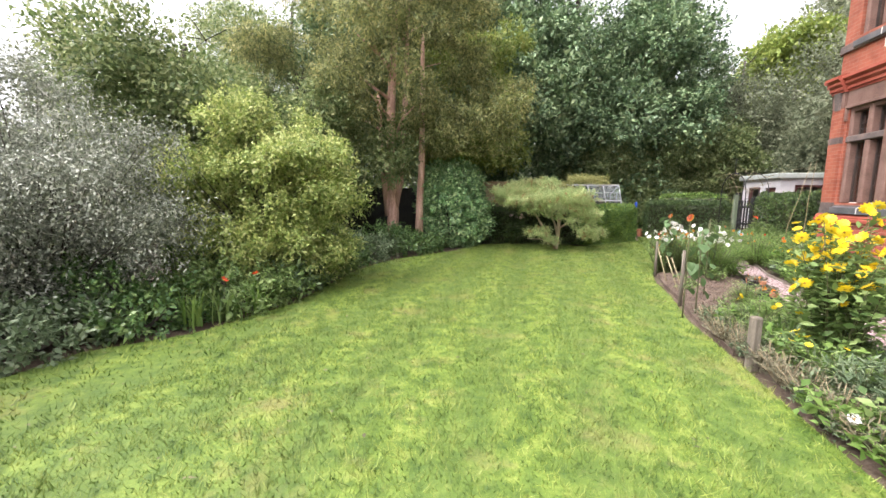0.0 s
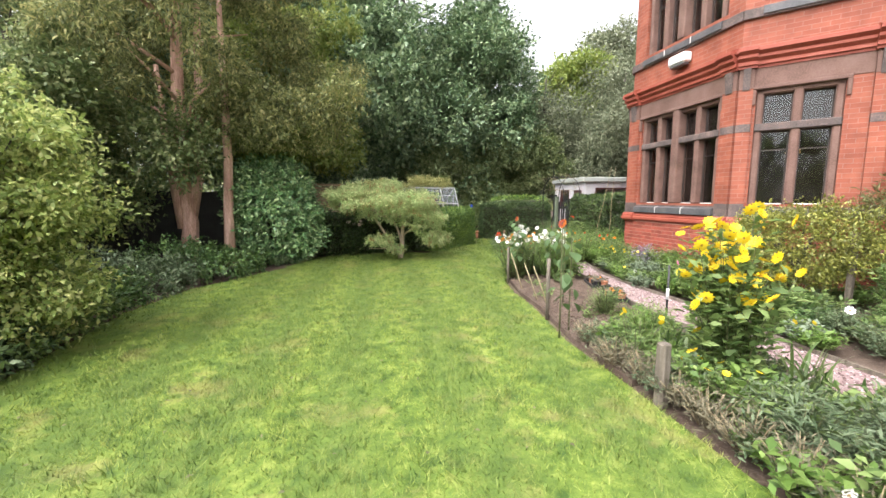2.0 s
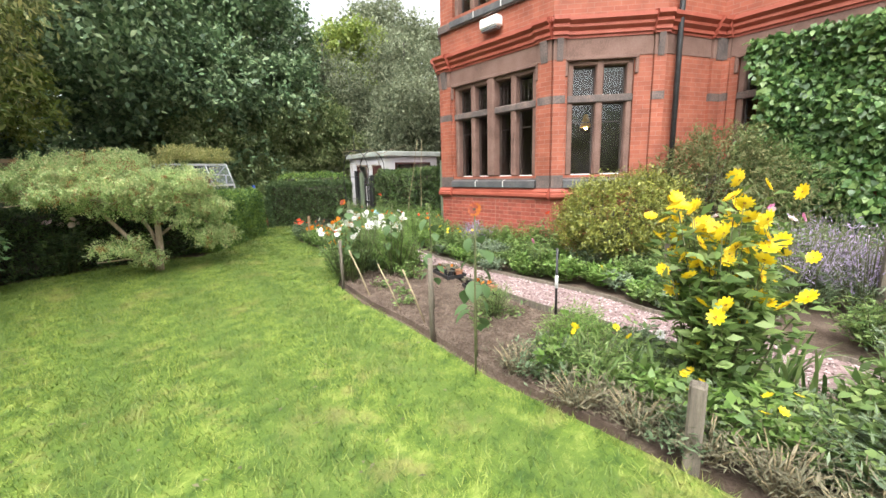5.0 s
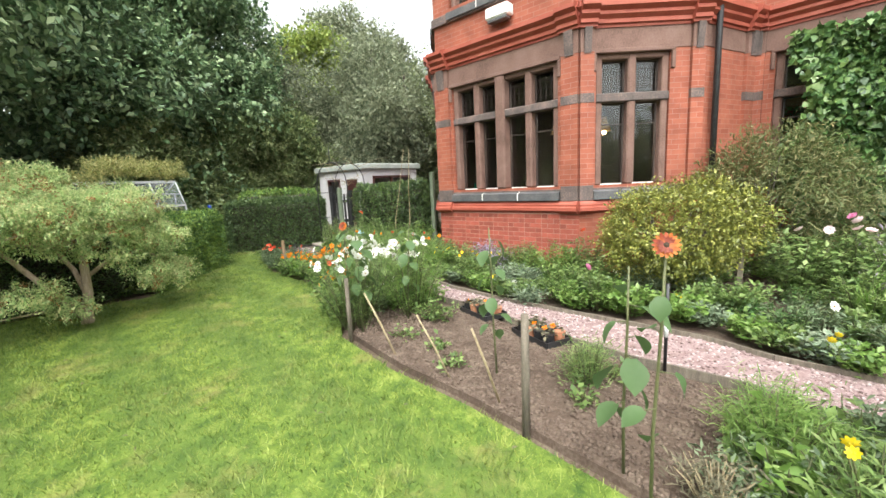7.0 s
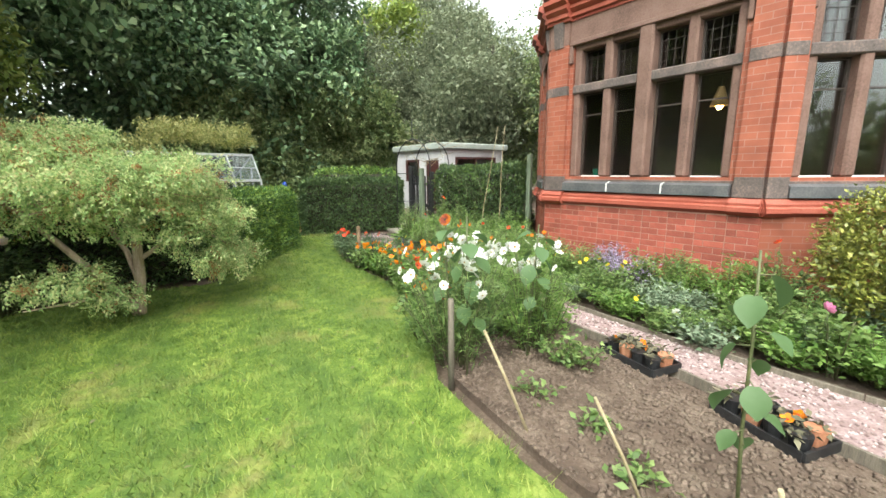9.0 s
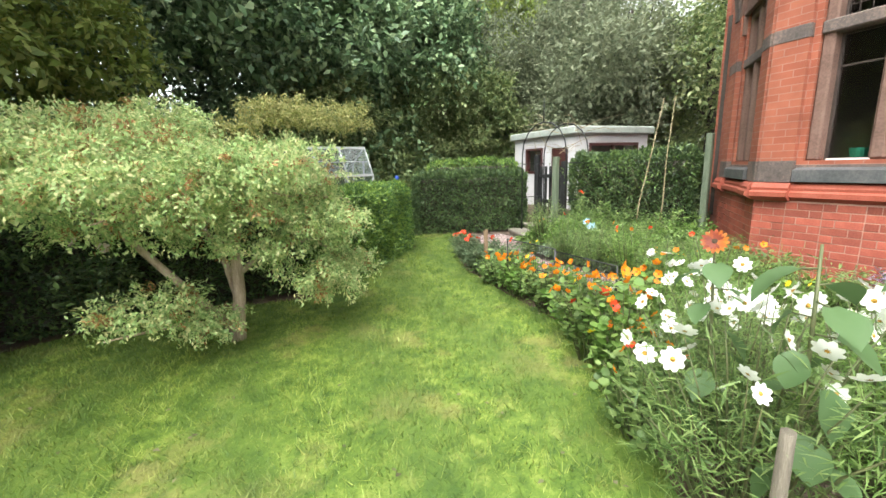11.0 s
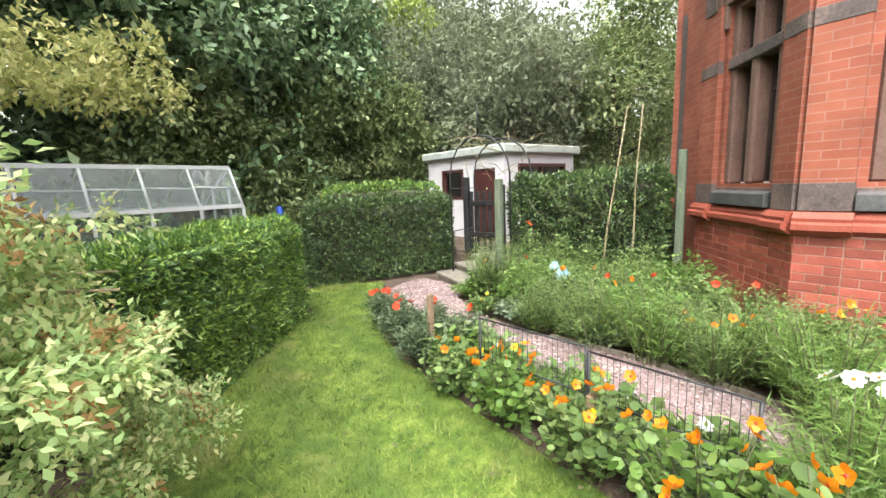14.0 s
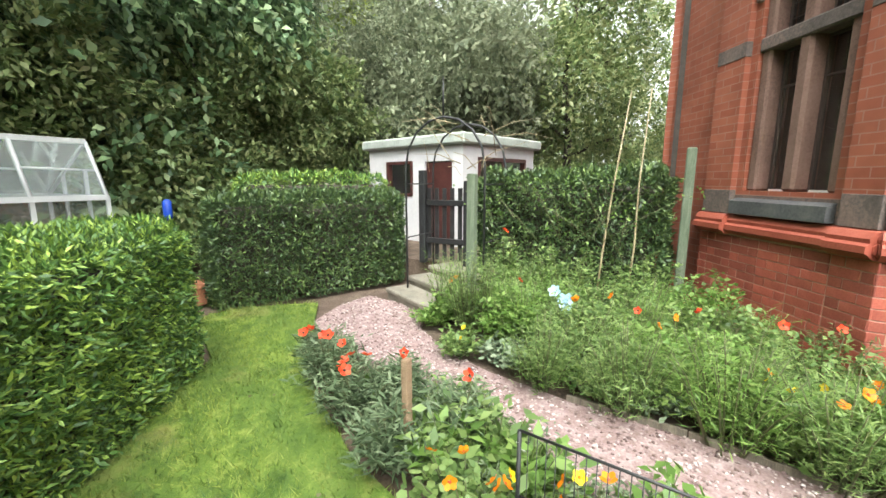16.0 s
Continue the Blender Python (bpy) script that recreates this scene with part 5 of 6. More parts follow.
B_HELIO = bloom_mesh("bloom", 11, 0.047, P_YELLOW, P_EYE, 0.5, 0.2, 2)
B_YELLOW = bloom_mesh("bloom", 8, 0.03, P_YELLOW, P_YELLOW, 0.6, 0.2)
B_COSMOS = bloom_mesh("bloom", 8, 0.042, P_WHITE, P_EYE, 0.75, 0.15)
B_NAST = bloom_mesh("bloom", 5, 0.031, P_ORANGE, P_RED, 1.0, 0.35)
B_NASTY = bloom_mesh("bloom", 5, 0.031, P_YELLOW, P_ORANGE, 1.0, 0.35)
B_POPPY = bloom_mesh("bloom", 5, 0.036, P_RED, P_DARKEYE, 1.0, 0.45)
B_ROSE = bloom_mesh("bloom", 9, 0.055, P_PINK, P_PINK, 0.8, 0.45, 3)
B_BLUSH = bloom_mesh("bloom", 9, 0.055, P_BLUSH, P_BLUSH, 0.8, 0.45, 3)
B_SUN = bloom_mesh("bloom", 16, 0.054, P_RUST, P_DARKEYE, 0.42, 0.1, 2, 0.5)
B_CORAL = bloom_mesh("bloom", 7, 0.05, P_RED, P_ORANGE, 0.55, 0.35)


def turn_to(g, p, up=0.8):
    """A pose at p whose z axis points up and a little outward."""
    n = Vector((g.normal(0, 1), g.normal(0, 1), up)).normalized()
    return Matrix.Translation(p) @ n.to_track_quat("Z", "Y").to_matrix().to_4x4() @ pose(0, 0, 0, 0, 0, g.uniform(0, 360))


def add_blooms(ob, g, mesh, spots, up=0.8, size=(0.8, 1.2), label=""):
    for p in spots:
        b = part("flower", mesh, None, ob, label)
        b.matrix_basis = turn_to(g, Vector(p), up) @ Matrix.Scale(g.uniform(*size), 4)


def perennial(name, x, y, label, r, h, stems, leaves, leaf, wide, mat, seed, category="plant", blooms=(), feathery=False, low=0.05, group="", upright=0.4, stem_mat=None, z=0.0):
    """A clump: stems rising and spreading from the base, leaves along them, flowers at their tips."""
    g = np.random.default_rng(seed)
    ob = thing(name, x, y, z, label, category, group)
    a, rr = g.uniform(0, 2 * np.pi, stems), r * np.sqrt(g.random(stems))
    hh = h * g.uniform(0.6, 1.05, stems) * (1 - 0.25 * (rr / r) ** 2)
    tips = np.stack((rr * np.cos(a), rr * np.sin(a), hh), 1)
    feet = tips * np.array((0.3, 0.3, 0.0))
    tagged(part("stalk", tubes([((tuple(f), tuple(f * 0.4 + t * 0.6 + np.array((0, 0, 0.12 * t[2]))), tuple(t)), (0.006, 0.0045, 0.002)) for f, t in zip(feet, tips)], 4), stem_mat or M_STEM, ob), kind="stuff")
    k, t = g.integers(0, stems, leaves), np.clip(g.beta(2.2, 1.5, leaves), low, 1.0)[:, None]
    p = feet[k] * (1 - t) + tips[k] * t + g.normal(size=(leaves, 3)) * np.array((0.04, 0.04, 0.02)) * (1.4 if feathery else 1.0)
    d = g.normal(size=(leaves, 3))
    d[:, 2] = np.abs(d[:, 2]) * 0.3 + upright * 0.5
    face = g.normal(size=(leaves, 3)) * 0.4 + np.array((0, 0, 1.0))
    s = g.uniform(0.6, 1.3, leaves)
    p[:, 2] = np.maximum(p[:, 2], 0.01)
    data = round_leaves("foliage", p, face, wide * s * 0.5, mat) if wide >= 0.85 * leaf else leaf_mesh("foliage", p, d, face, leaf * s, wide * s, mat)
    part("foliage", data, mat, ob)
    n = 0
    order = np.argsort(-hh)
    for mesh, count, up in blooms:
        spots = []
        for _ in range(count):
            q = tips[order[n % stems]]
            if n >= stems:
                q = q * g.uniform(0.72, 1.0)
            spots.append(tuple(q + g.normal(0, 0.08 if n >= stems else 0.012, 3) + np.array((0, 0, 0.02))))
            n += 1
        add_blooms(ob, g, mesh, spots, up)
    return ob


def strap_plant(name, x, y, label, n, h, wide, seed, mat=None, category="plant", blooms=(), spread=0.14, group=""):
    """Long arching strap leaves from one crown, each in four segments."""
    g = np.random.default_rng(seed)
    ob = thing(name, x, y, 0, label, category, group)
    v, f = [], []
    for _ in range(n):
        a, ln, bend = g.uniform(0, 6.28), h * g.uniform(0.6, 1.15), g.uniform(0.15, 0.9)
        o = Vector((g.normal(0, spread * 0.4), g.normal(0, spread * 0.4), 0))
        side = Vector((-math.sin(a), math.cos(a), 0)) * wide * 0.5
        b = len(v)
        for k in range(6):
            t = k / 5
            c = o + Vector((math.cos(a), math.sin(a), 0)) * ln * bend * t * t * 0.8 + Vector((0, 0, ln * (t - bend * 0.42 * t * t * t)))
            w = side * (1 - 0.25 * t) if k < 5 else side * 0.05
            v += [tuple(c - w), tuple(c + w)]
        f += [(b + 2 * k, b + 2 * k + 1, b + 2 * k + 3, b + 2 * k + 2) for k in range(5)]
    part("leaves", arrays("leaves", v, f, mat or L_STRAP), mat or L_STRAP, ob)
    for mesh, spots in blooms:
        add_blooms(ob, g, mesh, spots, 1.0)
        part("stalk", tubes([(((0, 0, 0), tuple(s)), (0.006, 0.003)) for s in spots], 4), M_STEM, ob)
    return ob


def round_leaves(name, p, face, r, mat):
    """Round, slightly dished leaves, each a six-sided fan."""
    face = unit(face)
    side = unit(np.cross(face, np.array((0.3, 0.8, 0.1))))
    fore = np.cross(face, side)
    n = len(p)
    ring = [p + (side * math.cos(k * math.pi / 3) + fore * math.sin(k * math.pi / 3)) * r[:, None] + face * (0.22 * r)[:, None] for k in range(6)]
    v = np.stack([p] + ring, 1).reshape(-1, 3)
    f = np.array([(0, k + 1, (k + 1) % 6 + 1) for k in range(6)])
    return arrays(name, v, (f[None] + 7 * np.arange(n)[:, None, None]).reshape(-1, 3), mat)


def heart_leaf(g, size):
    """A broad leaf, drooping, as a fan of triangles."""
    pts = []
    for k in range(7):
        t = k / 6
        w = size * 0.42 * math.sin(math.pi * min(1.0, t * 0.8 + 0.2) ** 1.3) * (1.0 if k < 6 else 0.0)
        x, z = size * t, -0.35 * size * t * t
        pts += [(x, -w, z + 0.25 * w + 0.02 * size * math.sin(9 * t)), (x, 0, z), (x, w, z + 0.25 * w - 0.02 * size * math.sin(8 * t))]
    return pts


def sunflower(x, y, h, label, seed, head=True, leaves=9, size=0.2, lean=(0, 0), group="sunflowers in the bed"):
    g = np.random.default_rng(seed)
    ob = thing("sunflower", x, y, 0, label, "sunflower", group)
    top = Vector((lean[0], lean[1], h))
    pts = [Vector((0, 0, -0.02)), top * 0.35 + Vector((0.01, 0.01, 0)), top * 0.7, top]
    part("stem", tubes([(pts, (0.009, 0.008, 0.007, 0.005))], 7), M_STEM, ob)
    for i in range(leaves):
        t = 0.3 + 0.68 * i / leaves
        me = bpy.data.meshes.new("leaf")
        q = heart_leaf(g, size * g.uniform(0.7, 1.15))
        me.from_pydata(q, [], [(3 * k + c, 3 * k + c + 1, 3 * k + c + 4, 3 * k + c + 3) for k in range(6) for c in (0, 1)])
        me.materials.append(L_SUN)
        for pl in me.polygons:
            pl.use_smooth = True
        lf = part("leaf", me, None, ob)
        a = 137.5 * i + g.uniform(-20, 20)
        o = top * t
        stalk = 0.06
        lf.matrix_basis = pose(o.x + stalk * math.cos(radians(a)), o.y + stalk * math.sin(radians(a)), o.z, g.uniform(-15, 15), g.uniform(10, 55), a)
        part("leaf_stalk", tubes([((tuple(o), (o.x + stalk * math.cos(radians(a)), o.y + stalk * math.sin(radians(a)), o.z)), (0.004, 0.003))], 4), M_STEM, ob)
    if head:
        b = part("flower_head", B_SUN, None, ob, "rust and yellow flower head with dark eye")
        b.matrix_basis = Matrix.Translation(top) @ pose(0, 0, 0, 0, -68, 10)
    return ob


def stake(x, y, h, r, label, mat, lean=(0, 0), name="stake", square=False):
    ob = thing(name, x, y, 0, label, "stake", "stakes in the bed")
    if square:
        part("shaft", boxes((-r, r, -r * 0.7, r * 0.7, -0.05, h), bevel=0.006), mat, ob)
    else:
        part("shaft", tubes([(((0, 0, -0.04), (lean[0] * 0.5, lean[1] * 0.5, h * 0.5), (lean[0], lean[1], h)), (r, r, r * 0.9))], 8), mat, ob)
    return ob


# bed by the lawn, nearest the start
perennial("yellow_heliopsis", 3.55, 3.5, "tall clump of bright yellow daisy flowers in the bed", 0.42, 1.5, 52, 2200, 0.1, 0.045, L_BED, 201, "flower", [(B_HELIO, 100, 0.9)], low=0.25)
for i, (x, y, r, h, mt, lb, lf, wd, n) in enumerate((
        (3.05, 2.75, 0.32, 0.42, L_BLUEGREEN, "blue-green feathery bedding plant", 0.07, 0.014, 1500), (3.35, 2.35, 0.36, 0.48, L_BLUEGREEN, "blue-green feathery bedding plant", 0.07, 0.014, 1700), (2.95, 2.1, 0.3, 0.4, L_BLUEGREEN, "blue-green feathery bedding plant", 0.07, 0.014, 1400),
        (3.1, 3.2, 0.28, 0.36, L_BED, "leafy green bedding plant", 0.06, 0.024, 1000), (3.3, 3.6, 0.22, 0.3, L_BED, "leafy green bedding plant", 0.06, 0.024, 800), (3.35, 4.2, 0.3, 0.45, L_BED, "thin green bedding plant in dug soil", 0.09, 0.012, 900),
        (3.75, 4.45, 0.3, 0.5, L_FRESH, "feathery fresh green plant in dug soil", 0.085, 0.006, 3400), (3.7, 1.9, 0.38, 0.5, L_BED, "large leafy green bedding plant", 0.14, 0.06, 700), (3.3, 1.6, 0.36, 0.45, L_BED, "large leafy green bedding plant", 0.13, 0.055, 700), (2.75, 1.5, 0.3, 0.35, L_BLUEGREEN, "blue-green feathery bedding plant", 0.07, 0.014, 1100),
        (4.05, 4.05, 0.2, 0.3, L_BLUEGREEN, "small silvery plant by the path", 0.06, 0.02, 500), (4.25, 5.5, 0.2, 0.42, L_BED, "feathery green plant in dug soil", 0.08, 0.006, 1500), (3.95, 2.6, 0.25, 0.35, L_BED, "leafy green bedding plant", 0.1, 0.04, 600))):
    perennial("bedding_plant", x, y, lb, r, h, 26, n, lf, wd, mt, 210 + i, feathery=wd < 0.02, group="bedding by the lawn", blooms=[(B_YELLOW, 4, 1.0)] if i in (3, 4, 5) else [(B_COSMOS, 2, 1.0)] if i in (1, 7) else ())
for i, (x, y, r) in enumerate(((2.72, 2.9, 0.22), (2.9, 3.5, 0.24), (3.0, 4.2, 0.24), (2.6, 2.3, 0.24), (3.2, 4.75, 0.2), (2.66, 2.6, 0.22), (2.8, 3.2, 0.22), (2.95, 3.85, 0.22), (2.55, 1.95, 0.22))):
    perennial("dry_growth", x + 0.08, y, "dry brown stalks at the lawn edge", r, 0.28, 30, 620, 0.07, 0.009, L_DRY, 230 + i, "dry stalks", group="dry growth at the lawn edge", stem_mat=M_CANE, upright=0.8)
for i, (x, y, n, h) in enumerate(((3.9, 3.1, 34, 0.5), (3.72, 3.5, 26, 0.45), (3.55, 3.95, 26, 0.42), (4.15, 2.5, 34, 0.5), (3.75, 2.25, 30, 0.55))):
    strap_plant("iris_clump", x, y, "clump of green strap-like leaves in the bed", n, h, 0.026, 240 + i, group="strap-leaved clumps")
post = thing("timber_post", 2.87, 3.56, 0, "short weathered grey timber post at the lawn edge", "post")
part("shaft", boxes((-0.042, 0.042, -0.04, 0.04, -0.05, 0.47), bevel=0.012), M_WOODGREY, post)
sunflower(3.09, 5.02, 1.29, "slender sunflower with a rust and yellow head", 251, True, 5, 0.12, (-0.02, -0.02))
sunflower(3.34, 5.16, 1.14, "young sunflower with large green leaves", 252, False, 9, 0.16)
sunflower(4.12, 6.2, 1.22, "young sunflower with large green leaves", 253, False, 11, 0.14, (0.03, 0.05))
sunflower(4.42, 7.9, 1.22, "tall leafy sunflower among white cosmos", 254, False, 15, 0.145, (0.06, 0.05))
sunflower(4.65, 8.25, 1.15, "tall leafy sunflower among white cosmos", 255, True, 13, 0.14, (0.05, 0.08))
sunflower(5.0, 7.7, 1.12, "tall leafy sunflower among white cosmos", 256, False, 15, 0.145, (0.08, -0.03))
stake(3.48, 5.74, 0.78, 0.026, "round weathered wooden stake in dug soil", M_WOODGREY)
stake(4.25, 7.92, 0.66, 0.024, "round weathered wooden stake at the bed corner", M_WOODGREY)
stake(3.72, 6.0, 0.62, 0.009, "thin leaning bamboo cane", M_CANE, (-0.2, 0.12), "cane")
stake(4.1, 7.2, 0.6, 0.01, "thin leaning bamboo cane", M_CANE, (-0.06, 0.3), "cane")
stake(3.9, 6.5, 0.55, 0.008, "thin leaning bamboo cane", M_CANE, (-0.1, 0.25), "cane")
stake(6.55, 11.78, 0.62, 0.028, "square brown timber stake in the flower bed", M_WOODBROWN, square=True)
stake(6.0, 10.2, 0.42, 0.03, "square brown timber stake in the flower bed", M_WOODBROWN, square=True)
spike = thing("garden_spike", 4.77, 5.0, 0, "thin black metal marker spike with a white band", "garden marker")
part("rod", tubes([(((0, 0, -0.05), (0, 0, 0.72)), (0.014, 0.014))], 8), M_BLACK, spike)
part("band", tubes([(((0, 0, 0.28), (0, 0, 0.42)), (0.018, 0.018))], 8), M_WHITE, spike, "white band")


def plant_tray(x, y, rz, seed):
    g = np.random.default_rng(seed)
    ob = thing("seed_tray", x, y, 0.012, "black plastic tray of small pots with wilting orange plants", "plant tray", "trays by the path", rz=rz)
    part("tray", boxes((-0.26, 0.26, -0.15, 0.15, 0, 0.015), (-0.27, -0.255, -0.15, 0.15, 0, 0.06), (0.255, 0.27, -0.15, 0.15, 0, 0.06), (-0.255, 0.255, -0.16, -0.145, 0, 0.06), (-0.255, 0.255, 0.145, 0.16, 0, 0.06)), M_BLACKPLASTIC, ob)
    for i in range(4):
        for j in range(2):
            bm = bmesh.new()
            bmesh.ops.create_cone(bm, segments=10, radius1=0.045, radius2=0.06, depth=0.1, cap_ends=True, matrix=Matrix.Translation((-0.19 + 0.126 * i, -0.07 + 0.14 * j, 0.066)))
            part("pot", bm, M_BLACKPLASTIC if (2 * i + j) % 5 else M_TERRA, ob)
    n = 160
    p = np.stack((g.uniform(-0.24, 0.24, n), g.uniform(-0.13, 0.13, n), g.uniform(0.1, 0.15, n)), 1)
    d = g.normal(size=(n, 3)) * np.array((1, 1, 0.4))
    part("wilted_leaves", leaf_mesh("wilted_leaves", p, d, np.tile((0, 0, 1.0), (n, 1)) + g.normal(0, 0.4, (n, 3)), g.uniform(0.04, 0.08, n), g.uniform(0.02, 0.035, n), L_DRY), L_DRY, ob)
    add_blooms(ob, g, B_NAST, [(g.uniform(-0.22, 0.22), g.uniform(-0.12, 0.12), 0.13) for _ in range(3)])


plant_tray(5.02, 6.1, 58, 260)
plant_tray(5.5, 6.95, 62, 261)
for i, (x, y, r, h) in enumerate(((5.05, 7.3, 0.3, 0.3), (4.5, 7.35, 0.16, 0.12), (4.1, 6.6, 0.12, 0.1), (4.4, 5.4, 0.14, 0.14), (3.95, 5.5, 0.12, 0.12), (4.35, 6.9, 0.12, 0.1))):
    perennial("seedling", x, y, "small green plant in dug soil", r, h, 8, 60 if r < 0.2 else 300, 0.06, 0.03, L_BED, 270 + i, group="small plants in dug soil")

# white cosmos and nasturtiums round the corner of the bed
for i, (x, y, r, h, n) in enumerate(((4.55, 8.1, 0.5, 1.05, 24), (5.0, 8.3, 0.5, 1.0, 22), (5.4, 8.4, 0.45, 0.85, 16), (6.15, 9.2, 0.4, 0.72, 9), (6.5, 9.0, 0.35, 0.62, 7), (5.8, 8.6, 0.4, 0.6, 8), (5.2, 7.75, 0.42, 0.95, 12), (5.5, 8.0, 0.4, 0.72, 9))):
    perennial("white_cosmos", x, y, "feathery green cosmos with white flowers", r, h, 34, 3200, 0.085, 0.007, L_FRESH if i > 2 else L_BED, 280 + i, "flower", [(B_COSMOS, n, 0.8)], feathery=True, group="white cosmos in the bed")
for i, (x, y) in enumerate(((5.32, 9.3), (5.15, 8.95), (5.5, 9.05))):
    perennial("nasturtium", x, y, "tall nasturtium with clustered orange flowers over broad leaves", 0.26, 0.84, 16, 380, 0.058, 0.058, L_FRESH if i else L_BED, 1290 + i, "flower", [(B_NAST, 9, 0.6), (B_POPPY, 1, 0.6)], group="nasturtiums along the lawn")
for i, (x, y, r, h, n) in enumerate(((4.75, 8.6, 0.3, 0.5, 8), (5.15, 8.85, 0.3, 0.5, 10), (5.5, 9.2, 0.34, 0.55, 14), (5.72, 9.65, 0.34, 0.58, 18), (5.95, 10.2, 0.32, 0.58, 18), (6.1, 10.75, 0.3, 0.5, 16), (6.3, 11.3, 0.28, 0.42, 8))):
    perennial("nasturtium", x, y, "trailing nasturtium with orange flowers at the lawn edge", r, h, 26, 560, 0.05, 0.05, L_FRESH if i % 2 else L_BED, 290 + i, "flower", [(B_NAST, int(n * 0.75), 0.6), (B_NASTY, 1, 0.6)] + ([(B_POPPY, 2, 0.6)] if i < 3 else []), group="nasturtiums along the lawn")
for i, (x, y, r, h, n) in enumerate(((6.5, 11.85, 0.25, 0.42, 0), (6.72, 12.3, 0.26, 0.4, 5), (6.98, 12.75, 0.26, 0.4, 4), (7.2, 13.05, 0.2, 0.35, 2), (6.75, 11.6, 0.25, 0.45, 1), (6.95, 12.1, 0.2, 0.4, 2))):
    perennial("poppy_clump", x, y, "grey-green poppy clump with red flowers" if n else "grey-green leafy clump at the bed edge", r, h, 24, 1100, 0.09, 0.016, L_BLUEGREEN, 300 + i, "flower", [(B_POPPY, n, 1.0)] if n else (), group="poppies at the path end")


def mesh_panel(x0, y0, x1, y1, h):
    l, a = math.hypot(x1 - x0, y1 - y0), math.degrees(math.atan2(y1 - y0, x1 - x0))
    ob = thing("wire_fence_panel", x0, y0, 0, "low black wire border fence panel", "fence panel", "wire panels along the bed", rz=a)
    for x in (0, l):
        part("upright", tubes([(((x, 0, -0.05), (x, 0, h)), (0.009, 0.009))], 6), M_BLACK, ob)
    for z in (0.12, h * 0.55, h):
        part("rail", tubes([(((0, 0, z), (l, 0, z)), (0.006, 0.006))], 5), M_BLACK, ob)
    n = int(l / 0.035)
    for k in range(1, n):
        part("wire", tubes([(((l * k / n, 0, 0.05), (l * k / n, 0, h)), (0.0022, 0.0022))], 4), M_BLACK, ob)


mesh_panel(6.24, 11.06, 6.14, 10.28, 0.62)
mesh_panel(6.13, 10.26, 6.0, 9.5, 0.6)

# low leaves spilling over the path edge
for i, (x, y) in enumerate(((8.52, 12.73), (8.00, 12.16), (7.95, 11.72), (7.88, 11.32), (7.84, 10.98), (7.78, 10.60), (7.72, 10.21), (7.62, 9.84), (6.92, 8.0), (6.54, 7.28), (6.35, 6.87), (6.18, 6.57), (6.35, 5.31), (6.30, 4.96), (6.06, 4.62), (5.82, 4.34), (5.60, 4.11), (5.44, 3.90), (5.33, 3.69))):
    perennial("edging_plant", x, y, "low green leaves spilling over the path edge", 0.24, 0.22, 18, 620, 0.06, 0.034, (L_FRESH, L_BED, L_SAGE)[i % 3], 350 + i, blooms=[(B_YELLOW, 2, 0.8)] if i % 4 == 1 else (), group="low plants along the path")

# feathery plants that lean over the path
for i, (x, y, r, h, n) in enumerate(((8.5, 12.3, 0.32, 0.95, 0), (8.35, 11.7, 0.3, 0.7, 1), (8.2, 11.2, 0.32, 0.6, 2), (8.1, 10.65, 0.3, 0.55, 1), (7.95, 10.1, 0.3, 0.55, 2), (7.6, 9.4, 0.3, 0.62, 2), (7.66, 10.75, 0.36, 0.66, 2), (7.56, 10.2, 0.42, 0.75, 3), (7.48, 9.75, 0.42, 0.72, 2), (7.22, 9.15, 0.4, 0.8, 2), (7.75, 11.35, 0.3, 0.6, 2), (8.7, 11.5, 0.34, 0.65, 2), (8.5, 10.7, 0.34, 0.6, 2))):
    perennial("fennel", x, y, "tall feathery fresh green plant leaning over the path", r, h, 30, 2600, 0.08, 0.007, L_FRESH if i % 2 else L_BED, 330 + i, blooms=[(B_POPPY, n, 0.8)] if n == 1 else (), feathery=True, group="feathery plants beside the path")

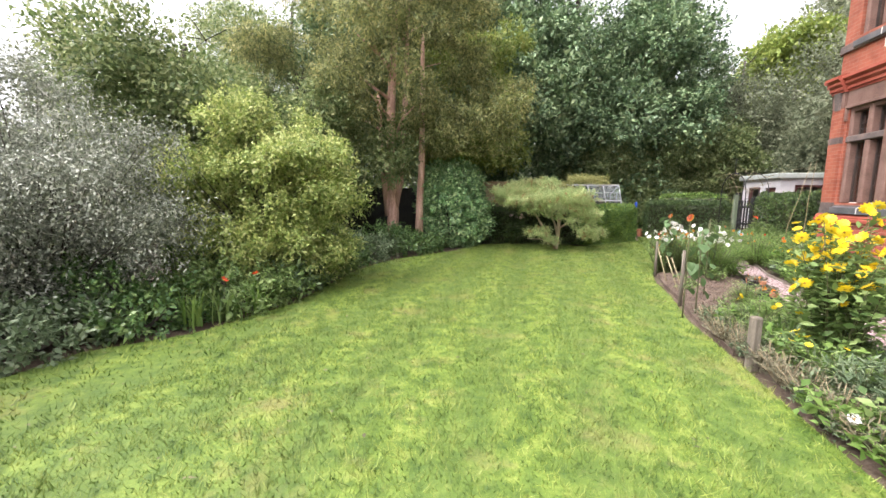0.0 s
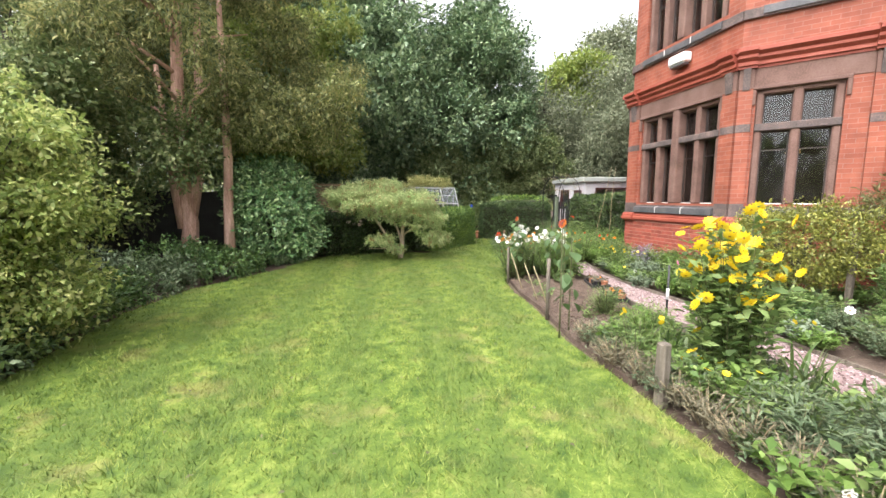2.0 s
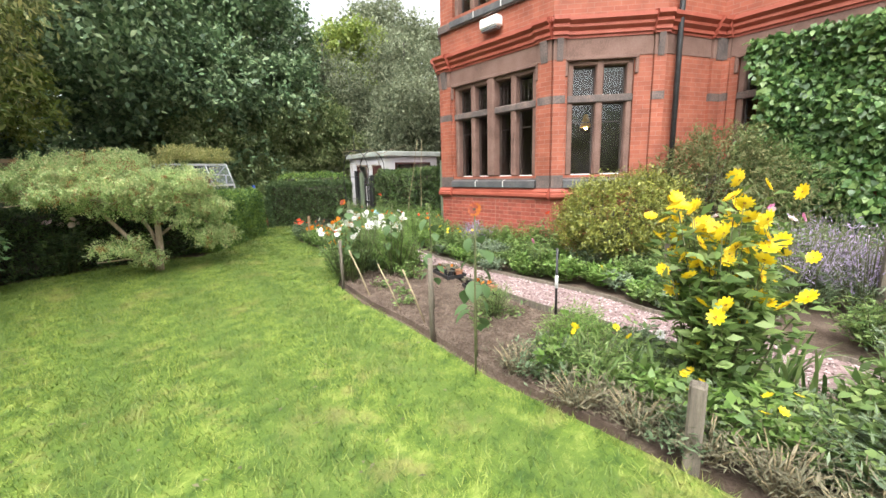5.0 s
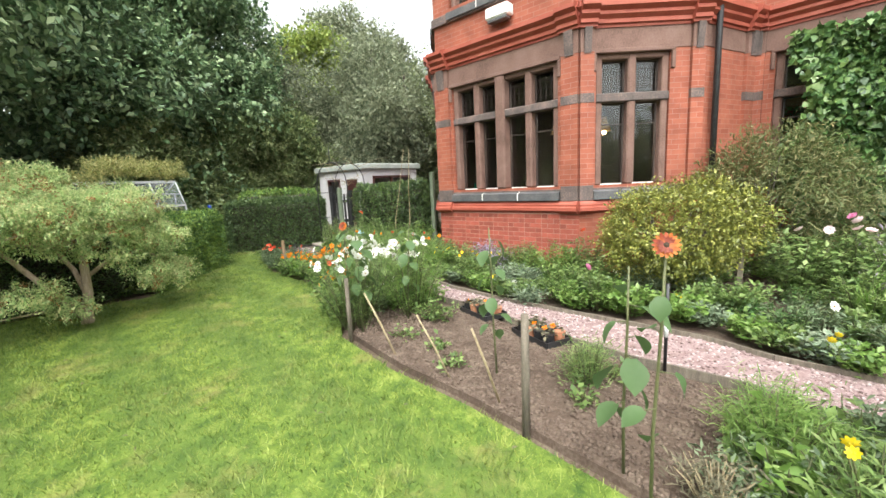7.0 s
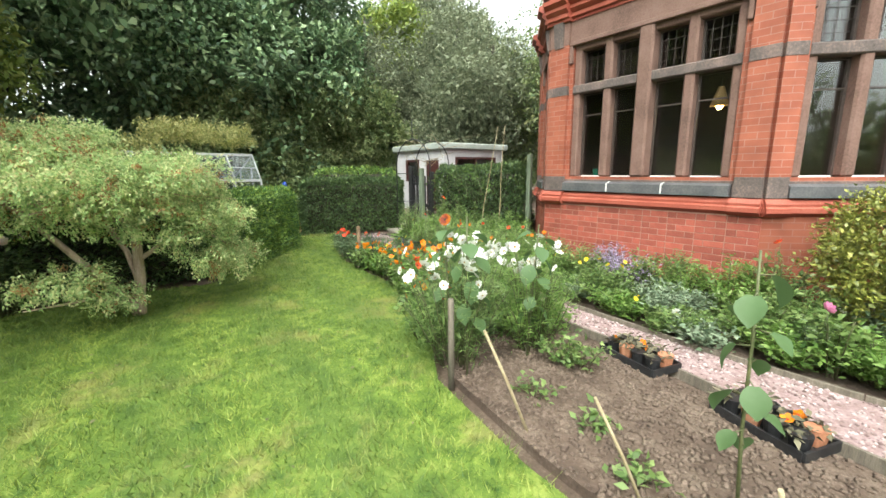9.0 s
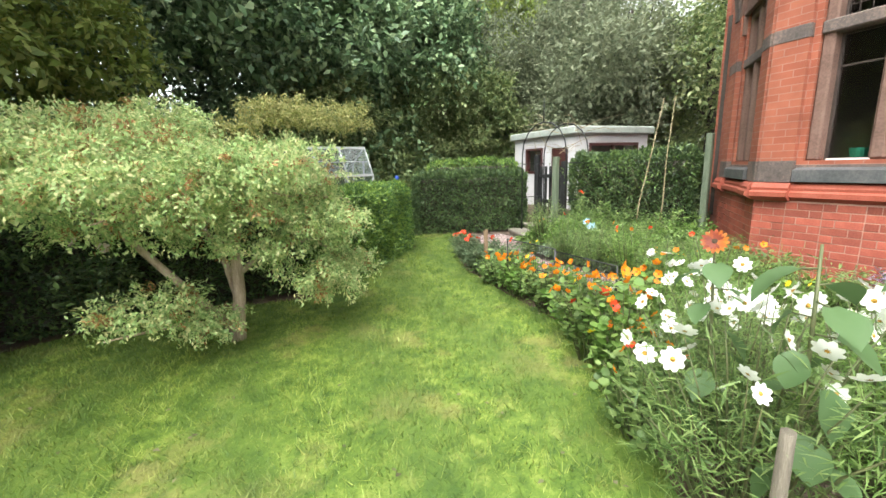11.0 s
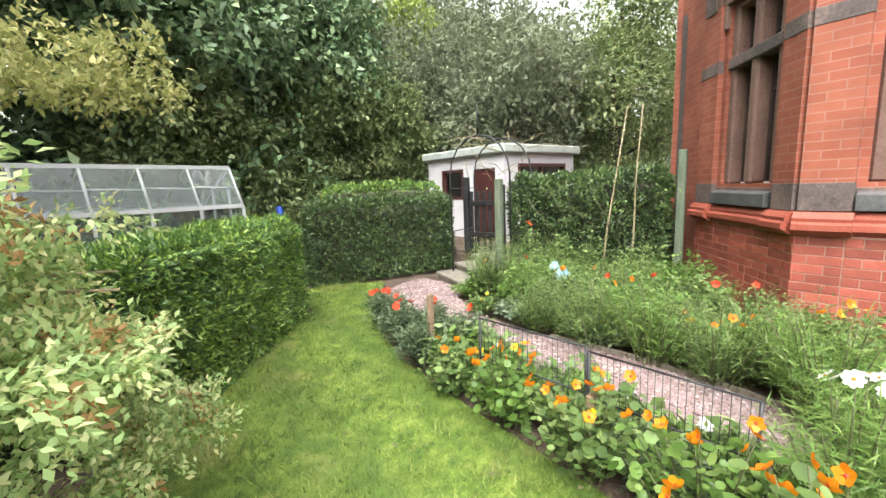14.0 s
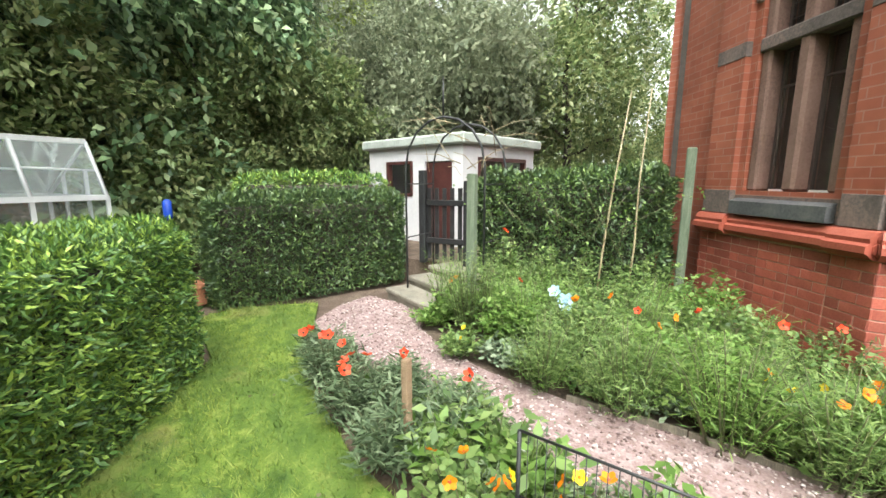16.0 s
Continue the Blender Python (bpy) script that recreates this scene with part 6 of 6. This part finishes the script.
# bed between path and house
G = "planting between path and house"
for i, (x, y, r, h, n, lf, wd, mt, lb, bl) in enumerate((
        (6.75, 7.0, 0.42, 0.34, 2200, 0.07, 0.026, L_SAGE, "low mound of grey-green sage beside the path", ()), (6.55, 6.2, 0.4, 0.4, 1500, 0.08, 0.035, L_BED, "leafy green clump beside the path", ()), (6.2, 5.5, 0.32, 0.35, 1200, 0.08, 0.035, L_FRESH, "leafy fresh green clump beside the path", ()),
        (6.15, 4.9, 0.3, 0.25, 800, 0.1, 0.06, L_FRESH, "broad-leaved green clump beside the path", ()), (6.9, 5.9, 0.4, 0.45, 1300, 0.09, 0.03, L_BED, "leafy green clump before the bay", ()), (7.2, 6.9, 0.36, 0.45, 1400, 0.07, 0.02, L_FRESH, "feathery green clump before the bay", ()),
        (7.0, 7.7, 0.4, 0.42, 1500, 0.08, 0.03, L_BED, "leafy green clump beside the path", [(B_YELLOW, 8, 1.0)]), (7.45, 7.6, 0.34, 0.5, 1200, 0.07, 0.02, L_LAVENDER, "dull purple low shrub against the brick plinth", ()), (7.6, 8.3, 0.38, 0.5, 1500, 0.09, 0.02, L_BED, "ferny green clump against the brick plinth", ()),
        (7.35, 8.6, 0.4, 0.4, 1500, 0.08, 0.035, L_FRESH, "leafy fresh green clump beside the path", [(B_YELLOW, 6, 1.0)]), (7.9, 9.0, 0.42, 0.5, 1600, 0.08, 0.035, L_BED, "leafy green clump before the bay", [(B_NAST, 4, 0.8)]), (7.75, 9.7, 0.4, 0.4, 1500, 0.08, 0.04, L_FRESH, "nasturtium leaves with orange flowers beside the path", [(B_NAST, 5, 0.8), (B_NASTY, 3, 0.8)]),
        (8.3, 9.6, 0.45, 0.5, 1800, 0.07, 0.035, L_BED, "leafy green clump before the bay", [(B_POPPY, 2, 1.0)]), (8.0, 10.4, 0.42, 0.5, 1700, 0.07, 0.035, L_FRESH, "leafy fresh green clump beside the path", [(B_NAST, 2, 0.8)]), (8.6, 10.3, 0.48, 0.55, 1900, 0.07, 0.04, L_BED, "leafy green clump in the far bed", [(B_POPPY, 1, 1.0)]),
        (9.2, 10.2, 0.5, 0.6, 2000, 0.07, 0.045, L_FRESH, "mounded green leaves against the brick plinth", ()), (9.7, 10.7, 0.45, 0.65, 1600, 0.07, 0.045, L_BED, "mounded green leaves against the hedge", ()), (8.2, 11.1, 0.42, 0.55, 1800, 0.08, 0.035, L_BED, "leafy green clump beside the path", [(B_NAST, 2, 0.8)]),
        (8.9, 11.1, 0.48, 0.6, 1900, 0.07, 0.035, L_BED, "leafy green clump in the far bed", ()), (9.5, 11.5, 0.45, 0.75, 1700, 0.08, 0.035, L_BED, "tall leafy clump against the hedge", ()), (8.35, 11.8, 0.38, 0.5, 1500, 0.08, 0.04, L_FRESH, "leafy fresh green clump beside the path", ()), (8.95, 12.0, 0.42, 0.6, 1600, 0.08, 0.035, L_BED, "leafy green clump in the far bed", ()),
        (9.55, 12.3, 0.4, 0.8, 1500, 0.09, 0.03, L_BED, "tall leafy clump against the hedge", [(B_CORAL, 2, 1.0)]), (8.75, 12.55, 0.3, 0.4, 900, 0.08, 0.07, L_FRESH, "broad nasturtium leaves by the steps", [(B_NAST, 2, 0.8)]), (7.9, 10.6, 0.3, 0.3, 900, 0.07, 0.04, L_FRESH, "low green clump spilling over the path edge", ()),
        (7.0, 5.3, 0.4, 0.4, 1200, 0.08, 0.03, L_BLUEGREEN, "silvery green clump before the box bush", ()), (6.6, 4.4, 0.4, 0.35, 1200, 0.09, 0.045, L_BED, "leafy green clump beside the path", ()), (6.1, 3.9, 0.36, 0.3, 900, 0.07, 0.02, L_BLUEGREEN, "silvery green clump beside the path", ()),
        (5.75, 3.2, 0.36, 0.32, 1000, 0.07, 0.02, L_BLUEGREEN, "silvery blue-green clump beside the path", ()), (6.5, 3.3, 0.4, 0.5, 1300, 0.09, 0.03, L_BED, "leafy green clump beside the path", ()), (5.35, 2.4, 0.36, 0.35, 1000, 0.08, 0.03, L_BED, "leafy green clump beside the path", ()), (7.3, 6.1, 0.3, 0.75, 700, 0.07, 0.04, L_BED, "tall thin rose against the bay", [(B_CORAL, 1, 1.0)]),
        (7.35, 7.2, 0.34, 0.62, 1500, 0.08, 0.026, L_BED, "bushy green clump against the brick plinth", ()), (7.75, 7.9, 0.3, 0.5, 1200, 0.07, 0.02, L_LAVENDER, "dull purple low shrub against the brick plinth", ()), (7.15, 6.5, 0.36, 0.6, 1500, 0.09, 0.03, L_FRESH, "bushy fresh green clump before the bay", ()),
        (6.62, 7.45, 0.3, 0.24, 900, 0.07, 0.03, L_FRESH, "low green clump spilling over the path edge", ()), (6.35, 6.75, 0.28, 0.24, 900, 0.07, 0.03, L_BED, "low green clump spilling over the path edge", ()), (6.2, 6.0, 0.28, 0.26, 900, 0.08, 0.035, L_FRESH, "low green clump spilling over the path edge", ()), (7.05, 8.25, 0.28, 0.26, 900, 0.07, 0.03, L_BED, "low green clump spilling over the path edge", ()), (7.6, 9.25, 0.3, 0.3, 900, 0.07, 0.035, L_FRESH, "low green clump spilling over the path edge", ()))):
    perennial("border_plant", x, y, lb, r * 1.05, h * 1.15, 30, int(n * 1.25), lf * 0.78, wd * 0.78, mt, 320 + i, blooms=bl, group=G, feathery=wd < 0.024)
HOUSE_BED = [(4.75, 1.6), (5.0, 2.6), (5.25, 3.4), (5.5, 4.1), (5.85, 5.0), (6.2, 6.4), (6.5, 7.8), (7.0, 8.8), (7.65, 9.8), (7.85, 11.0), (8.2, 12.2), (9.0, 12.8), (9.7, 12.7), (9.9, 10.7), (8.85, 9.75), (7.7, 6.5), (8.3, 4.9), (9.8, 4.0), (9.0, 1.5)]
LAWN_BED = [(2.42, 1.2), (2.64, 2.6), (2.9, 3.7), (3.15, 4.7), (4.0, 4.5), (4.1, 3.7), (3.7, 2.8), (3.3, 1.2)]
FAR_BED = [(4.9, 8.4), (5.7, 9.2), (6.2, 10.7), (6.6, 12.0), (7.1, 12.8), (7.35, 12.7), (7.0, 11.6), (6.55, 10.2), (6.1, 8.8), (5.6, 7.6)]
rng = np.random.default_rng(77)
for poly, count, hh, kinds in ((HOUSE_BED, 520, 0.3, (L_BED, L_FRESH, L_BED, L_SAGE, L_IVY, L_BLUEGREEN)), (LAWN_BED, 420, 0.28, (L_BLUEGREEN, L_BED, L_BLUEGREEN, L_FRESH)), (FAR_BED, 330, 0.3, (L_BED, L_FRESH, L_BLUEGREEN))):
    fx, fy = scatter(poly, count)
    fx, fy = fx[:80], fy[:80]
    for i in range(len(fx)):
        mt = kinds[i % len(kinds)]
        small = mt in (L_BLUEGREEN, L_SAGE) or i % 4 == 0
        perennial("bedding_plant", fx[i], fy[i], "low blue-green bedding plant" if mt is L_BLUEGREEN else "low grey-green bedding plant" if mt is L_SAGE else "low leafy green bedding plant", rng.uniform(0.16, 0.32), hh * rng.uniform(0.6, 1.3), 12, 420 if small else 260, 0.055 if small else 0.085, 0.016 if small else 0.042, mt, 500 + i, group="low planting in the beds", blooms=[(B_COSMOS, 1, 1.0)] if i % 11 == 3 else ())
for i, (x, y, r, h) in enumerate(((9.2, 11.9, 0.3, 0.9), (8.7, 11.5, 0.3, 0.85), (7.6, 8.7, 0.28, 0.7), (9.1, 10.7, 0.3, 0.8), (8.85, 12.75, 0.3, 0.9), (7.75, 9.3, 0.3, 0.8), (8.45, 10.8, 0.3, 0.75), (8.6, 12.1, 0.25, 0.8), (8.9, 9.9, 0.25, 0.7))):
    perennial("dill", x, y, "tall feathery fresh green dill", r, h * 0.85, 18, 1300, 0.1, 0.005, L_FRESH, 360 + i, feathery=True, group="feathery dill in the far bed", upright=1.2)
shrub("box_bush", 7.35, 5.0, "large rounded yellow-green box bush before the bay", [(0, 0, 0.84, 0.8, 0.75, 0.55), (0.2, -0.3, 0.95, 0.7, 0.7, 0.48), (-0.2, 0.2, 0.7, 0.62, 0.62, 0.42), (-0.3, -0.35, 0.8, 0.4, 0.4, 0.36), (0.1, 0.35, 0.95, 0.4, 0.4, 0.36)], 1700, 26, 0.07, 0.04, 0.022, L_BOX, 370, stem=0.04)
shrub("feathery_shrub", 8.75, 3.9, "tall feathery green shrub beside the bay", [(0, 0, 1.1, 0.8, 0.8, 0.85), (0.5, -0.6, 1.0, 0.8, 0.8, 0.8), (0.1, -0.2, 1.6, 0.6, 0.6, 0.45), (0.9, -1.2, 0.8, 0.7, 0.7, 0.7)], 1300, 22, 0.1, 0.09, 0.018, L_FEATHER, 371, stem=0.02)
shrub("conical_bush", 9.25, 8.95, "small dense rounded evergreen at the bay corner", [(-0.25, 0.15, 0.3, 0.4, 0.4, 0.3), (-0.2, 0.1, 0.42, 0.3, 0.3, 0.24)], 360, 18, 0.04, 0.05, 0.012, L_FEATHER, 372)
for i, (x, y) in enumerate(((7.4, 3.7), (7.0, 2.9), (7.9, 3.0))):
    perennial("rose_bush", x, y, "rose bush with pink and blush flowers", 0.45, 0.95, 26, 1200, 0.08, 0.045, L_BED, 380 + i, "rose", [(B_ROSE, 1, 0.8), (B_BLUSH, 2, 0.8)], group="roses before the house")
perennial("pink_rose", 6.1, 5.75, "thin rose with one bright pink flower", 0.12, 0.68, 5, 160, 0.07, 0.04, L_BED, 385, "rose", [(B_ROSE, 1, 0.6)])
for i, (x, y) in enumerate(((6.35, 2.3), (6.9, 1.9), (6.1, 1.7), (7.4, 2.3), (7.0, 2.6), (7.7, 2.7), (6.6, 2.8))):
    perennial("lavender", x, y, "hazy purple-grey lavender in flower", 0.42, 0.95, 60, 1500, 0.06, 0.01, L_LAVENDER, 390 + i, "lavender", feathery=True, group="lavender before the house", low=0.5, upright=1.4)
    perennial("grey_perennial", x - 0.2, y - 0.05, "grey-green growth under the lavender", 0.4, 0.5, 24, 900, 0.07, 0.012, L_BLUEGREEN, 1395 + i, "plant", group="grey growth under the lavender")
for i, (x, y) in enumerate(((5.55, 1.95), (5.2, 1.5), (5.75, 1.4))):
    perennial("yellow_daisies", x, y, "bushy plant with small yellow daisies beside the path", 0.4, 0.7, 30, 1300, 0.08, 0.03, L_BED, 400 + i, "flower", [(B_YELLOW, 34, 1.0)], group="yellow daisies by the path")
strap_plant("grass_clump", 6.35, 3.35, "clump of long bright arching leaves before the roses", 40, 0.75, 0.02, 405, L_FRESH)
stake(6.1, 2.25, 1.1, 0.05, "square weathered timber post among lavender", M_WOODGREY, square=True, name="timber_post")
stake(7.3, 4.25, 1.1, 0.045, "square weathered timber post beside the box bush", M_WOODGREY, square=True, name="timber_post")
for i, (x, y) in enumerate(((-2.5, 4.75), (-2.3, 5.15), (-2.75, 4.55))):
    strap_plant("daylily", x - 0.15, y, "daylily clump with pale strap leaves at the lawn edge", 36, 0.5, 0.022, 410 + i, L_FRESH if i else L_STRAP, "daylily", [(B_CORAL, [(0.0, 0.05, 0.5)])] if i < 2 else (), group="daylilies at the lawn edge")

# ivy over the far wing
g = np.random.default_rng(420)
n = 26000
s, z = g.uniform(0.5, 5.5, n), 3.6 * g.random(n) ** 0.8
bulge = 0.16 + 0.2 * np.sin(s * 2.1) ** 2 + 0.15 * np.sin(z * 2.6 + s) ** 2
loc = np.stack((s, bulge * g.uniform(0.4, 1.1, n), z), 1)
mm = np.array(m_h)
p = loc @ mm[:3, :3].T + mm[:3, 3]
out = mm[:3, 1]
keep = s > 0.62 + 0.2 * np.sin(z * 3.0)
p = p[keep]
k = len(p)
ivy = thing("ivy", VF.x, VF.y, 0, "thick green ivy climbing over the brick wing", "ivy")
me = leaf_mesh("foliage", p - np.array((VF.x, VF.y, 0)), g.normal(size=(k, 3)) * 0.5 + out * 0.6 - np.array((0, 0, 0.5)), np.tile(out, (k, 1)) + g.normal(0, 0.4, (k, 3)), g.uniform(0.07, 0.14, k), g.uniform(0.06, 0.12, k), L_IVY)
part("foliage", me, None, ivy)
part("stalk", tubes([((tuple(Vector(m_h @ Vector((a, 0.05, 0))) - Vector((VF.x, VF.y, 0))), tuple(Vector(m_h @ Vector((a + 0.2, 0.06, 3.5))) - Vector((VF.x, VF.y, 0)))), (0.03, 0.01)) for a in (1.2, 2.6, 3.8, 5.0)], 6), M_BARKDARK, ivy)
shrub("climbing_shrub", 11.4, 2.0, "large leafy green climber before the wing", [(0, 0, 1.2, 0.9, 0.9, 1.0), (-0.4, -0.9, 1.0, 0.9, 0.9, 0.9), (0.2, 0.3, 2.1, 0.7, 0.8, 0.7)], 700, 20, 0.13, 0.11, 0.07, L_IVY, 421)


def garden_seat():
    ob = thing("garden_chair", 7.9, 1.7, 0, "white painted garden seat among the planting", "garden seat", rz=-70)
    for x in (0, 0.5):
        part("leg", boxes((x - 0.02, x + 0.02, -0.02, 0.02, 0, 0.95), bevel=0.004), M_WHITE, ob)
        part("leg", boxes((x - 0.02, x + 0.02, -0.46, -0.42, 0, 0.43), bevel=0.004), M_WHITE, ob)
        part("arm", boxes((x - 0.025, x + 0.025, -0.46, 0.0, 0.62, 0.65), bevel=0.005), M_WHITE, ob)
    for k in range(5):
        part("seat_slat", boxes((0, 0.5, -0.46 + 0.09 * k, -0.39 + 0.09 * k, 0.43, 0.45), bevel=0.003), M_WHITE, ob)
    for k in range(4):
        part("back_slat", boxes((0.02, 0.48, -0.015, 0.01, 0.55 + 0.1 * k, 0.62 + 0.1 * k), bevel=0.003), M_WHITE, ob)


garden_seat()
# small ornaments
orn = thing("flower_ornament", 8.44, 11.35, 0, "pale blue metal flower ornament on a thin rod", "garden ornament")
part("rod", tubes([(((0, 0, -0.05), (0, 0, 0.47)), (0.006, 0.006))], 6), M_PALEBLUE, orn)
b = part("flower", bloom_mesh("bloom", 6, 0.085, M_PALEBLUE, M_PALEBLUE, 0.8, 0.25), None, orn)
b.matrix_basis = Matrix.Translation((0, 0, 0.48)) @ pose(0, 0, 0, 70, 0, -70)
b = part("flower", bloom_mesh("bloom", 6, 0.06, M_PALEBLUE, M_PALEBLUE, 0.8, 0.25), None, orn)
b.matrix_basis = Matrix.Translation((0.02, 0.1, 0.56)) @ pose(0, 0, 0, 55, 0, -100)
pot = thing("plant_pot", 7.75, 15.75, 0, "terracotta flower pot beside the hedge", "pot")
bm = bmesh.new()
bmesh.ops.create_cone(bm, segments=20, radius1=0.1, radius2=0.14, depth=0.24, cap_ends=True, matrix=Matrix.Translation((0, 0, 0.12)))
part("pot_body", bm, M_TERRA, pot)
bm = bmesh.new()
bmesh.ops.create_cone(bm, segments=20, radius1=0.155, radius2=0.155, depth=0.05, cap_ends=True, matrix=Matrix.Translation((0, 0, 0.255)))
part("rim", bm, M_TERRA, pot)
can = thing("cane_with_bottle", 7.55, 15.85, 0, "blue plastic bottle upturned on a cane", "cane")
part("cane", tubes([(((0, 0, -0.05), (0, 0, 1.25)), (0.01, 0.01))], 6), M_CANE, can)
part("bottle", tubes([(((0, 0, 1.08), (0, 0, 1.12), (0, 0, 1.3), (0, 0, 1.33)), (0.03, 0.05, 0.05, 0.02))], 12), M_BLUE, can, "blue plastic bottle")
perennial("white_rose", 8.1, 16.0, "white flowers showing over the hedge", 0.35, 1.45, 20, 900, 0.08, 0.045, L_BED, 430, "rose", [(B_COSMOS, 8, 0.8)])
perennial("rhododendron", 2.3, 12.75, "dark shrub with a few pale flowers behind the maple", 0.4, 1.0, 26, 900, 0.09, 0.035, L_YEWDARK, 431, "shrub", [(B_BLUSH, 6, 0.6)])
for i, (x, y, lx, ly) in enumerate(((9.55, 11.25, 0.35, 0.1), (9.75, 10.95, 0.1, 0.05))):
    c = thing("bare_stem", x, y, 0, "long pale bare climbing stem leaning to the wall", "stem", "bare stems by the wall")
    part("stem", tubes([(((0, 0, 0), (0.05, -0.05, 0.8), (lx * 0.6, -ly, 1.5), (lx, -ly * 2, 2.5)), (0.012, 0.011, 0.009, 0.006))], 6), M_CANE, c)
g = np.random.default_rng(440)
lines = []
for _ in range(16):
    p = Vector((9.55 + g.normal(0, 0.12), g.uniform(10.9, 13.1), 0.6 + 0.5 * g.random()))
    d = Vector((g.normal(-0.1, 0.2), g.normal(0, 0.4), g.uniform(0.3, 0.8)))
    lines.append(([p - Vector((9.55, 12, 0)), p + d * 0.5 - Vector((9.55, 12, 0)), p + d - Vector((9.55, 12, 0.05))], [0.006, 0.004, 0.002]))
ramb = thing("rambling_rose", 9.55, 12, 0, "thin rambling stems with sparse leaves before the hedge", "climber")
tagged(part("stalk", tubes(lines, 4), M_STEM, ramb), kind="stuff")
tips = np.array([tuple(q[2]) for q, _ in lines]).repeat(16, 0) + g.normal(0, 0.1, (256, 3))
part("foliage", leaf_mesh("foliage", tips, g.normal(size=(256, 3)), g.normal(size=(256, 3)) + np.array((0, 0, 1.0)), g.uniform(0.03, 0.06, 256), g.uniform(0.02, 0.03, 256), L_FRESH), L_FRESH, ramb)

# fallen leaves and clover on the lawn
x, y = scatter(LAWN, 900)
k = len(x)
a = g.uniform(0, 6.3, k)
litter = leaf_mesh("fallen_leaves", np.stack((x, y, np.full(k, 0.022)), 1), np.stack((np.cos(a), np.sin(a), 0.15 + 0 * a), 1), np.tile((0, 0, 1.0), (k, 1)), g.uniform(0.02, 0.055, k), g.uniform(0.012, 0.03, k), L_DRY)
tagged(part("fallen_leaves", litter, None, lawn), kind="stuff")

# ---- bricks of the plinth, one by one ----
BRICK_L, BRICK_H, JOINT = 0.222, 0.074, 0.009


def brick_mesh(l):
    bm = boxes((0, l, 0.0, 0.041, 0, BRICK_H), bevel=0.003)
    me = bpy.data.meshes.new("brick")
    bm.to_mesh(me)
    bm.free()
    me.materials.append(M_BRICKPIECE)
    return me


FULL, HALF = brick_mesh(BRICK_L), brick_mesh(0.105)
gb = np.random.default_rng(900)
for m, l in ((m_c, LEN_C), (m_a, LEN_A)):
    for row in range(11):
        z = 0.995 - (row + 1) * (BRICK_H + JOINT)
        x, k = -0.03, row % 2
        while x < l + 0.02:
            half = (k % 2) == 1
            full = 0.105 if half else BRICK_L
            w = min(full, l + 0.03 - x)
            b = new("brick", HALF if half else FULL)
            b.parent = house
            b.matrix_basis = house.matrix_basis.inverted() @ m @ Matrix.Translation((x, gb.normal(0, 0.0012), z)) @ Matrix.Diagonal((w / full, 1, 1, 1))
            x += w + JOINT
            k += 1
